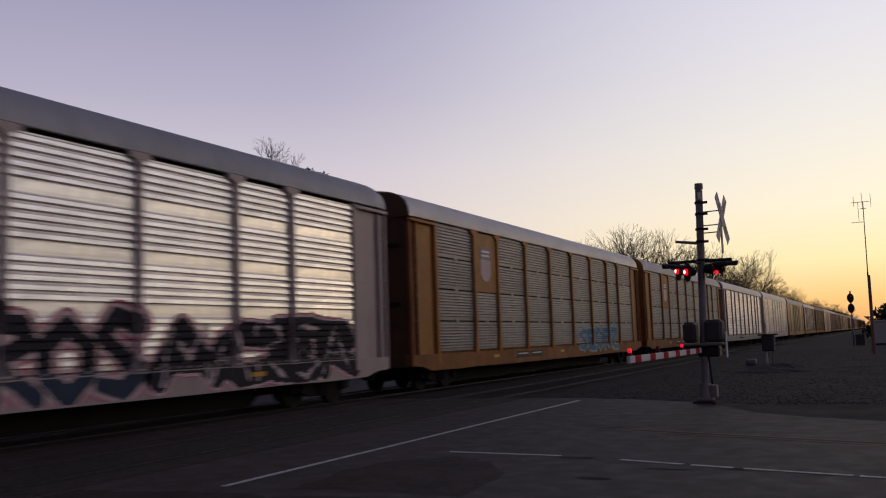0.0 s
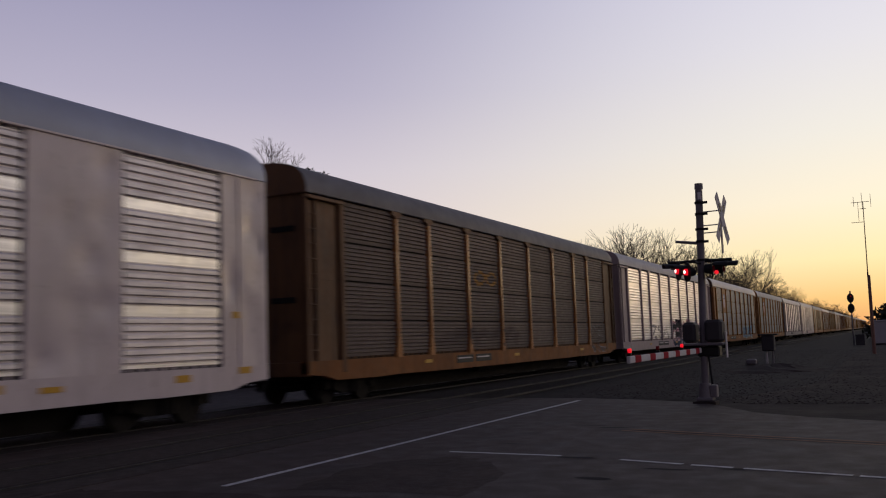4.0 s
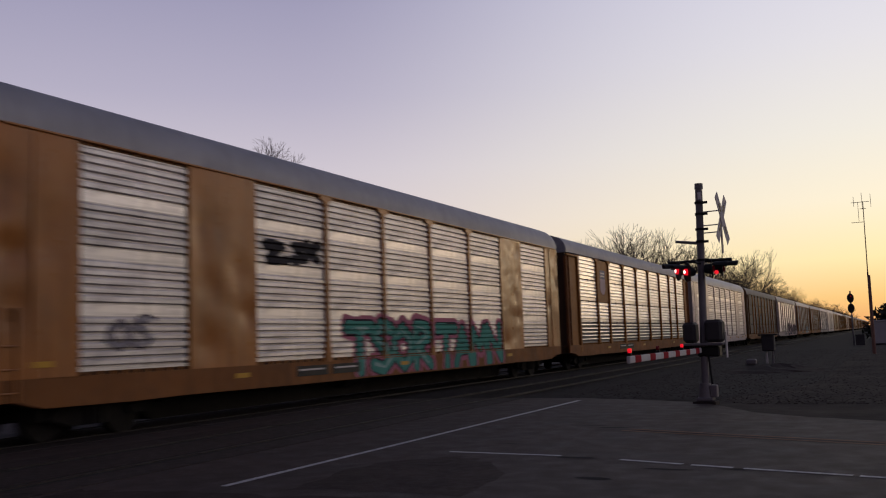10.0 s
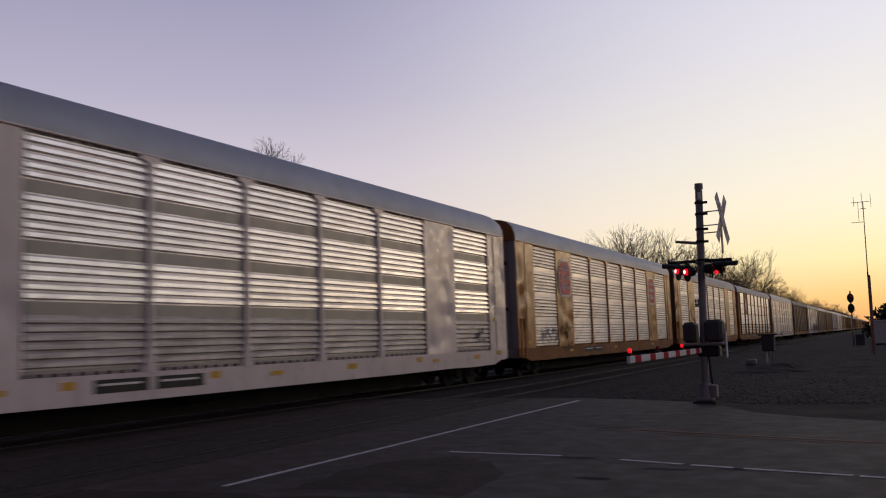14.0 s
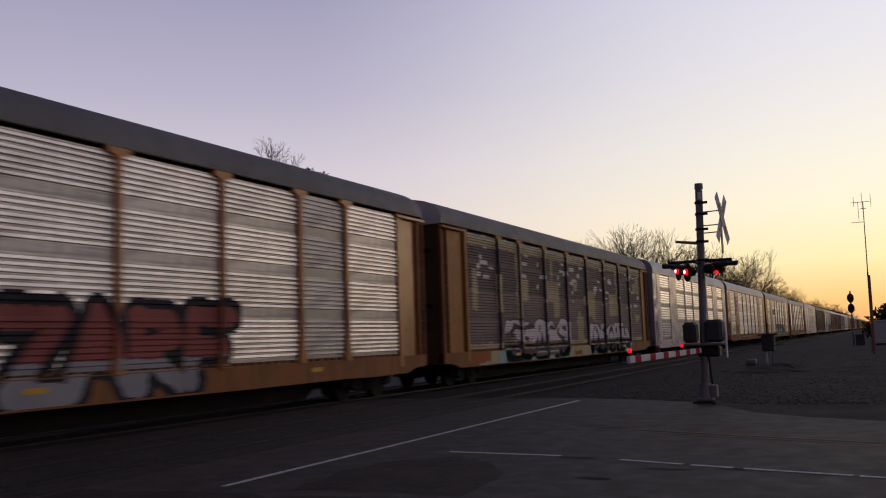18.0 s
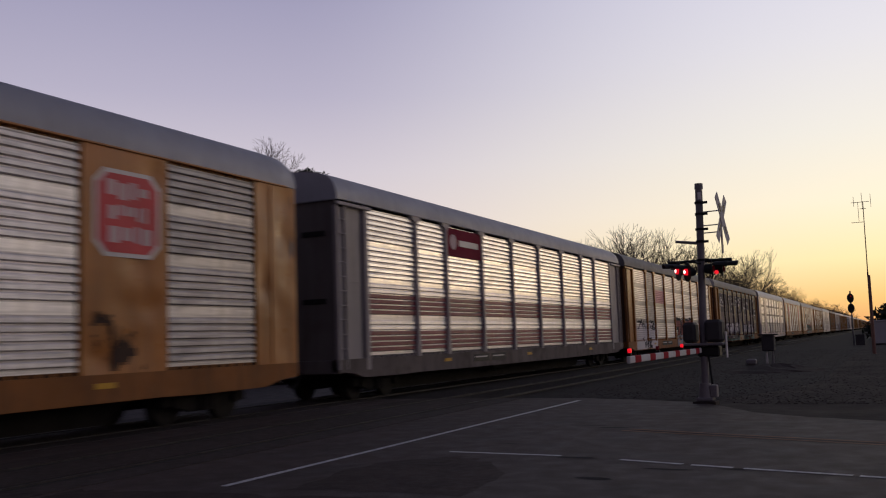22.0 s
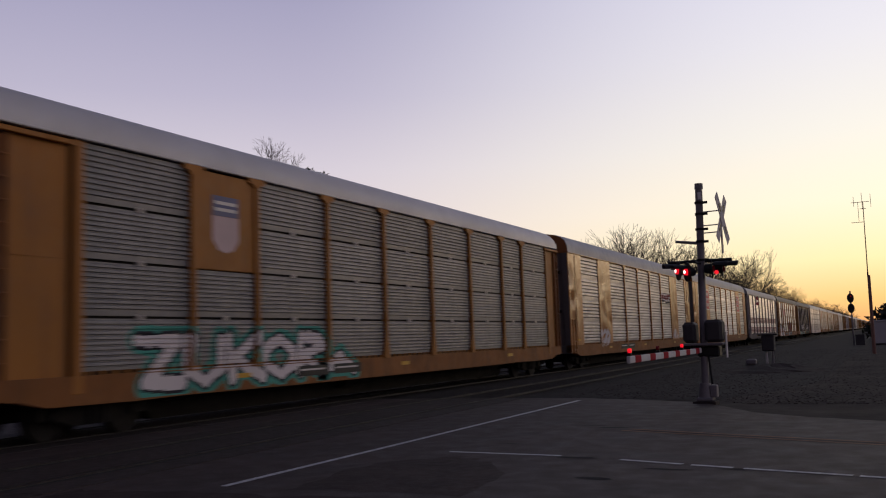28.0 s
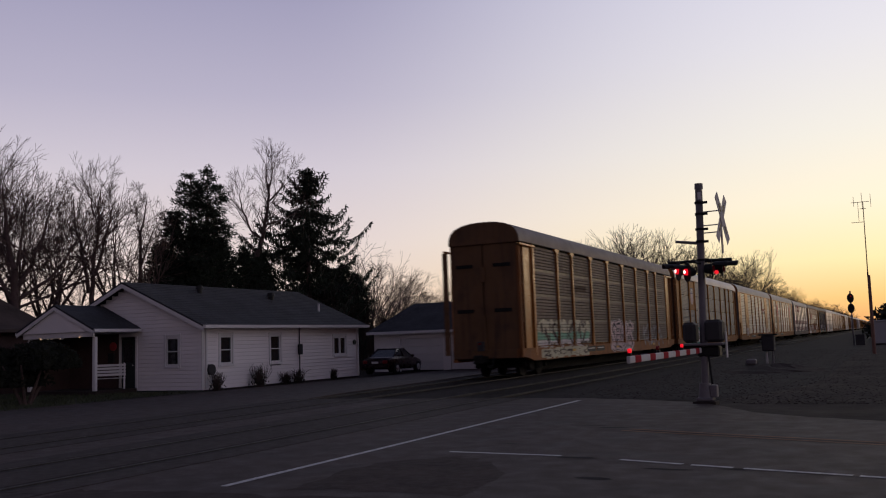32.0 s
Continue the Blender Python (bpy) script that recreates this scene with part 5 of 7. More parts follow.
def build_signal():
    s = thing("crossing_signal", "grey steel crossing signal mast with lowered striped gate", "crossing signal", (-3.54, 19.85, 0))
    part("base", Mesh().box(-0.24, 0.24, -0.24, 0.24, -0.06, 0.05, 0.02), CONCRETE, s)
    part("base_casting", Mesh().box(-0.17, 0.17, -0.17, 0.17, 0.05, 0.12, 0.02).tube((0, 0, 0.1), (0, 0, 0.42), 0.15, 0.115, 14), GALV, s, smooth=40)
    part("junction_box", Mesh().box(0.1, 0.26, -0.1, 0.1, 0.12, 0.38, 0.02), GALV, s)
    part("cable", Mesh().tube((0.16, -0.02, 0.4), (0.12, -0.06, 1.0), 0.022, 0.022, 6), RUBBER, s)
    top = 0.13
    part("mast", Mesh().tube((0, 0, 0.1), (top, 0, 4.66), 0.08, 0.078, 18), GALV, s, "grey galvanised mast", smooth=40)
    cap = part("mast_cap", Mesh().tube((top, 0, 4.60), (top + 0.003, 0, 4.72), 0.092, 0.088, 16), GALV, s, smooth=40)
    part("cap_slot", Mesh().box(top - 0.02, top + 0.05, -0.095, -0.085, 4.36, 4.52, 0.004), TRIM, s, "pale sticker")
    for z in (4.05, 3.72, 3.45, 3.05, 4.3):
        part("band_clamp", Mesh().tube((top * z / 4.66, 0, z - 0.025), (top * z / 4.66, 0, z + 0.025), 0.1, 0.1, 16).box(top * z / 4.66 + 0.09, top * z / 4.66 + 0.17, -0.025, 0.025, z - 0.025, z + 0.025), HOOD, s)
    # crossbuck, facing the street
    cb = part("crossbuck", Mesh().box(-0.02, 0.0, -0.05, 0.05, -0.75, 0.35, 0.004), GALV, s, "white crossbuck on thin brackets", at=(0.55, 0.06, 3.92), turn=-7)
    for a in (52, -52):
        d = Mesh()
        L, w = 0.61, 0.115
        ca, sa = math.cos(radians(a)), math.sin(radians(a))
        pts = [(u * L * ca - q * w * sa, u * L * sa + q * w * ca) for u, q in ((-1, -1), (1, -1), (1, 1), (-1, 1))]
        d.prism_x(pts, 0.002 if a > 0 else 0.02, 0.012 if a > 0 else 0.03)
        blade = part("crossbuck_blade", d, ARM_WHITE, cb)
        dx = 0.0315 if a < 0 else 0.0135
        for u in (-0.62, 0.32):
            b = Mesh()
            q2 = [((u + e) * L * ca - f * 0.04 * sa, (u + e) * L * sa + f * 0.04 * ca) for e, f in ((0, -1), (0.32, -1), (0.32, 1), (0, 1))]
            b.prism_x(q2, dx, dx + 0.002)
            part("lettering", b, HOOD, blade)
    for z in (0.18, -0.12, -0.28):
        part("bracket", Mesh().tube((-0.48, -0.03, z), (0.0, -0.03, z), 0.013, 0.013, 6), TRIM, cb)
    # side arm and flashing lights
    part("side_arm", Mesh().tube((0.05, 0, 3.42), (-0.42, -0.1, 3.48), 0.035, 0.028, 8), GALV, s)
    part("light_arm", Mesh().tube((-0.62, -0.05, 3.03), (0.72, 0.05, 3.03), 0.035, 0.035, 8), HOOD, s)
    part("light_arm", Mesh().tube((0.02, -0.42, 2.98), (0.14, 0.42, 2.98), 0.03, 0.03, 8), HOOD, s)
    lamp_head(s, (-0.22, -0.22, 2.80), -58, True, "black light target with a lit red lens")
    lamp_head(s, (-0.42, -0.16, 2.84), -62, True, "black light target with a lit red lens")
    lamp_head(s, (0.36, -0.12, 2.84), 100, False, "black light target turned to the street")
    lamp_head(s, (0.52, 0.25, 2.86), 96, False, "black light target turned to the street")
    part("lit_lens", Mesh().tube((0.40, -0.14, 2.76), (0.43, -0.17, 2.76), 0.04, 0.04, 12), LENS_ON, s, "lit red lens")
    # gate mechanism
    mech = part("gate_mechanism", Mesh().box(-0.36, -0.09, -0.26, 0.22, 1.28, 1.72, 0.06), BOX_GREY, s, "grey gate machine case")
    part("gate_mechanism", Mesh().box(0.10, 0.46, -0.26, 0.22, 1.28, 1.76, 0.06), BOX_GREY, s, "grey gate machine case")
    part("support_plate", Mesh().box(-0.42, 0.46, -0.24, 0.24, 1.22, 1.27, 0.01), GALV, s)
    part("counterweight", Mesh().box(-0.1, 0.36, -0.1, 0.3, 0.98, 1.2, 0.03), HOOD, s, "black counterweight")
    part("counterweight_arm", Mesh().box(0.48, 0.51, -0.06, 0.08, 0.95, 1.5, 0.01), ARM_WHITE, s, "white counterweight arm")
    arm = part("gate_arm", Mesh().box(-0.03, 0.03, -6.25, -0.3, -0.055, 0.055, 0.012), ARM_WHITE, s, "white gate arm with red stripes", at=(0.0, 0, 1.12))
    for i in range(6):
        y = -5.95 + i * 1.0
        part("red_stripe", Mesh().box(-0.033, 0.033, y, y + 0.4, -0.057, 0.057, 0.012), ARM_RED, arm)
    for y, on in ((-6.15, 1), (-4.25, 0), (-2.2, 1)):
        lamp = part("gate_lamp", Mesh().box(-0.03, 0.03, y - 0.03, y + 0.03, 0.073, 0.10, 0.008), HOOD, arm)
        part("lens", Mesh().tube((-0.025, y, 0.138), (0.025, y, 0.138), 0.035, 0.035, 12), LENS_ON if on else LENS_OFF, lamp, "small red gate lamp", smooth=40)


build_signal()


# ---- things beside the track further on ----
def build_lineside():
    s = thing("railway_signal", "black two-headed railway signal on a steel mast", "railway signal", (-2.45, 84, -0.03))
    part("mast", Mesh().tube((0, 0, 0), (0, 0, 4.6), 0.07, 0.06, 10), GALV, s)
    part("base_cabinet", Mesh().box(-0.35, 0.35, -0.3, 0.3, 0, 0.9, 0.03), BOX_GREY, s, at=(0.5, 0, 0))
    for z in (3.98, 3.12):
        oval = [(0.27 * math.cos(a), z + 0.4 * math.sin(a)) for a in [2 * math.pi * i / 20 for i in range(20)]]
        h = part("signal_head", Mesh().prism(oval, -0.16, -0.12), HOOD, s, "black oval signal head")
        for dz in (0.22, -0.22):
            part("lens", Mesh().tube((0, -0.3, z + dz), (0, -0.16, z + dz), 0.12, 0.11, 12), HOOD, h)
    part("lens", Mesh().tube((0.05, -0.31, 4.14), (0.05, -0.305, 4.14), 0.035, 0.035, 10), LENS_ON, s, "lit red signal lens")
    a = thing("antenna_tower", "thin steel antenna pole with whip aerials", "antenna", (-0.72, 58.6, -0.07))
    part("pole", Mesh().tube((0, 0, 0), (0.05, 0, 4.8), 0.045, 0.04, 8).tube((0.05, 0, 4.8), (0.1, 0, 9.0), 0.03, 0.022, 8), RAILBROWN, a)
    for z, x0, x1 in ((8.95, -0.55, 0.45), (8.55, -0.1, 0.25), (7.75, -0.6, 0.1)):
        part("aerial_arm", Mesh().tube((x0, 0, z), (x1, 0, z), 0.016, 0.016, 5), GALV, a)
    for x, z0, z1 in ((-0.5, 8.7, 9.3), (-0.05, 8.5, 9.5), (0.42, 8.6, 9.4), (-0.28, 7.8, 8.95)):
        part("aerial", Mesh().tube((x + 0.1, 0, z0), (x + 0.1, 0, z1), 0.013, 0.013, 5), GALV, a)
    p = thing("wooden_post", "short reddish wooden utility post", "utility post", (-0.62, 57, -0.07))
    part("post", Mesh().tube((0, 0, 0), (0.03, 0, 4.5), 0.075, 0.06, 8), RAILBROWN, p)
    b = thing("equipment_cabinet", "pale grey railway equipment cabinet", "cabinet", (0.05, 86, -0.07))
    part("body", Mesh().box(-1.0, 1.2, -0.7, 0.7, 0.1, 1.95, 0.03), CABINET_WHITE, b)
    part("roof", Mesh().box(-1.1, 1.3, -0.8, 0.8, 1.952, 2.08, 0.03), CABINET_WHITE, b)
    part("plinth", Mesh().box(-0.95, 1.15, -0.65, 0.65, 0.0, 0.098), CONCRETE, b)
    c = thing("relay_box", "grey relay box on two pale legs", "relay box", (-4.75, 43.0, -0.04))
    part("box", Mesh().box(-0.28, 0.25, -0.3, 0.3, 0.6, 1.3, 0.04), BOX_GREY, c)
    part("lid", Mesh().box(-0.42, 0.4, -0.34, 0.34, 1.302, 1.36, 0.02), BOX_GREY, c)
    for x in (-0.12, 0.14):
        part("leg", Mesh().tube((x, 0, 0), (x, 0, 0.61), 0.05, 0.05, 8), ARM_WHITE if x < 0 else GALV, c)
    m = thing("dirt_mound", "low dark mound of spoil and gravel", "mound", (-4.0, 37.0, -0.07))
    mm = Mesh()
    rng = random.Random(2)
    k, rings = 22, 5
    v = [(0, 0, 0.30)]
    for r in range(1, rings + 1):
        for i in range(k):
            a2 = 6.283 * i / k
            q = r / rings
            v.append((q * 1.9 * math.cos(a2) * rng.uniform(0.9, 1.1), q * 3.0 * math.sin(a2) * rng.uniform(0.9, 1.1), 0.3 * (1 - q) ** 0.8 * rng.uniform(0.7, 1.2)))
    f = [(0, 1 + i, 1 + (i + 1) % k) for i in range(k)]
    for r in range(rings - 1):
        f += [(1 + r * k + i, 1 + (r + 1) * k + i, 1 + (r + 1) * k + (i + 1) % k, 1 + r * k + (i + 1) % k) for i in range(k)]
    part("mound", mm.add(v, f), DIRT, m)
    st = thing("pale_rock", "pale rough rock lying in the ballast", "rock", (-5.55, 43.2, -0.04))
    rk = Mesh()
    rk.box(-0.24, 0.2, -0.22, 0.22, 0, 0.25, 0.1)
    part("rock", rk, GALV, st)


RAILBROWN = material("weathered_red_brown_pole", (0.24, 0.13, 0.1), 0.8, var=0.25)
CABINET_WHITE = material("pale_cabinet_paint", (0.42, 0.4, 0.42), 0.55, var=0.12)
build_lineside()


# ---- house, garage and sedan ----
def clad_wall(parent, length, height, holes, along, at, peak=None, board=0.15):
    """A wall of overlapping boards with openings cut out; holes: (a, b, z0, z1). along 'y' faces +x, along 'x' faces -y (length runs to -x). peak: (height, half span) of a gable."""
    rows = int(math.ceil(((peak[0] if peak else height)) / board))
    for r in range(rows):
        z0, z1 = r * board, min((r + 1) * board, peak[0] if peak else height)
        a0, a1 = 0.0, length
        if peak and z1 > height:
            k = (z1 - height) / (peak[0] - height)
            a0, a1 = length / 2 * k, length - length / 2 * k
        spans = [(a0, a1)]
        for ha, hb, hz0, hz1 in holes:
            if z1 > hz0 + 0.01 and z0 < hz1 - 0.01:
                nxt = []
                for p, q in spans:
                    if hb <= p or ha >= q:
                        nxt.append((p, q))
                    else:
                        if ha > p:
                            nxt.append((p, ha))
                        if hb < q:
                            nxt.append((hb, q))
                spans = nxt
        for p, q in spans:
            if q - p < 0.02:
                continue
            m = Mesh()
            if along == "y":
                m.prism([(-0.02, z0), (0.006, z0), (0.024, z0 + 0.008), (0.006, z1), (-0.02, z1)], p, q)
            else:
                m.prism_x([(-0.024, z0 + 0.008), (-0.006, z0), (0.02, z0), (0.02, z1), (-0.006, z1)], -q, -p)
            part("siding_board", m, SIDING, parent, at=at)


def window_unit(parent, along, at, w, h, split=True, leaves=1):
    """Frame, sill, panes and meeting rail; at: lower corner."""
    def bx(a0, a1, o0, o1, z0, z1, b=0.006):
        m = Mesh()
        return m.box(o0, o1, a0, a1, z0, z1, b) if along == "y" else m.box(-a1, -a0, -o1, -o0, z0, z1, b)
    fr = part("window", bx(-0.09, 0.0, -0.05, 0.05, -0.09, h + 0.12), TRIM, parent, "white-framed sash window", at=at)
    part("frame", bx(w, w + 0.09, -0.05, 0.05, -0.09, h + 0.12), TRIM, fr)
    part("frame", bx(0.0, w, -0.05, 0.045, h, h + 0.10), TRIM, fr)
    part("sill", bx(0.0, w, -0.05, 0.07, -0.09, 0.0), TRIM, fr)
    for a0, a1, z0, z1 in ((0.002, 0.07, 0.002, h - 0.002), (w - 0.07, w - 0.002, 0.002, h - 0.002), (0.071, w - 0.071, h - 0.075, h - 0.002), (0.071, w - 0.071, 0.002, 0.07)):
        part("sash", bx(a0, a1, -0.022, 0.02, z0, z1), TRIM, fr)
    lw = w / leaves
    for i in range(leaves):
        if i:
            part("mullion", bx(i * lw - 0.04, i * lw + 0.04, -0.045, 0.04, 0, h), TRIM, fr)
        if split:
            part("meeting_rail", bx(i * lw + 0.04, (i + 1) * lw - 0.04, -0.04, 0.02, h / 2 - 0.02, h / 2 + 0.02), TRIM, fr)
        pane = part("pane", bx(i * lw + 0.002, (i + 1) * lw - 0.002, -0.032, -0.026, 0.002, h - 0.002, 0), PANE, fr, "dark window glass")
        pane.visible_shadow = False
    part("curtain", bx(0.0, w, -0.16, -0.14, h * 0.5, h, 0), CURTAIN, fr)


PORCH_BROWN = material("dark_brown_panel", (0.07, 0.04, 0.036), 0.8, var=0.25)
BENCH = (-26.75, 25.55)


def build_house():
    # local x to -7.4 away from the tracks, y along them
    h = thing("house", "single-storey white clapboard house with a dark shingle roof", "house", (-23.0, 26.4, 0))
    L, D, E = 11.1, 7.4, 2.42
    holes = [(1.0, 1.72, 0.92, 2.02), (4.15, 4.87, 0.88, 2.02), (8.95, 10.0, 1.05, 1.9)]
    gholes = [(1.1, 1.75, 0.92, 2.02), (3.3, 4.05, 0.05, 2.02)]
    clad_wall(h, L, E, holes, "y", (0, 0, 0))
    clad_wall(h, D, E, gholes, "x", (0, 0, 0), peak=(4.15, D / 2))
    part("back_wall", Mesh().box(-D, -D + 0.12, 0, L, -0.06, E), SIDING, h)
    part("side_wall", Mesh().prism([(-0.02, -0.06), (-0.02, E), (-D / 2, 4.1), (-D + 0.12, E), (-D + 0.12, -0.06)][::-1], L - 0.12, L), SIDING, h)
    part("floor", Mesh().box(-D + 0.13, -0.04, 0.04, L - 0.13, -0.06, 0.02), DOOR, h)
    part("ceiling", Mesh().box(-D + 0.13, -0.04, 0.04, L - 0.13, E - 0.06, E - 0.02), DOOR, h)
    part("partition", Mesh().box(-2.6, -2.5, 0.04, L - 0.13, 0.03, E - 0.07), DOOR, h)
    part("foundation", Mesh().box(-0.05, 0.012, -0.01, L, -0.06, 0.02), CONCRETE, h)
    for a, b, z0, z1 in holes:
        window_unit(h, "y", (0, a, z0), b - a, z1 - z0, split=(b - a) < 0.9, leaves=1 if b - a < 0.9 else 2)
    window_unit(h, "x", (-gholes[0][0], 0, gholes[0][2]), 0.65, 1.1)
    for a, s in ((0.0, 1), (L, -1)):
        part("corner_board", Mesh().box(-0.02, 0.035, min(a, a + 0.1 * s) - (0.03 if s > 0 else -0.0), max(a, a + 0.1 * s) + (0.03 if s < 0 else 0), 0, E), TRIM, h)
    rise = 4.25
    for sx in (1, -1):
        c = -D / 2
        x1 = c + sx * (D / 2 + 0.38)
        roof = Mesh()
        y0, y1 = -0.35, L + 0.35
        ze = E + 0.02 - 0.02
        v = [(c, y0, rise), (c, y1, rise), (x1, y1, ze), (x1, y0, ze), (c, y0, rise - 0.07), (c, y1, rise - 0.07), (x1, y1, ze - 0.07), (x1, y0, ze - 0.07)]
        f = [(0, 1, 2, 3), (7, 6, 5, 4), (3, 2, 6, 7), (0, 3, 7, 4), (2, 1, 5, 6)]
        roof.add(v, f if sx < 0 else [q[::-1] for q in f])
        rp = part("roof", roof, SHINGLE, h, "dark grey shingle roof")
        if sx > 0:
            # courses of shingles
            n = 22
            for i in range(n):
                q0 = i / n
                x, z = c + (x1 - c) * (q0 + 1 / n), rise + (ze - rise) * (q0 + 1 / n)
                xa, za = c + (x1 - c) * q0, rise + (ze - rise) * q0
                part("shingle_course", Mesh().add([(xa, y0, za + 0.004), (xa, y1, za + 0.004), (x, y1, z + 0.016), (x, y0, z + 0.016), (x, y1, z), (x, y0, z)], [(0, 3, 2, 1), (3, 5, 4, 2)]), SHINGLE, rp)
            part("gutter", Mesh().prism([(x1, ze - 0.12), (x1 + 0.11, ze - 0.12), (x1 + 0.12, ze + 0.0), (x1, ze + 0.0)], y0, y1), TRIM, h, "white eaves gutter")
            part("soffit", Mesh().box(0.024, x1, y0 + 0.02, y1 - 0.02, ze - 0.12, ze - 0.085), TRIM, h)
        rake = Mesh()
        w0 = 0.16
        rake.prism([(c, rise - 0.07), (x1, ze - 0.07), (x1, ze - 0.07 - w0), (c, rise - 0.07 - w0)] if sx < 0 else [(c, rise - 0.07 - w0), (x1, ze - 0.07 - w0), (x1, ze - 0.07), (c, rise - 0.07)], y0, y0 + 0.04)
        part("rake_board", rake, TRIM, h, "white rake board")
    part("downpipe", Mesh().box(0.04, 0.11, L - 0.14, L - 0.07, 0.05, E - 0.1, 0.01), TRIM, h)
    part("downpipe", Mesh().box(0.04, 0.11, 0.12, 0.19, 0.05, E - 0.1, 0.01), TRIM, h)
    part("service_conduit", Mesh().tube((0.05, 6.2, 0.2), (0.05, 6.2, 2.35), 0.025, 0.025, 6), BOX_GREY, h)
    part("electric_meter", Mesh().box(0.02, 0.16, 6.08, 6.32, 1.15, 1.6, 0.03), BOX_GREY, h, "grey electric meter")
    part("wall_vent", Mesh().tube((0.0, 10.75, 1.62), (0.06, 10.75, 1.62), 0.12, 0.12, 14), HOOD, h)
    part("hose_reel", Mesh().tube((0.03, 0.35, 0.75), (0.2, 0.35, 0.75), 0.2, 0.2, 14), BOX_GREY, h)
    part("chimney_pipe", Mesh().tube((-2.9, 3.2, 3.5), (-2.9, 3.2, 4.05), 0.11, 0.11, 10).tube((-2.9, 3.2, 4.05), (-2.9, 3.2, 4.2), 0.17, 0.13, 10), HOOD, h, "black roof flue")
    part("chimney_pipe", Mesh().tube((-2.5, 7.6, 3.3), (-2.5, 7.6, 3.85), 0.13, 0.13, 10).tube((-2.5, 7.6, 3.85), (-2.5, 7.6, 4.02), 0.2, 0.15, 10), HOOD, h, "black roof flue")
    part("vent_pipe", Mesh().tube((-1.2, 9.6, 2.8), (-1.2, 9.6, 3.5), 0.045, 0.045, 8), TRIM, h, "white vent pipe")
    # porch on the gable end
    px0, px1, pd = -6.87, -3.2, 2.1
    c = (px0 + px1) / 2
    part("porch_floor", Mesh().box(px0, px1, -pd, -0.03, -0.06, 0.12, 0.02), CONCRETE, h)
    pr, pe = 3.38, 2.42
    for sx in (1, -1):
        x1 = c + sx * ((px1 - px0) / 2 + 0.2)
        v = [(c, -pd - 0.3, pr), (c, 0.0, pr), (x1, 0.0, pe), (x1, -pd - 0.3, pe)]
        v += [(x, y, z - 0.08) for x, y, z in v]
        f = [(0, 1, 2, 3), (7, 6, 5, 4), (3, 2, 6, 7), (0, 3, 7, 4)]
        part("porch_roof", Mesh().add(v, f if sx < 0 else [q[::-1] for q in f]), SHINGLE, h, "dark shingled porch roof")
        part("rake_board", Mesh().prism([(c, pr - 0.08), (x1, pe - 0.08), (x1, pe - 0.22), (c, pr - 0.22)] if sx < 0 else [(c, pr - 0.22), (x1, pe - 0.22), (x1, pe - 0.08), (c, pr - 0.08)], -pd - 0.3, -pd - 0.26), TRIM, h)
        part("porch_gutter", Mesh().box(min(x1, x1 + 0.08 * sx), max(x1, x1 + 0.08 * sx), -pd - 0.28, -0.03, pe - 0.14, pe - 0.02, 0.01), TRIM, h)
    part("porch_gable", Mesh().prism([(px0 + 0.05, pe - 0.1), (px1 - 0.05, pe - 0.1), (c, pr - 0.2)], -pd - 0.22, -pd - 0.16), SIDING, h)
    part("porch_beam", Mesh().box(px0, px1, -pd - 0.15, -pd - 0.02, pe - 0.3, pe - 0.1, 0.01), TRIM, h)
    for x in (px1 - 0.12, px0 + 0.12):
        part("porch_post", Mesh().box(x - 0.07, x + 0.07, -pd + 0.02, -pd + 0.16, 0.12, pe - 0.3, 0.015), TRIM, h, "white porch post")
    d = part("front_door", Mesh().box(-gholes[1][1] + 0.01, -gholes[1][0] - 0.01, 0.0, 0.05, 0.06, 2.0, 0.01), DOOR, h, "dark front door")
    part("door_glass", Mesh().box(-3.92, -3.45, -0.012, -0.004, 1.1, 1.85), PANE, d)
    part("door_knob", Mesh().tube((-3.4, -0.06, 1.0), (-3.4, 0.0, 1.0), 0.03, 0.03, 8), CHROME, d)
    part("door_frame", Mesh().box(-gholes[1][0], -gholes[1][0] + 0.1, -0.05, 0.02, 0.05, 2.12, 0.01), TRIM, d)
    part("door_frame", Mesh().box(-gholes[1][1] - 0.1, -gholes[1][1], -0.05, 0.02, 0.05, 2.12, 0.01), TRIM, d)
    # Ceiling added behind the beam to keep the porch interior darker.
    part("porch_ceiling", Mesh().box(px0 + 0.02, px1 - 0.02, -pd - 0.01, -0.06, pe - 0.16, pe - 0.12), TRIM, h)
    for x in (px0 + 1.0, px1 - 0.6):
        part("porch_bulb", Mesh().tube((x, -pd - 0.2, pe - 0.33), (x, -pd - 0.2, pe - 0.28), 0.025, 0.025, 8), BULB, h, "tiny warm porch bulb")
    # Dark brown panels over the siding make the porch walls darker.
    part("porch_wall", Mesh().box(px0 - 0.3, -4.16, -0.05, -0.03, 0.12, pe - 0.18), PORCH_BROWN, h, "dark brown panel under the porch roof")
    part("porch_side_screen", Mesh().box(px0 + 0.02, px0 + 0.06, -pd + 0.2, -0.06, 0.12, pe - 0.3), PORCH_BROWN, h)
    part("wreath", Mesh().tube((-4.42, -0.1, 1.75), (-4.42, -0.055, 1.75), 0.17, 0.17, 14), SIGN_RED, h, "small dull red wreath", smooth=40)
    part("mailbox", Mesh().box(-4.65, -4.35, -0.14, -0.025, 1.1, 1.5, 0.02), HOOD, h, "black wall mailbox")
    b = thing("porch_bench", "white slatted porch bench", "bench", (BENCH[0], BENCH[1], 0.12), turn=45)
    for i in range(4):
        part("back_slat", Mesh().box(-0.6, 0.55, 0.32, 0.35, 0.5 + i * 0.12, 0.59 + i * 0.12, 0.006), TRIM, b)
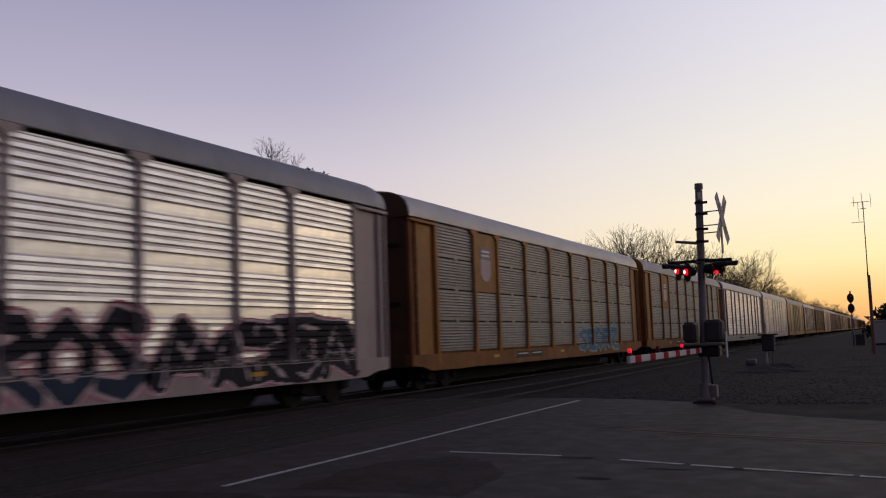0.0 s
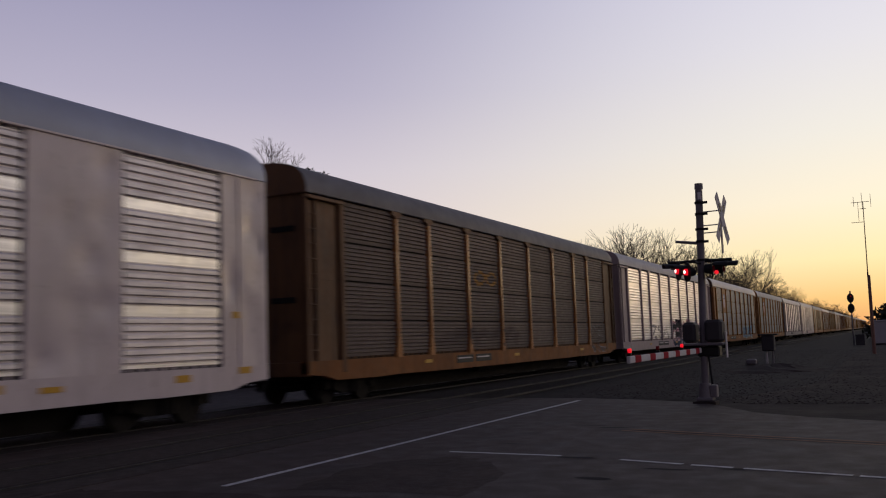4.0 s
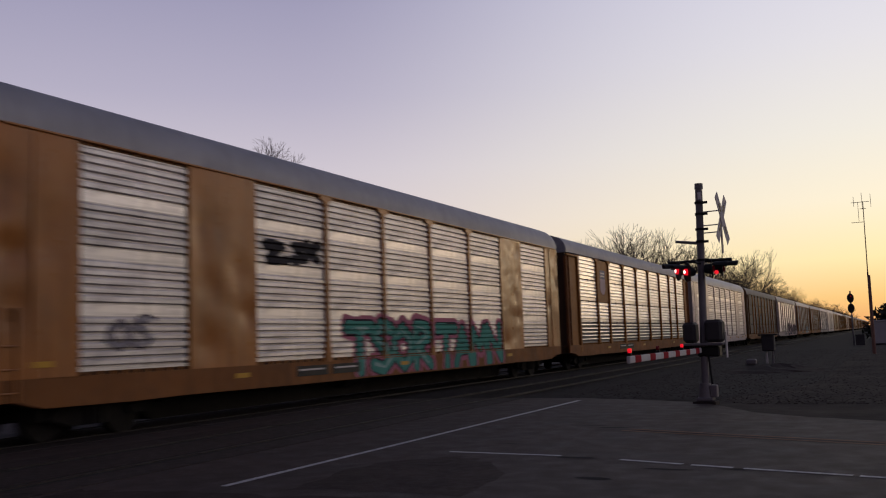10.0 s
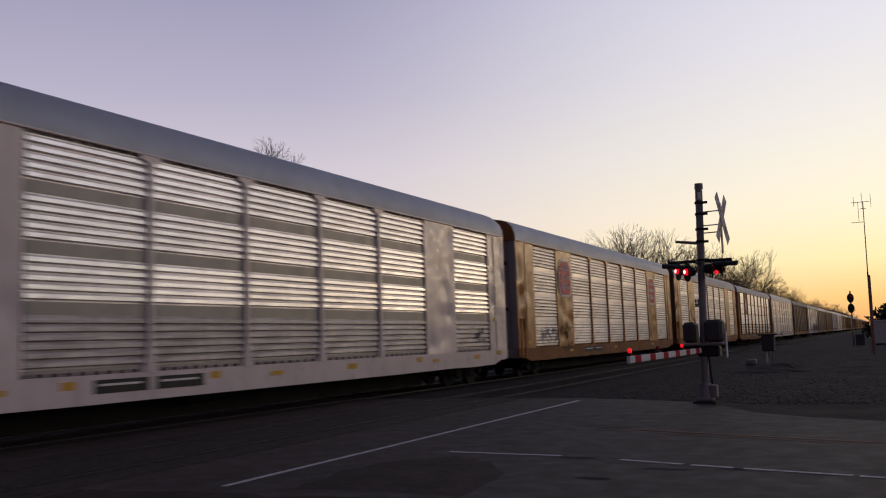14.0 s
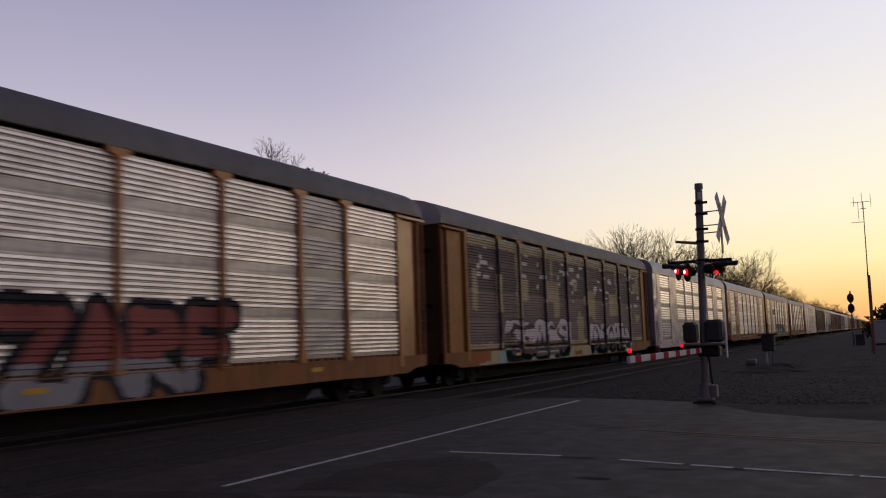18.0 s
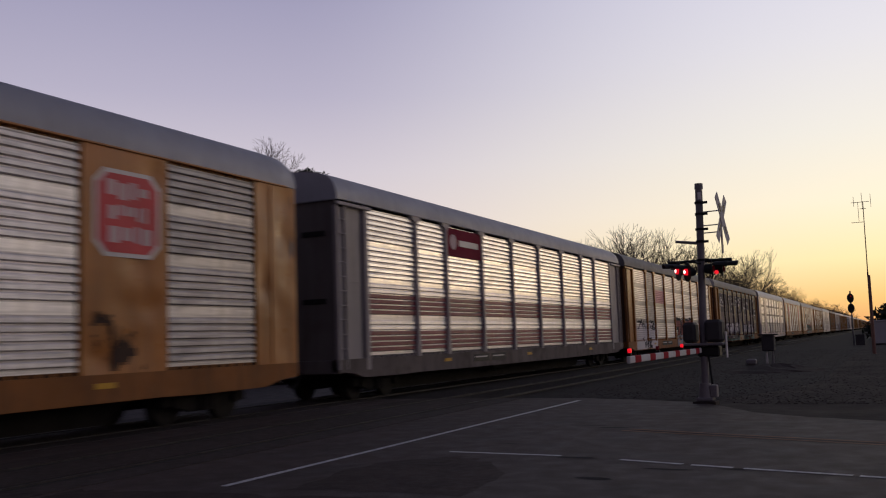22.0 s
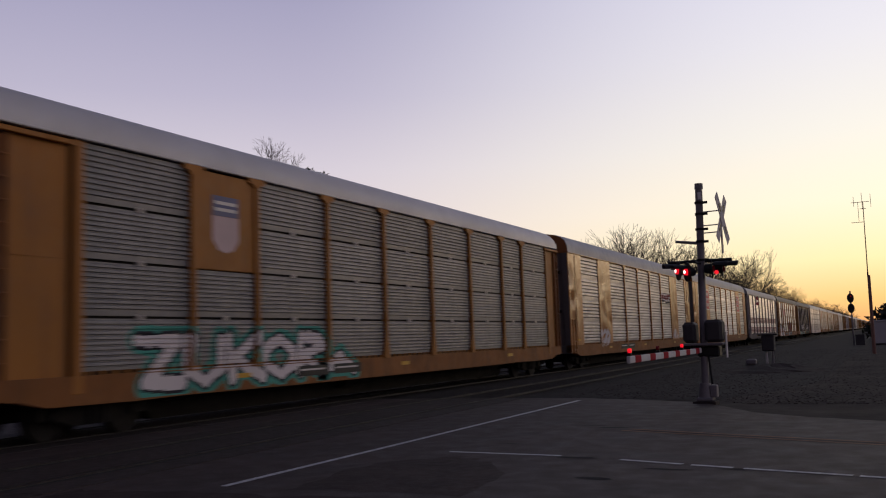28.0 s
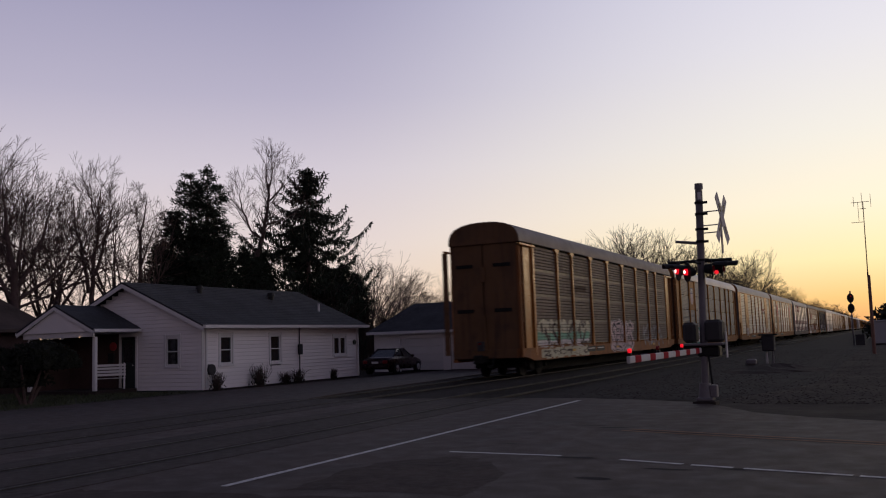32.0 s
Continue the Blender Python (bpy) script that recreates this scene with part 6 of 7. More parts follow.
    for i in range(4):
        part("seat_slat", Mesh().box(-0.6, 0.55, -0.1 + i * 0.105, -0.01 + i * 0.105, 0.40, 0.425, 0.006), TRIM, b)
    for x in (-0.57, 0.5):
        for y in (-0.1, 0.3):
            part("leg", Mesh().box(x - 0.03, x + 0.03, y - 0.03, y + 0.03, 0, 0.398 if y < 0 else 0.99, 0.006), TRIM, b)
    # garage
    g = thing("garage", "low white garage with two closed doors", "garage", (-20.0, 43.5, 0))
    gd = [(-3.95, -1.35), (-0.9, 1.1)]
    for a, q in ((-5.6, -3.95), (-1.35, -0.9), (1.1, 1.6)):
        part("front_wall", Mesh().box(a, q, 0, 0.12, -0.06, 1.92), SIDING, g)
    part("lintel", Mesh().box(-5.6, 1.6, 0.0, 0.12, 1.925, 2.15), SIDING, g)
    part("front_header", Mesh().box(-3.95, -1.35, 0, 0.12, 1.72, 1.92), SIDING, g)
    part("front_header", Mesh().box(-0.9, 1.1, 0, 0.12, 1.72, 1.92), SIDING, g)
    for a, q in gd:
        for i in range(4):
            part("door_panel", Mesh().box(a + 0.02, q - 0.02, 0.05, 0.09, 0.0 + i * 0.43, 0.42 + i * 0.43, 0.012), TRIM, g)
    part("side_wall", Mesh().box(1.48, 1.6, 0.125, 6, -0.06, 2.15), SIDING, g)
    part("side_wall", Mesh().box(-5.6, -5.48, 0.125, 6, -0.06, 2.15), SIDING, g)
    part("back_wall", Mesh().box(-5.47, 1.47, 5.88, 6, -0.06, 2.15), SIDING, g)
    v = [(-5.9, -0.35, 2.12), (1.9, -0.35, 2.12), (1.4, 3.0, 3.75), (-4.6, 3.0, 3.75), (-5.9, 6.3, 2.12), (1.9, 6.3, 2.12)]
    part("roof", Mesh().add(v, [(0, 1, 2, 3), (3, 2, 5, 4), (0, 3, 4), (1, 5, 2)]), SHINGLE, g, "dark shingle garage roof")
    part("fascia", Mesh().box(-5.9, 1.9, -0.38, -0.34, 1.98, 2.13, 0.008), TRIM, g)
    # neighbour's house behind, only its brown roof shows
    nb = thing("neighbour_house", "low house with a brown shingle roof", "house", (-39, 24, 0))
    part("wall", Mesh().box(-4, 6, -8, 3.5, -0.06, 2.6), PORCH_BROWN, nb)
    part("roof", Mesh().prism([(6.5, 2.5), (6.5, 2.62), (1.0, 4.9), (-4.5, 2.62), (-4.5, 2.5)], -8.5, 4.0), SHINGLE_BROWN, nb, "brown shingle roof")


build_house()


def build_sedan():
    s = thing("sedan_car", "dark maroon parked sedan", "car", (-22.35, 38.0, 0.0), turn=4)
    s.scale = (0.9, 0.9, 0.86)
    # outline along y: rear at 0, front at 4.7
    body = Mesh()
    sec = [(0.0, 0.72, 0.50, 0.85), (0.12, 0.80, 0.30, 0.93), (0.9, 0.88, 0.26, 0.98), (2.3, 0.90, 0.25, 0.93), (3.6, 0.88, 0.25, 0.88), (4.4, 0.80, 0.27, 0.74), (4.7, 0.66, 0.36, 0.62)]
    v = []
    for y, hw, zb, zt in sec:
        v += [(-hw * 0.92, y, zb), (-hw, y, zb + 0.15), (-hw, y, zt - 0.15), (-hw * 0.88, y, zt), (hw * 0.88, y, zt), (hw, y, zt - 0.15), (hw, y, zb + 0.15), (hw * 0.92, y, zb)]
    n = 8
    f = [(j * n + i, j * n + (i + 1) % n, j * n + n + (i + 1) % n, j * n + n + i) for j in range(len(sec) - 1) for i in range(n)]
    f = [q[::-1] for q in f] + [tuple(range(n)), tuple(range(len(v) - 1, len(v) - n - 1, -1))]
    part("body", body.add(v, f), CAR_PAINT, s, smooth=50)
    cab = Mesh()
    v = [(-0.74, 0.75, 0.93), (0.74, 0.75, 0.93), (0.78, 3.35, 0.86), (-0.78, 3.35, 0.86), (-0.56, 1.55, 1.40), (0.56, 1.55, 1.40), (0.58, 2.45, 1.42), (-0.58, 2.45, 1.42)]
    part("glasshouse", cab.add(v, [(0, 1, 5, 4), (1, 2, 6, 5), (2, 3, 7, 6), (3, 0, 4, 7)]), PANE, s, "dark car windows")
    part("roof", Mesh().box(-0.58, 0.58, 1.52, 2.48, 1.405, 1.44, 0.015), CAR_PAINT, s)
    for sx in (-1, 1):
        part("pillar", Mesh().tube((sx * 0.77, 3.3, 0.88), (sx * 0.575, 2.45, 1.43), 0.03, 0.03, 6), CAR_PAINT, s)
        part("pillar", Mesh().tube((sx * 0.745, 0.8, 0.94), (sx * 0.56, 1.55, 1.42), 0.045, 0.035, 6), CAR_PAINT, s)
        part("pillar", Mesh().tube((sx * 0.79, 2.05, 0.93), (sx * 0.575, 2.0, 1.42), 0.03, 0.03, 6), CAR_PAINT, s)
        part("tail_lamp", Mesh().box(sx * 0.60 - 0.14, sx * 0.60 + 0.14, -0.02, 0.08, 0.62, 0.8, 0.02), LENS_OFF, s, "red tail lamp")
        part("mirror", Mesh().box(sx * 0.98 - 0.09, sx * 0.98 + 0.09, 2.75, 2.85, 0.92, 1.05, 0.03), CAR_PAINT, s)
        for y in (0.95, 3.75):
            w = part("wheel", Mesh().tube((sx * 0.70, y, 0.31), (sx * 0.905, y, 0.31), 0.31, 0.31, 20), RUBBER, s, smooth=40)
            part("rim", Mesh().tube((sx * 0.9055, y, 0.31), (sx * 0.915, y, 0.31), 0.2, 0.19, 16), CHROME, w, "bright alloy rim")
    part("number_plate", Mesh().box(-0.2, 0.2, -0.012, 0.002, 0.62, 0.74, 0.004), TRIM, s, "plain white plate")
    part("bumper", Mesh().box(-0.78, 0.78, -0.06, 0.1, 0.36, 0.56, 0.04), CAR_PAINT, s)


build_sedan()


# ---- trees ----
def fork(segs, rng, p, d, length, r, lev, last, spread=0.5, up=0.06):
    """A limb that bends, throws a side twig and forks again and again."""
    q = p
    mid = p
    for i in range(2):
        d = (d + Vector((rng.gauss(0, 0.1), rng.gauss(0, 0.1), rng.gauss(up, 0.07)))).normalized()
        e = q + d * length / 2
        segs.append((q, e, r * (1 - 0.18 * i), r * (0.82 - 0.16 * i), lev))
        if i == 0:
            mid = e
        q = e
    if lev >= last:
        return

    def turned(angle):
        ax = d.orthogonal().normalized()
        ax.rotate(Matrix.Rotation(rng.random() * 6.283, 3, d))
        return (d * math.cos(angle) + ax * math.sin(angle)).normalized()
    kids = 2 if rng.random() < 0.7 else 3
    for k in range(kids):
        ang = spread * (rng.uniform(0.15, 0.7) if k == 0 else rng.uniform(0.7, 1.35))
        fork(segs, rng, q, turned(ang), length * rng.uniform(0.68, 0.92), r * (0.64 if k == 0 else 0.48), lev + 1, last, spread, up)
    if lev >= 1:
        fork(segs, rng, mid, turned(spread * rng.uniform(1.0, 1.7)), length * rng.uniform(0.4, 0.65), r * 0.35, min(last, lev + 2), last, spread, up)


def branches(seed, height, r0, levels=6, spread=0.5, first=0.3, up=0.06, limbs=4):
    """Segments (p, q, rp, rq, level) of a bare tree: a short trunk and limbs that fork into a rounded crown."""
    rng = random.Random(seed)
    segs = []
    top = Vector((rng.gauss(0, 0.02), rng.gauss(0, 0.02), first)) * height
    p = Vector((0, 0, 0))
    for i in range(4):
        q = top * ((i + 1) / 4) + Vector((rng.gauss(0, 0.06), rng.gauss(0, 0.06), 0))
        segs.append((p, q, r0 * (1 - 0.1 * i), r0 * (0.9 - 0.1 * i), 0))
        p = q
    for k in range(limbs):
        a = 6.283 * k / limbs + rng.gauss(0, 0.4)
        lean = rng.uniform(0.12, 0.3) if k == 0 else rng.uniform(0.35, 0.85)
        base = p.lerp(segs[-1][0], rng.random() if k else 0.0)
        fork(segs, rng, base, Vector((math.cos(a) * math.sin(lean), math.sin(a) * math.sin(lean), math.cos(lean))), height * (0.23 if k == 0 else rng.uniform(0.16, 0.22)), r0 * (0.55 if k == 0 else 0.42), 1, levels, spread, up)
    k = height / max(s[1].z for s in segs)
    return [(p * k - Vector((0, 0, 0.1)), q * k - Vector((0, 0, 0.1)), r, s, lev) for p, q, r, s, lev in segs]


def tubes(segs, sides, thin=0.0):
    m = Mesh()
    for p, q, r, s, lev in segs:
        m.tube(p, q, max(r, thin), max(s, thin * 0.7), sides(lev), caps=False)
    return m


def bare_tree_meshes(seed, height, r0, mat, levels=5, thin=0.007, **kw):
    segs = branches(seed, height, r0, levels, **kw)
    trunk = tubes([s for s in segs if s[4] == 0], lambda l: 8)
    crown = tubes([s for s in segs if s[4] > 0], lambda l: 5 if l == 1 else 3, thin)
    return trunk.data("trunk", mat, 60), crown.data("crown", mat)


def place_tree(meshes, label, at, turn, scale=1.0, group="", name="bare_tree"):
    t = thing(name, label, "tree", at, turn, group=group)
    t.scale = (scale, scale, scale)
    part("trunk", meshes[0], None, t)
    part("crown", meshes[1], None, t)
    return t


def stemmed_tree(seed, stems, thin, twigs=0.6, levels=4, clear=5.2, dense=3):
    """A bare tree along chosen stems: each a row of (x, z, radius) in the tree's own upright plane; the first is the trunk."""
    rng = random.Random(seed)
    segs = []

    for s, stem in enumerate(stems):
        depth = rng.uniform(-0.7, 0.7) if s else 0.0
        pts = [(Vector((x, depth * k / len(stem), z)), r) for k, (x, z, r) in enumerate(stem)]
        fine = []
        for (p, r), (q, s2) in zip(pts, pts[1:]):
            for i in range(3):
                a, b = p.lerp(q, i / 3), p.lerp(q, (i + 1) / 3)
                if fine:
                    a = fine[-1][1]
                b = b + Vector((rng.gauss(0, 0.05), rng.gauss(0, 0.05), 0))
                fine.append((a, b, r + (s2 - r) * i / 3, r + (s2 - r) * (i + 1) / 3, 0))
        segs.extend(fine)
        total = len(fine)
        for i, (a, b, r, r2, _) in enumerate(fine):
            if a.z < clear and s == 0:
                continue
            for _ in range(1 if i < total * 0.4 else dense):
                d = (b - a).normalized()
                ax = d.orthogonal().normalized()
                ax.rotate(Matrix.Rotation(rng.random() * 6.283, 3, d))
                fork(segs, rng, a.lerp(b, rng.random()), (d * rng.uniform(0.6, 1.0) + ax * rng.uniform(0.5, 0.9) + Vector((0, 0, 0.1))).normalized(), twigs * rng.uniform(0.7, 1.3), max(0.01, r2 * 0.4), 1, levels + 1, 0.5, 0.03)
    trunk = tubes([s for s in segs if s[4] == 0], lambda l: 8)
    crown = tubes([s for s in segs if s[4] > 0], lambda l: 4 if l == 1 else 3, thin)
    return trunk.data("trunk", BARK, 60), crown.data("crown", BARK)


def spruce_meshes(seed, height, reach, slope, gap=0.5, arms=7, sag=0.32, hang=0.5):
    """A spruce: arching boughs with drooping sprays of needles under them; slope: reach gained for each metre below the top."""
    rng = random.Random(seed)
    trunk = Mesh().tube((0, 0, -0.1), (0, 0, height), 0.26, 0.02, 8, caps=False)
    vs, fs = [], []

    def leaf(p, d, L, w):
        sd = Vector((rng.gauss(0, 1), rng.gauss(0, 1), rng.gauss(0, 0.6))).cross(d)
        if sd.length < 0.01:
            return
        sd = sd.normalized() * w
        o = len(vs)
        m = p + d * L * 0.45
        vs.extend([tuple(p - sd * 0.5), tuple(p + sd * 0.5), tuple(m + sd), tuple(p + d * L), tuple(m - sd)])
        fs.append((o, o + 1, o + 2, o + 3, o + 4))
    z = height - 0.15
    while z > 1.0:
        below = height - z
        R = min(reach, 0.22 + slope * below)
        for _ in range(arms if below > 0.8 else 4):
            a = rng.random() * 6.283
            L = R * rng.choice((rng.uniform(0.45, 0.8), rng.uniform(0.75, 1.0), rng.uniform(0.95, 1.18)))
            d = Vector((math.cos(a), math.sin(a), 0))
            z0 = z + rng.uniform(-0.2, 0.2)
            rise = 0.5 if below < 1.6 else 0.0
            pts = []
            n = max(5, int(L / 0.13))
            for i in range(n + 1):
                t = i / n
                pts.append(Vector((0, 0, z0)) + d * (L * t) + Vector((0, 0, L * (rise * t - sag * math.sin(t * 2.2) + 0.30 * t ** 3))))
            for p, q in zip(pts[:-1:2], pts[2::2]):
                trunk.tube(p, q, 0.03, 0.02, 3, caps=False)
            for i, p in enumerate(pts):
                t = i / n
                if t < 0.12 and below > 2:
                    continue
                side = Vector((-d.y, d.x, 0))
                for s in (-1, 1):
                    out = (0.12 + 0.42 * min(1, R / 2.2) * math.sin(math.pi * min(1, t * 0.85 + 0.1))) * rng.uniform(0.6, 1.2)
                    k = max(1, int(out / 0.16))
                    for j in range(k + 1):
                        b = p + side * s * out * j / (k + 1) + d * 0.25 * out * j / (k + 1) - Vector((0, 0, 0.10 * out * j))
                        leaf(b, (side * s * rng.uniform(0.3, 1.0) + d * rng.uniform(0.2, 0.9) + Vector((0, 0, rng.uniform(-0.9, 0.3)))).normalized(), rng.uniform(0.16, 0.32), 0.035)
                        if rng.random() < hang:
                            leaf(b, (Vector((rng.gauss(0, 0.25), rng.gauss(0, 0.25), -1))).normalized(), rng.uniform(0.2, 0.55) * min(1.0, 0.4 + R / 3), 0.04)
                        if rng.random() < 0.35:
                            leaf(b, (d * 0.6 + Vector((rng.gauss(0, 0.4), rng.gauss(0, 0.4), 0.8))).normalized(), rng.uniform(0.1, 0.24), 0.03)
        z -= gap * rng.uniform(0.75, 1.25) * (0.55 if below < 1.5 else 1.0)
    return trunk.data("trunk", BARK), Mesh().add(vs, fs).data("crown", NEEDLE)


def pine_meshes(seed, tops):
    """A dense many-topped evergreen; tops: (x, height, reach) of each leader, clothed in upward tufts of needles."""
    rng = random.Random(seed)
    trunk = Mesh()
    vs, fs = [], []
    for tx, height, reach in tops:
        trunk.tube((tx * 0.3, 0, -0.1), (tx, 0, height * 0.6), 0.22, 0.12, 8, caps=False).tube((tx, 0, height * 0.6), (tx, 0, height), 0.12, 0.02, 6, caps=False)
        for _ in range(int(260 * reach)):
            q = rng.random() ** 0.9
            z = height * (1 - 0.86 * q)
            below = height - z
            R = min(reach, 0.12 + 0.62 * below ** 0.8) * (1.0 - 0.25 * max(0, q - 0.7) / 0.3)
            R *= 0.86 + 0.14 * math.sin(z * 3.1 + tx)
            a = rng.random() * 6.283
            r = R * rng.uniform(0.55, 1.12) ** 0.8
            c = Vector((tx * min(1, z / (height * 0.6)) + math.cos(a) * r, math.sin(a) * r, z + rng.gauss(0, 0.1)))
            out = Vector((math.cos(a), math.sin(a), 0))
            size = rng.uniform(0.22, 0.48) * min(1.0, 0.5 + below / 3)
            trunk.tube(c - out * min(r, 0.7) - Vector((0, 0, 0.25)), c, 0.02, 0.01, 3, caps=False)
            for _ in range(34):
                d = (Vector((rng.gauss(0, 0.75), rng.gauss(0, 0.75), rng.gauss(0.35, 0.6))) + out * 0.35).normalized()
                p = c + Vector((rng.gauss(0, 0.55), rng.gauss(0, 0.55), rng.gauss(0, 0.28))) * size
                sd = d.orthogonal().normalized()
                sd.rotate(Matrix.Rotation(rng.random() * 3.14, 3, d))
                L, w = size * rng.uniform(0.4, 0.8), 0.035
                o = len(vs)
                vs.extend([tuple(p - sd * w), tuple(p + sd * w), tuple(p + d * L)])
                fs.append((o, o + 1, o + 2))
    return trunk.data("trunk", BARK), Mesh().add(vs, fs).data("crown", NEEDLE)


def shrub_mesh(seed, w, h, mat, n=900, size=0.12):
    rng = random.Random(seed)
    vs, fs = [], []
    for _ in range(n):
        a, b = rng.random() * 6.283, rng.random()
        r = rng.random() ** 0.4
        lump = 0.8 + 0.2 * math.sin(3 * a + seed) + 0.12 * math.sin(7 * a)
        p = Vector((math.cos(a) * math.sqrt(1 - (b * 1.0) ** 2) * w * r * lump, math.sin(a) * math.sqrt(1 - b * b) * w * r * lump, h * (0.06 + 0.94 * b * r)))
        d = Vector((rng.gauss(0, 1), rng.gauss(0, 1), rng.gauss(0.3, 1))).normalized()
        s = d.orthogonal().normalized()
        L = size * rng.uniform(0.6, 1.4)
        o = len(vs)
        vs += [tuple(p - s * L * 0.35), tuple(p + d * L), tuple(p + s * L * 0.35), tuple(p - d * L * 0.6)]
        fs.append((o, o + 1, o + 2, o + 3))
    return Mesh().add(vs, fs).data("foliage", mat)


def twig_mesh(seed, w, h, n=60):
    rng = random.Random(seed)
    m = Mesh()
    for _ in range(n):
        p = Vector((rng.gauss(0, w * 0.15), rng.gauss(0, w * 0.15), 0))
        q = p + Vector((rng.gauss(0, w * 0.35), rng.gauss(0, w * 0.35), h * rng.uniform(0.45, 0.8)))
        e = q + Vector((rng.gauss(0, w * 0.25), rng.gauss(0, w * 0.25), h * rng.uniform(0.1, 0.35)))
        m.tube(p, q, 0.012, 0.008, 3, caps=False).tube(q, e, 0.008, 0.004, 3, caps=False)
    return m.data("twigs", TWIG)


SHRUB = (-24.2, 19.7)


def build_trees():
    kinds = [bare_tree_meshes(1, 10, 0.2, BARK, 6, 0.01, first=0.26, spread=0.58, up=0.03, limbs=5), bare_tree_meshes(2, 10, 0.18, BARK_PALE, 6, 0.01, first=0.3, spread=0.52, up=0.03),
             bare_tree_meshes(3, 10, 0.22, BARK, 6, 0.01, first=0.24, spread=0.62, up=0.02, limbs=5), bare_tree_meshes(4, 10, 0.16, BARK_PALE, 6, 0.01, first=0.36, spread=0.45, up=0.04)]
    # behind the house: (kind, x, y, height, turn)
    for i, (k, x, y, hgt) in enumerate(((0, -42.0, 30.0, 11.4), (0, -39.0, 30.8, 11.2), (1, -38.0, 33.6, 10.0), (1, -39.5, 28.5, 11.6), (2, -37.0, 31.0, 10.0), (0, -36.8, 34.6, 10.6), (3, -34.5, 35.5, 9.8),
                                       (2, -32.3, 50.6, 9.0), (0, -31.4, 53.5, 8.0), (1, -34.3, 61.0, 8.0), (2, -33.0, 57.0, 7.6), (3, -42.0, 36.0, 12.0),
                                       (0, -44.0, 33.0, 11.0), (2, -50.9, 97.5, 8.8), (0, -47, 88, 8.5), (1, -43, 84, 8.0), (2, -32.6, 67.6, 7.2), (0, -31, 72, 8.0))):
        place_tree(kinds[k], "leafless tree with a fine twiggy crown against the sky", (x, y, -0.07), i * 67, hgt / 10, "bare trees behind the house")
    line = [bare_tree_meshes(21, 10, 0.24, BARK_DARK, 6, 0.012, first=0.26, spread=0.6, up=0.03, limbs=5), bare_tree_meshes(22, 10, 0.22, BARK_DARK, 6, 0.012, first=0.3, spread=0.52, up=0.03, limbs=5),
            bare_tree_meshes(24, 10, 0.2, BARK_DARK, 6, 0.012, first=0.24, spread=0.56, up=0.03, limbs=5)]
    # along the far side of the line
    rng = random.Random(8)
    for i, (x, y, hgt) in enumerate(((-24, 79, 11.4), (-23.5, 84, 12.2), (-24, 92.8, 14.6), (-25, 98, 13.2), (-24, 105.5, 14.6), (-23, 112, 13.6), (-24, 119, 17.0), (-26, 126, 15.5), (-24, 132, 15.0), (-24, 139, 16.6),
                                     (-24, 150, 15.2), (-23, 164, 17.6), (-24, 178, 15), (-24, 199, 20.4), (-25, 215, 15.0), (-24, 232, 14.2), (-24, 246, 15.2), (-24, 262, 14), (-24, 280, 14.6), (-24, 304, 15.2), (-24, 330, 13.6), (-24, 378, 13.8), (-25, 430, 15), (-24, 500, 15), (-24, 566, 17))):
        place_tree(line[i % 3], "tall leafless tree beside the railway line", (x, y, -0.07), i * 83, hgt / 10.7, "bare trees along the line")
    for i in range(16):
        y = 82 + i * 8.5 + rng.uniform(-2, 2)
        place_tree(line[(i + 1) % 3], "tall leafless tree beside the railway line", (-28 + rng.uniform(-1.5, 1.5), y, -0.07), i * 59, rng.uniform(1.05, 1.3) * (0.9 + y / 700), "bare trees along the line")
    pine = pine_meshes(5, ((1.15, 11.7, 1.15), (0.25, 11.35, 1.5), (-0.75, 9.0, 1.2), (1.5, 9.2, 1.15), (0.4, 8.4, 2.0), (-1.25, 7.5, 1.2)))
    place_tree(pine, "dense dark evergreen tree behind the house", (-34.5, 38.4, -0.07), 41.9, 1.0, name="evergreen_tree")
    spruce = spruce_meshes(6, 12.55, 3.9, 0.92)
    place_tree(spruce, "dark spruce with layered drooping boughs", (-31.85, 46.35, -0.07), 35, 1.0, name="spruce_tree")
    low = pine_meshes(17, ((0.0, 7.9, 1.7), (-1.2, 7.2, 1.4), (1.4, 7.5, 1.5)))
    for x, y, k, turn in ((-34.6, 41.2, 1.0, 40), (-33.9, 43.9, 0.95, 130), (-31.4, 49.6, 0.86, 250)):
        place_tree(low, "low dark evergreen filling the gap behind the house", (x, y, -0.07), turn, k, name="evergreen_tree")
    far = spruce_meshes(7, 6.3, 1.9, 0.6, 0.4, 6)
    place_tree(far, "small dark evergreen beside the garage", (-26.5, 60.0, -0.07), 0, 1.0, name="evergreen_tree")
    # three trees with plain stems against the sky
    tall = stemmed_tree(3, [[(-0.9, -0.1, 0.2), (-0.85, 6.0, 0.17), (-0.5, 7.3, 0.15), (0.05, 8.7, 0.12), (0.25, 10.4, 0.09), (0.35, 11.4, 0.06), (0.75, 12.9, 0.015)],
                            [(-0.1, 8.3, 0.08), (-0.9, 8.9, 0.06), (-1.2, 10.2, 0.05), (-1.45, 11.6, 0.012)], [(0.1, 9.2, 0.06), (1.2, 9.6, 0.04), (2.1, 10.0, 0.012)],
                            [(0.2, 10.6, 0.06), (0.9, 11.3, 0.05), (1.75, 12.1, 0.012)], [(0.3, 11.2, 0.05), (0.2, 12.2, 0.03), (0.25, 12.9, 0.01)], [(-1.1, 9.4, 0.04), (-1.9, 10.6, 0.012)]], 0.008, 0.6, 3)
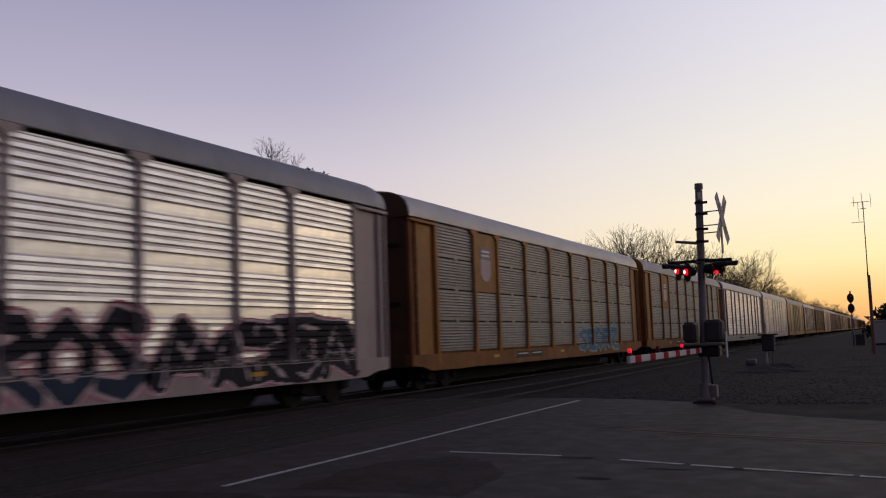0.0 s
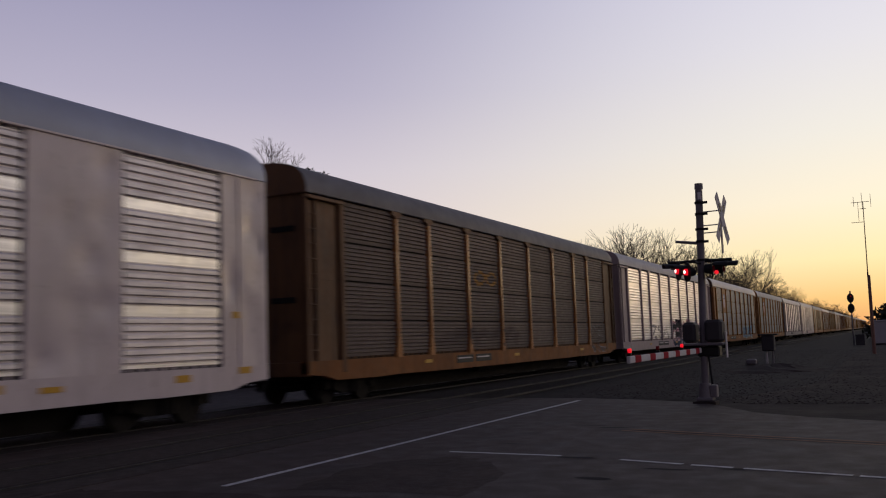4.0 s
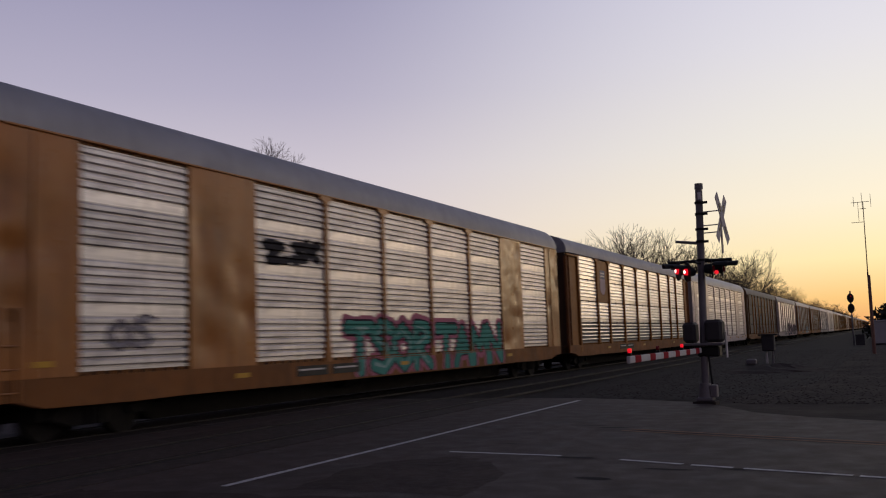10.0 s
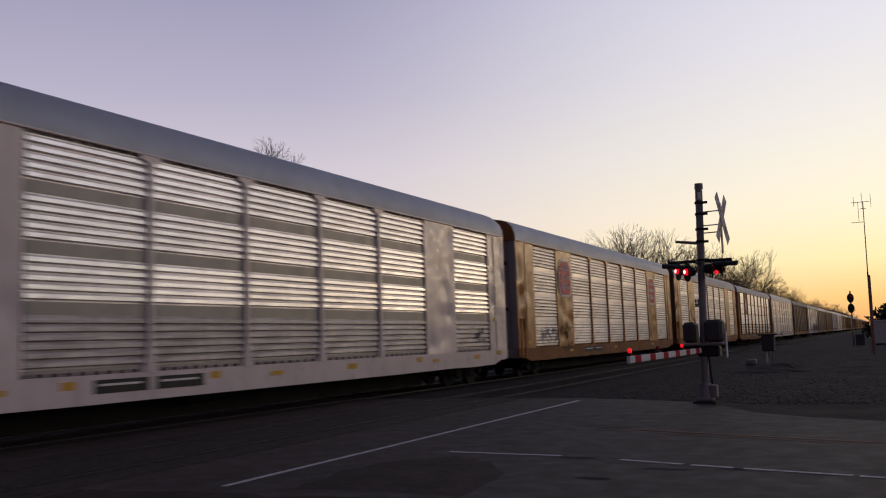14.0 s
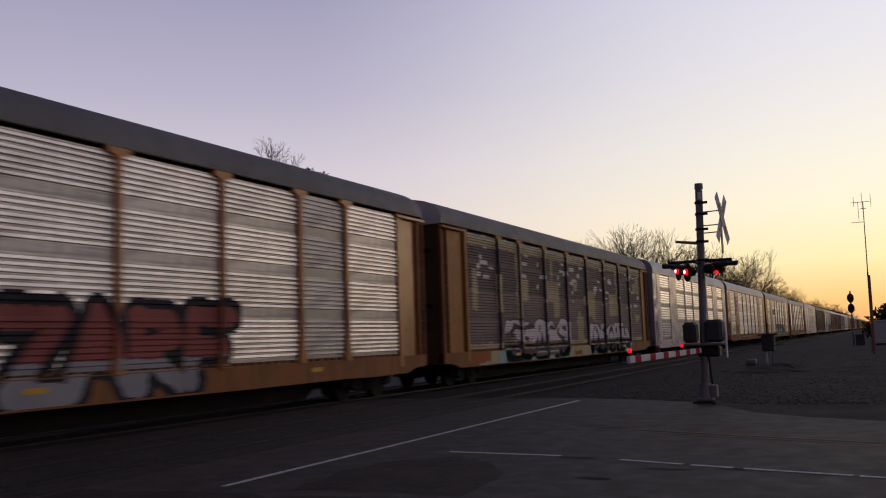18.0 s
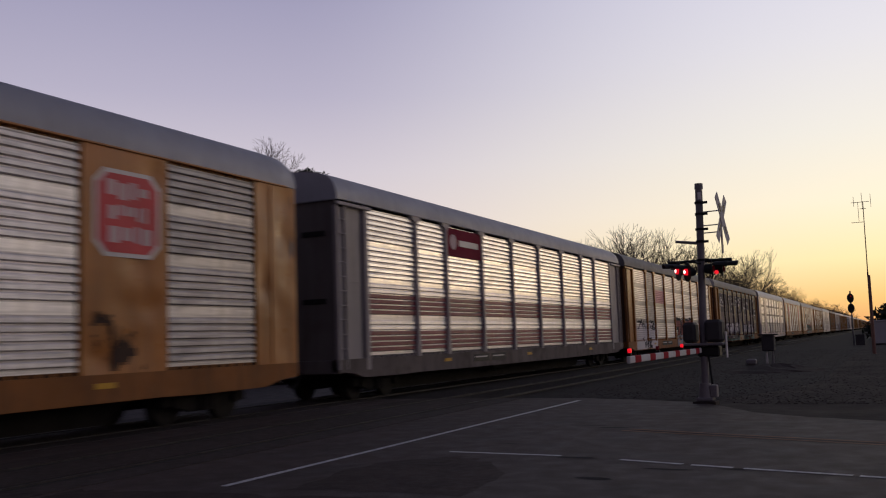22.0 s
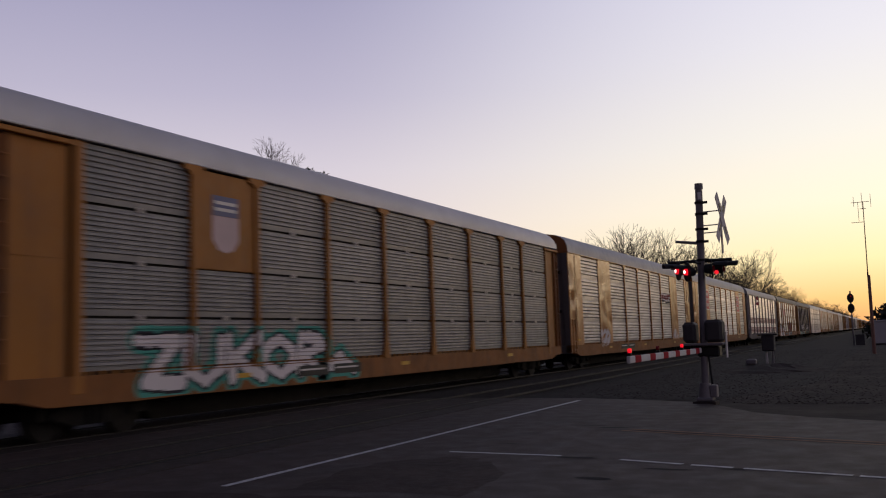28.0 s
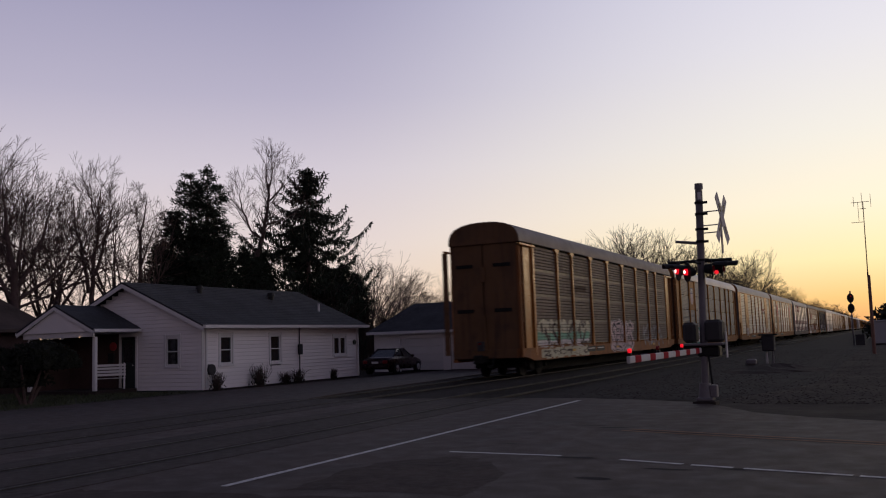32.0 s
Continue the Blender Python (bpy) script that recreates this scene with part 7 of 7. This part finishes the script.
    place_tree(tall, "tall leafless tree forking above the evergreens", (-33.05, 43.5, -0.07), 37.8, 0.965)
    two = stemmed_tree(8, [[(0.1, -0.1, 0.15), (0.0, 4.4, 0.12), (0.2, 6.5, 0.09), (0.35, 8.4, 0.07), (0.5, 10.2, 0.012)],
                           [(-0.1, 4.6, 0.1), (-0.4, 6.6, 0.08), (-0.7, 8.0, 0.05), (-0.9, 9.5, 0.012)], [(0.1, 5.4, 0.09), (0.7, 7.4, 0.06), (1.1, 9.4, 0.012)], [(0.2, 6.8, 0.06), (1.1, 8.0, 0.04), (1.7, 8.8, 0.012)], [(-0.3, 6.0, 0.05), (-1.0, 7.0, 0.03), (-1.5, 8.2, 0.01)], [(0.3, 8.0, 0.05), (0.0, 9.4, 0.03), (-0.2, 10.1, 0.01)]], 0.007, 0.55, 3)
    place_tree(two, "leafless tree with several upright stems", (-35.7, 32.8, -0.07), 49.4)
    slim = stemmed_tree(12, [[(0.0, -0.1, 0.12), (0.0, 5.5, 0.1), (0.12, 8.0, 0.06), (0.3, 9.8, 0.012)], [(0.05, 6.0, 0.05), (0.6, 7.6, 0.035), (0.95, 8.5, 0.01)], [(0.1, 7.0, 0.04), (-0.2, 9.4, 0.01)]], 0.007, 0.42, 3)
    place_tree(slim, "slender leafless tree with upright twigs", (-35.7, 36.1, -0.07), 46.4)
    fan = stemmed_tree(15, [[(0.2, -0.1, 0.24), (0.0, 4.4, 0.2), (-0.2, 6.2, 0.13), (-0.5, 8.4, 0.07), (-0.7, 10.2, 0.012)], [(-0.1, 4.2, 0.1), (-1.2, 6.0, 0.07), (-2.0, 8.6, 0.012)], [(0.0, 4.5, 0.12), (0.8, 6.0, 0.09), (1.3, 7.6, 0.06), (1.6, 9.2, 0.012)],
                            [(0.1, 4.2, 0.1), (1.5, 5.2, 0.07), (2.6, 6.8, 0.04), (3.2, 8.2, 0.012)], [(0.0, 5.0, 0.08), (0.3, 7.0, 0.06), (0.5, 9.4, 0.012)], [(0.3, 3.9, 0.07), (2.0, 4.6, 0.05), (3.4, 5.6, 0.012)], [(-0.2, 5.5, 0.06), (-1.0, 7.8, 0.04), (-1.3, 9.8, 0.012)]], 0.007, 0.6, 3)
    place_tree(fan, "broad leafless tree with a fan of curved limbs", (-36.6, 29.1, -0.07), 52)
    place_tree(fan, "broad leafless tree with a fan of curved limbs", (-40.5, 29.6, -0.07), 220, 1.16)
    # woodland floor and distance: brush along the line and behind the house
    m = Mesh()
    r = np.random.default_rng(4)
    vs, fs = [], []

    def brush(x, y, w, h, n):
        for _ in range(n):
            px_, py_ = x + r.normal(0, w), y + r.normal(0, w)
            L = h * r.uniform(0.35, 1.0)
            t = 0.012 + 0.00016 * y
            ax, ay, bend = r.normal(0, 0.14), r.normal(0, 0.14), r.normal(0, 0.16, 2)

            def at(u):
                return (px_ + (ax * u + bend[0] * u * u) * L, py_ + (ay * u + bend[1] * u * u) * L, -0.07 + L * u)
            for u0, u1 in ((0.0, 0.5), (0.5, 1.0)):
                p, q = at(u0), at(u1)
                k0, k1 = t * (1 - u0 * 0.7), t * (1 - u1 * 0.7)
                o = len(vs)
                vs.extend([(p[0] - k0, p[1], p[2]), (p[0] + k0, p[1], p[2]), (q[0] + k1, q[1], q[2]), (q[0] - k1, q[1], q[2])])
                fs.append((o, o + 1, o + 2, o + 3))
            for k in range(7):
                u = r.uniform(0.3, 0.98)
                p = at(u)
                sz = L * (1.1 - u) * 0.5
                e = (p[0] + r.normal(0, 0.5) * sz, p[1] + r.normal(0, 0.5) * sz, p[2] + r.uniform(0.3, 0.9) * sz)
                o = len(vs)
                vs.extend([(p[0] - t * 0.5, p[1], p[2]), (p[0] + t * 0.5, p[1], p[2]), e])
                fs.append((o, o + 1, o + 2))
                m1 = tuple((a1 + b1) / 2 for a1, b1 in zip(p, e))
                f = (m1[0] + r.normal(0, 0.3) * sz, m1[1] + r.normal(0, 0.3) * sz, m1[2] + r.uniform(0.2, 0.6) * sz)
                o = len(vs)
                vs.extend([(m1[0] - t * 0.35, m1[1], m1[2]), (m1[0] + t * 0.35, m1[1], m1[2]), f])
                fs.append((o, o + 1, o + 2))
    for y in np.arange(76, 640, 4.5):
        brush(-24 + r.normal(0, 1.5), y, 2.2, 3.4 + (6.5 if y > 185 else 8.0) * min(1, y / 200) * r.uniform(0.7, 1.05), 210)
    for x, y in ((-33, 34), (-35, 38), (-38, 42), (-32, 45), (-33, 50), (-31, 54), (-31, 58), (-33, 47), (-33, 66), (-31, 75), (-40, 80), (-36, 90)):
        brush(x, y, 2.8, 5.2, 260)
    for x, y in ((-36, 31), (-40, 29), (-43, 31)):
        brush(x, y, 2.8, 4.6, 150)
    solid("brushwood", m.add(vs, fs), TWIG, "tangle of leafless brush along the line and behind the house", "brush", kind="stuff")
    # far wooded horizon
    w = Mesh()
    vs, fs = [], []
    for k in range(2600):
        a = r.uniform(-75, 55)
        d = r.uniform(650, 900)
        x, y = d * math.sin(radians(a)), d * math.cos(radians(a))
        if abs(x + 12) < 12 and y > 0:
            continue
        hh = r.uniform(6, 13)
        s = r.uniform(2, 5)
        o = len(vs)
        vs += [(x - s, y, -0.1), (x + s, y, -0.1), (x + s * r.uniform(0.2, 0.9), y, hh * 0.8), (x + r.normal(0, s * 0.3), y + r.normal(0, 3), hh), (x - s * r.uniform(0.2, 0.9), y, hh * 0.75)]
        fs.append((o, o + 1, o + 2, o + 3, o + 4))
    solid("far_woods", w.add(vs, fs), TWIG, "distant bare woods on the horizon", "woods", kind="stuff")
    # shrubs by the house and a thicket at the right
    s = thing("clipped_shrub", "dark flat-topped evergreen shrub on bare stems before the porch", "shrub", (SHRUB[0], SHRUB[1], -0.03))
    for i, (dx, dy, z0, wd, ht, nn) in enumerate(((0.25, 0.35, 1.05, 1.35, 0.95, 4200), (-1.0, -0.8, 0.95, 1.3, 0.95, 3600), (-0.2, -0.1, 0.55, 0.95, 0.8, 1600))):
        part("foliage", shrub_mesh(i + 3, wd, ht, BUSH, nn * 2, 0.085), None, s, at=(dx, dy, z0))
    for i in range(7):
        a = i * 0.9
        part("stem", Mesh().tube((0.1 * math.cos(a), 0.1 * math.sin(a), 0), (0.75 * math.cos(a), 0.75 * math.sin(a), 1.25), 0.06, 0.025, 6), BARK, s)
    for i, (y, w0, h0) in enumerate(((26.75, 0.34, 0.7), (29.3, 0.45, 0.85), (31.1, 0.3, 0.5), (32.0, 0.38, 0.6), (34.7, 0.2, 0.5))):
        s = thing("twiggy_shrub", "small leafless shrub against the house wall", "shrub", (-22.6, y, -0.05))
        part("twig_clump", twig_mesh(i, w0, h0, 90), None, s)
        part("foliage", shrub_mesh(i + 20, w0, h0 * 0.8, BUSH, 160, 0.06), None, s)
    for i, (x, y, wd, ht) in enumerate(((1.6, 92, 3.0, 4.4), (4.5, 98, 4.0, 5.0), (0.6, 120, 3.2, 4.2), (8, 105, 5, 6))):
        s = thing("thicket", "dark thicket beside the line", "thicket", (x, y, -0.07))
        part("foliage", shrub_mesh(i + 40, wd, ht, BUSH, 1500, 0.4), None, s)
        part("stem", Mesh().tube((0, 0, 0), (0, 0, ht * 0.6), 0.08, 0.04, 6), BARK, s)
    # the thicket goes on unseen round the field to the right of the line, added to darken the cars' reflections
    vs, fs = [], []
    for _ in range(12000):
        a = radians(r.uniform(3.5, 100))
        d = 95 + r.normal(0, 2.5)
        top = 7.2 + 1.0 * math.sin(a * 23) + 0.8 * math.sin(a * 57 + 1)
        p = Vector((d * math.sin(a), 15 + d * math.cos(a), top * r.random() ** 0.8))
        u = Vector(r.normal(0, 1, 3)).normalized()
        w2 = u.orthogonal().normalized()
        L = r.uniform(0.5, 1.2)
        o = len(vs)
        vs += [tuple(p - w2 * L * 0.5), tuple(p + u * L), tuple(p + w2 * L * 0.5), tuple(p - u * L * 0.6)]
        fs.append((o, o + 1, o + 2, o + 3))
    for _ in range(9000):
        y = r.uniform(108, 640)
        p = Vector((10 + y * 0.012 + abs(r.normal(0, 3)), y, (7.0 + math.sin(y * 0.31) + 0.8 * math.sin(y * 0.83)) * r.random() ** 0.8))
        u = Vector(r.normal(0, 1, 3)).normalized()
        w2 = u.orthogonal().normalized()
        L = r.uniform(0.6, 1.5)
        o = len(vs)
        vs += [tuple(p - w2 * L * 0.5), tuple(p + u * L), tuple(p + w2 * L * 0.5), tuple(p - u * L * 0.6)]
        fs.append((o, o + 1, o + 2, o + 3))
    solid("thicket_belt", Mesh().add(vs, fs), BUSH, "unseen dark thicket added to dim the cars' reflections", "thicket", kind="stuff")
    # grass
    g = Mesh()
    vs, fs = [], []
    for _ in range(9000):
        x, y = -22.6 - r.random() * 9, 12 + r.random() * 13.5
        hgt = r.uniform(0.03, 0.08)
        a = r.random() * 3.14
        dx, dy = 0.02 * math.cos(a), 0.02 * math.sin(a)
        o = len(vs)
        vs += [(x - dx, y - dy, -0.03), (x + dx, y + dy, -0.03), (x + r.normal(0, 0.03), y + r.normal(0, 0.03), hgt)]
        fs.append((o, o + 1, o + 2))
    solid("grass", g.add(vs, fs), BLADE, "short winter grass blades on the lawn", "grass", kind="stuff")


build_trees()


def motions():
    # the train rolls on; every car and wheel at the same speed
    times = [i * 2.0 for i in range(17)]
    for car, n in CARS:
        walk(car, [(t, pose(FAR_TRACK, front_y(n, t) - CAR_LEN, 0.02)) for t in times])
    # wheelsets: one turn for each 2.64 m; alike wheelsets share the keys
    first = {}
    for w in WHEELS:
        key = round(w.location.y, 2)
        if key not in first:
            first[key] = w
            loc = tuple(w.location)
            walk(w, [(i / 30, pose(*loc, -math.degrees((front_y(0, i / 30) - front_y(0, 0)) / 0.42), 0, 0)) for i in range(961)])
        else:
            src = first[key].animation_data
            w.rotation_mode = "QUATERNION"
            keys = w.animation_data_create()
            keys.action = src.action
            keys.action_slot = src.action_slot


motions()
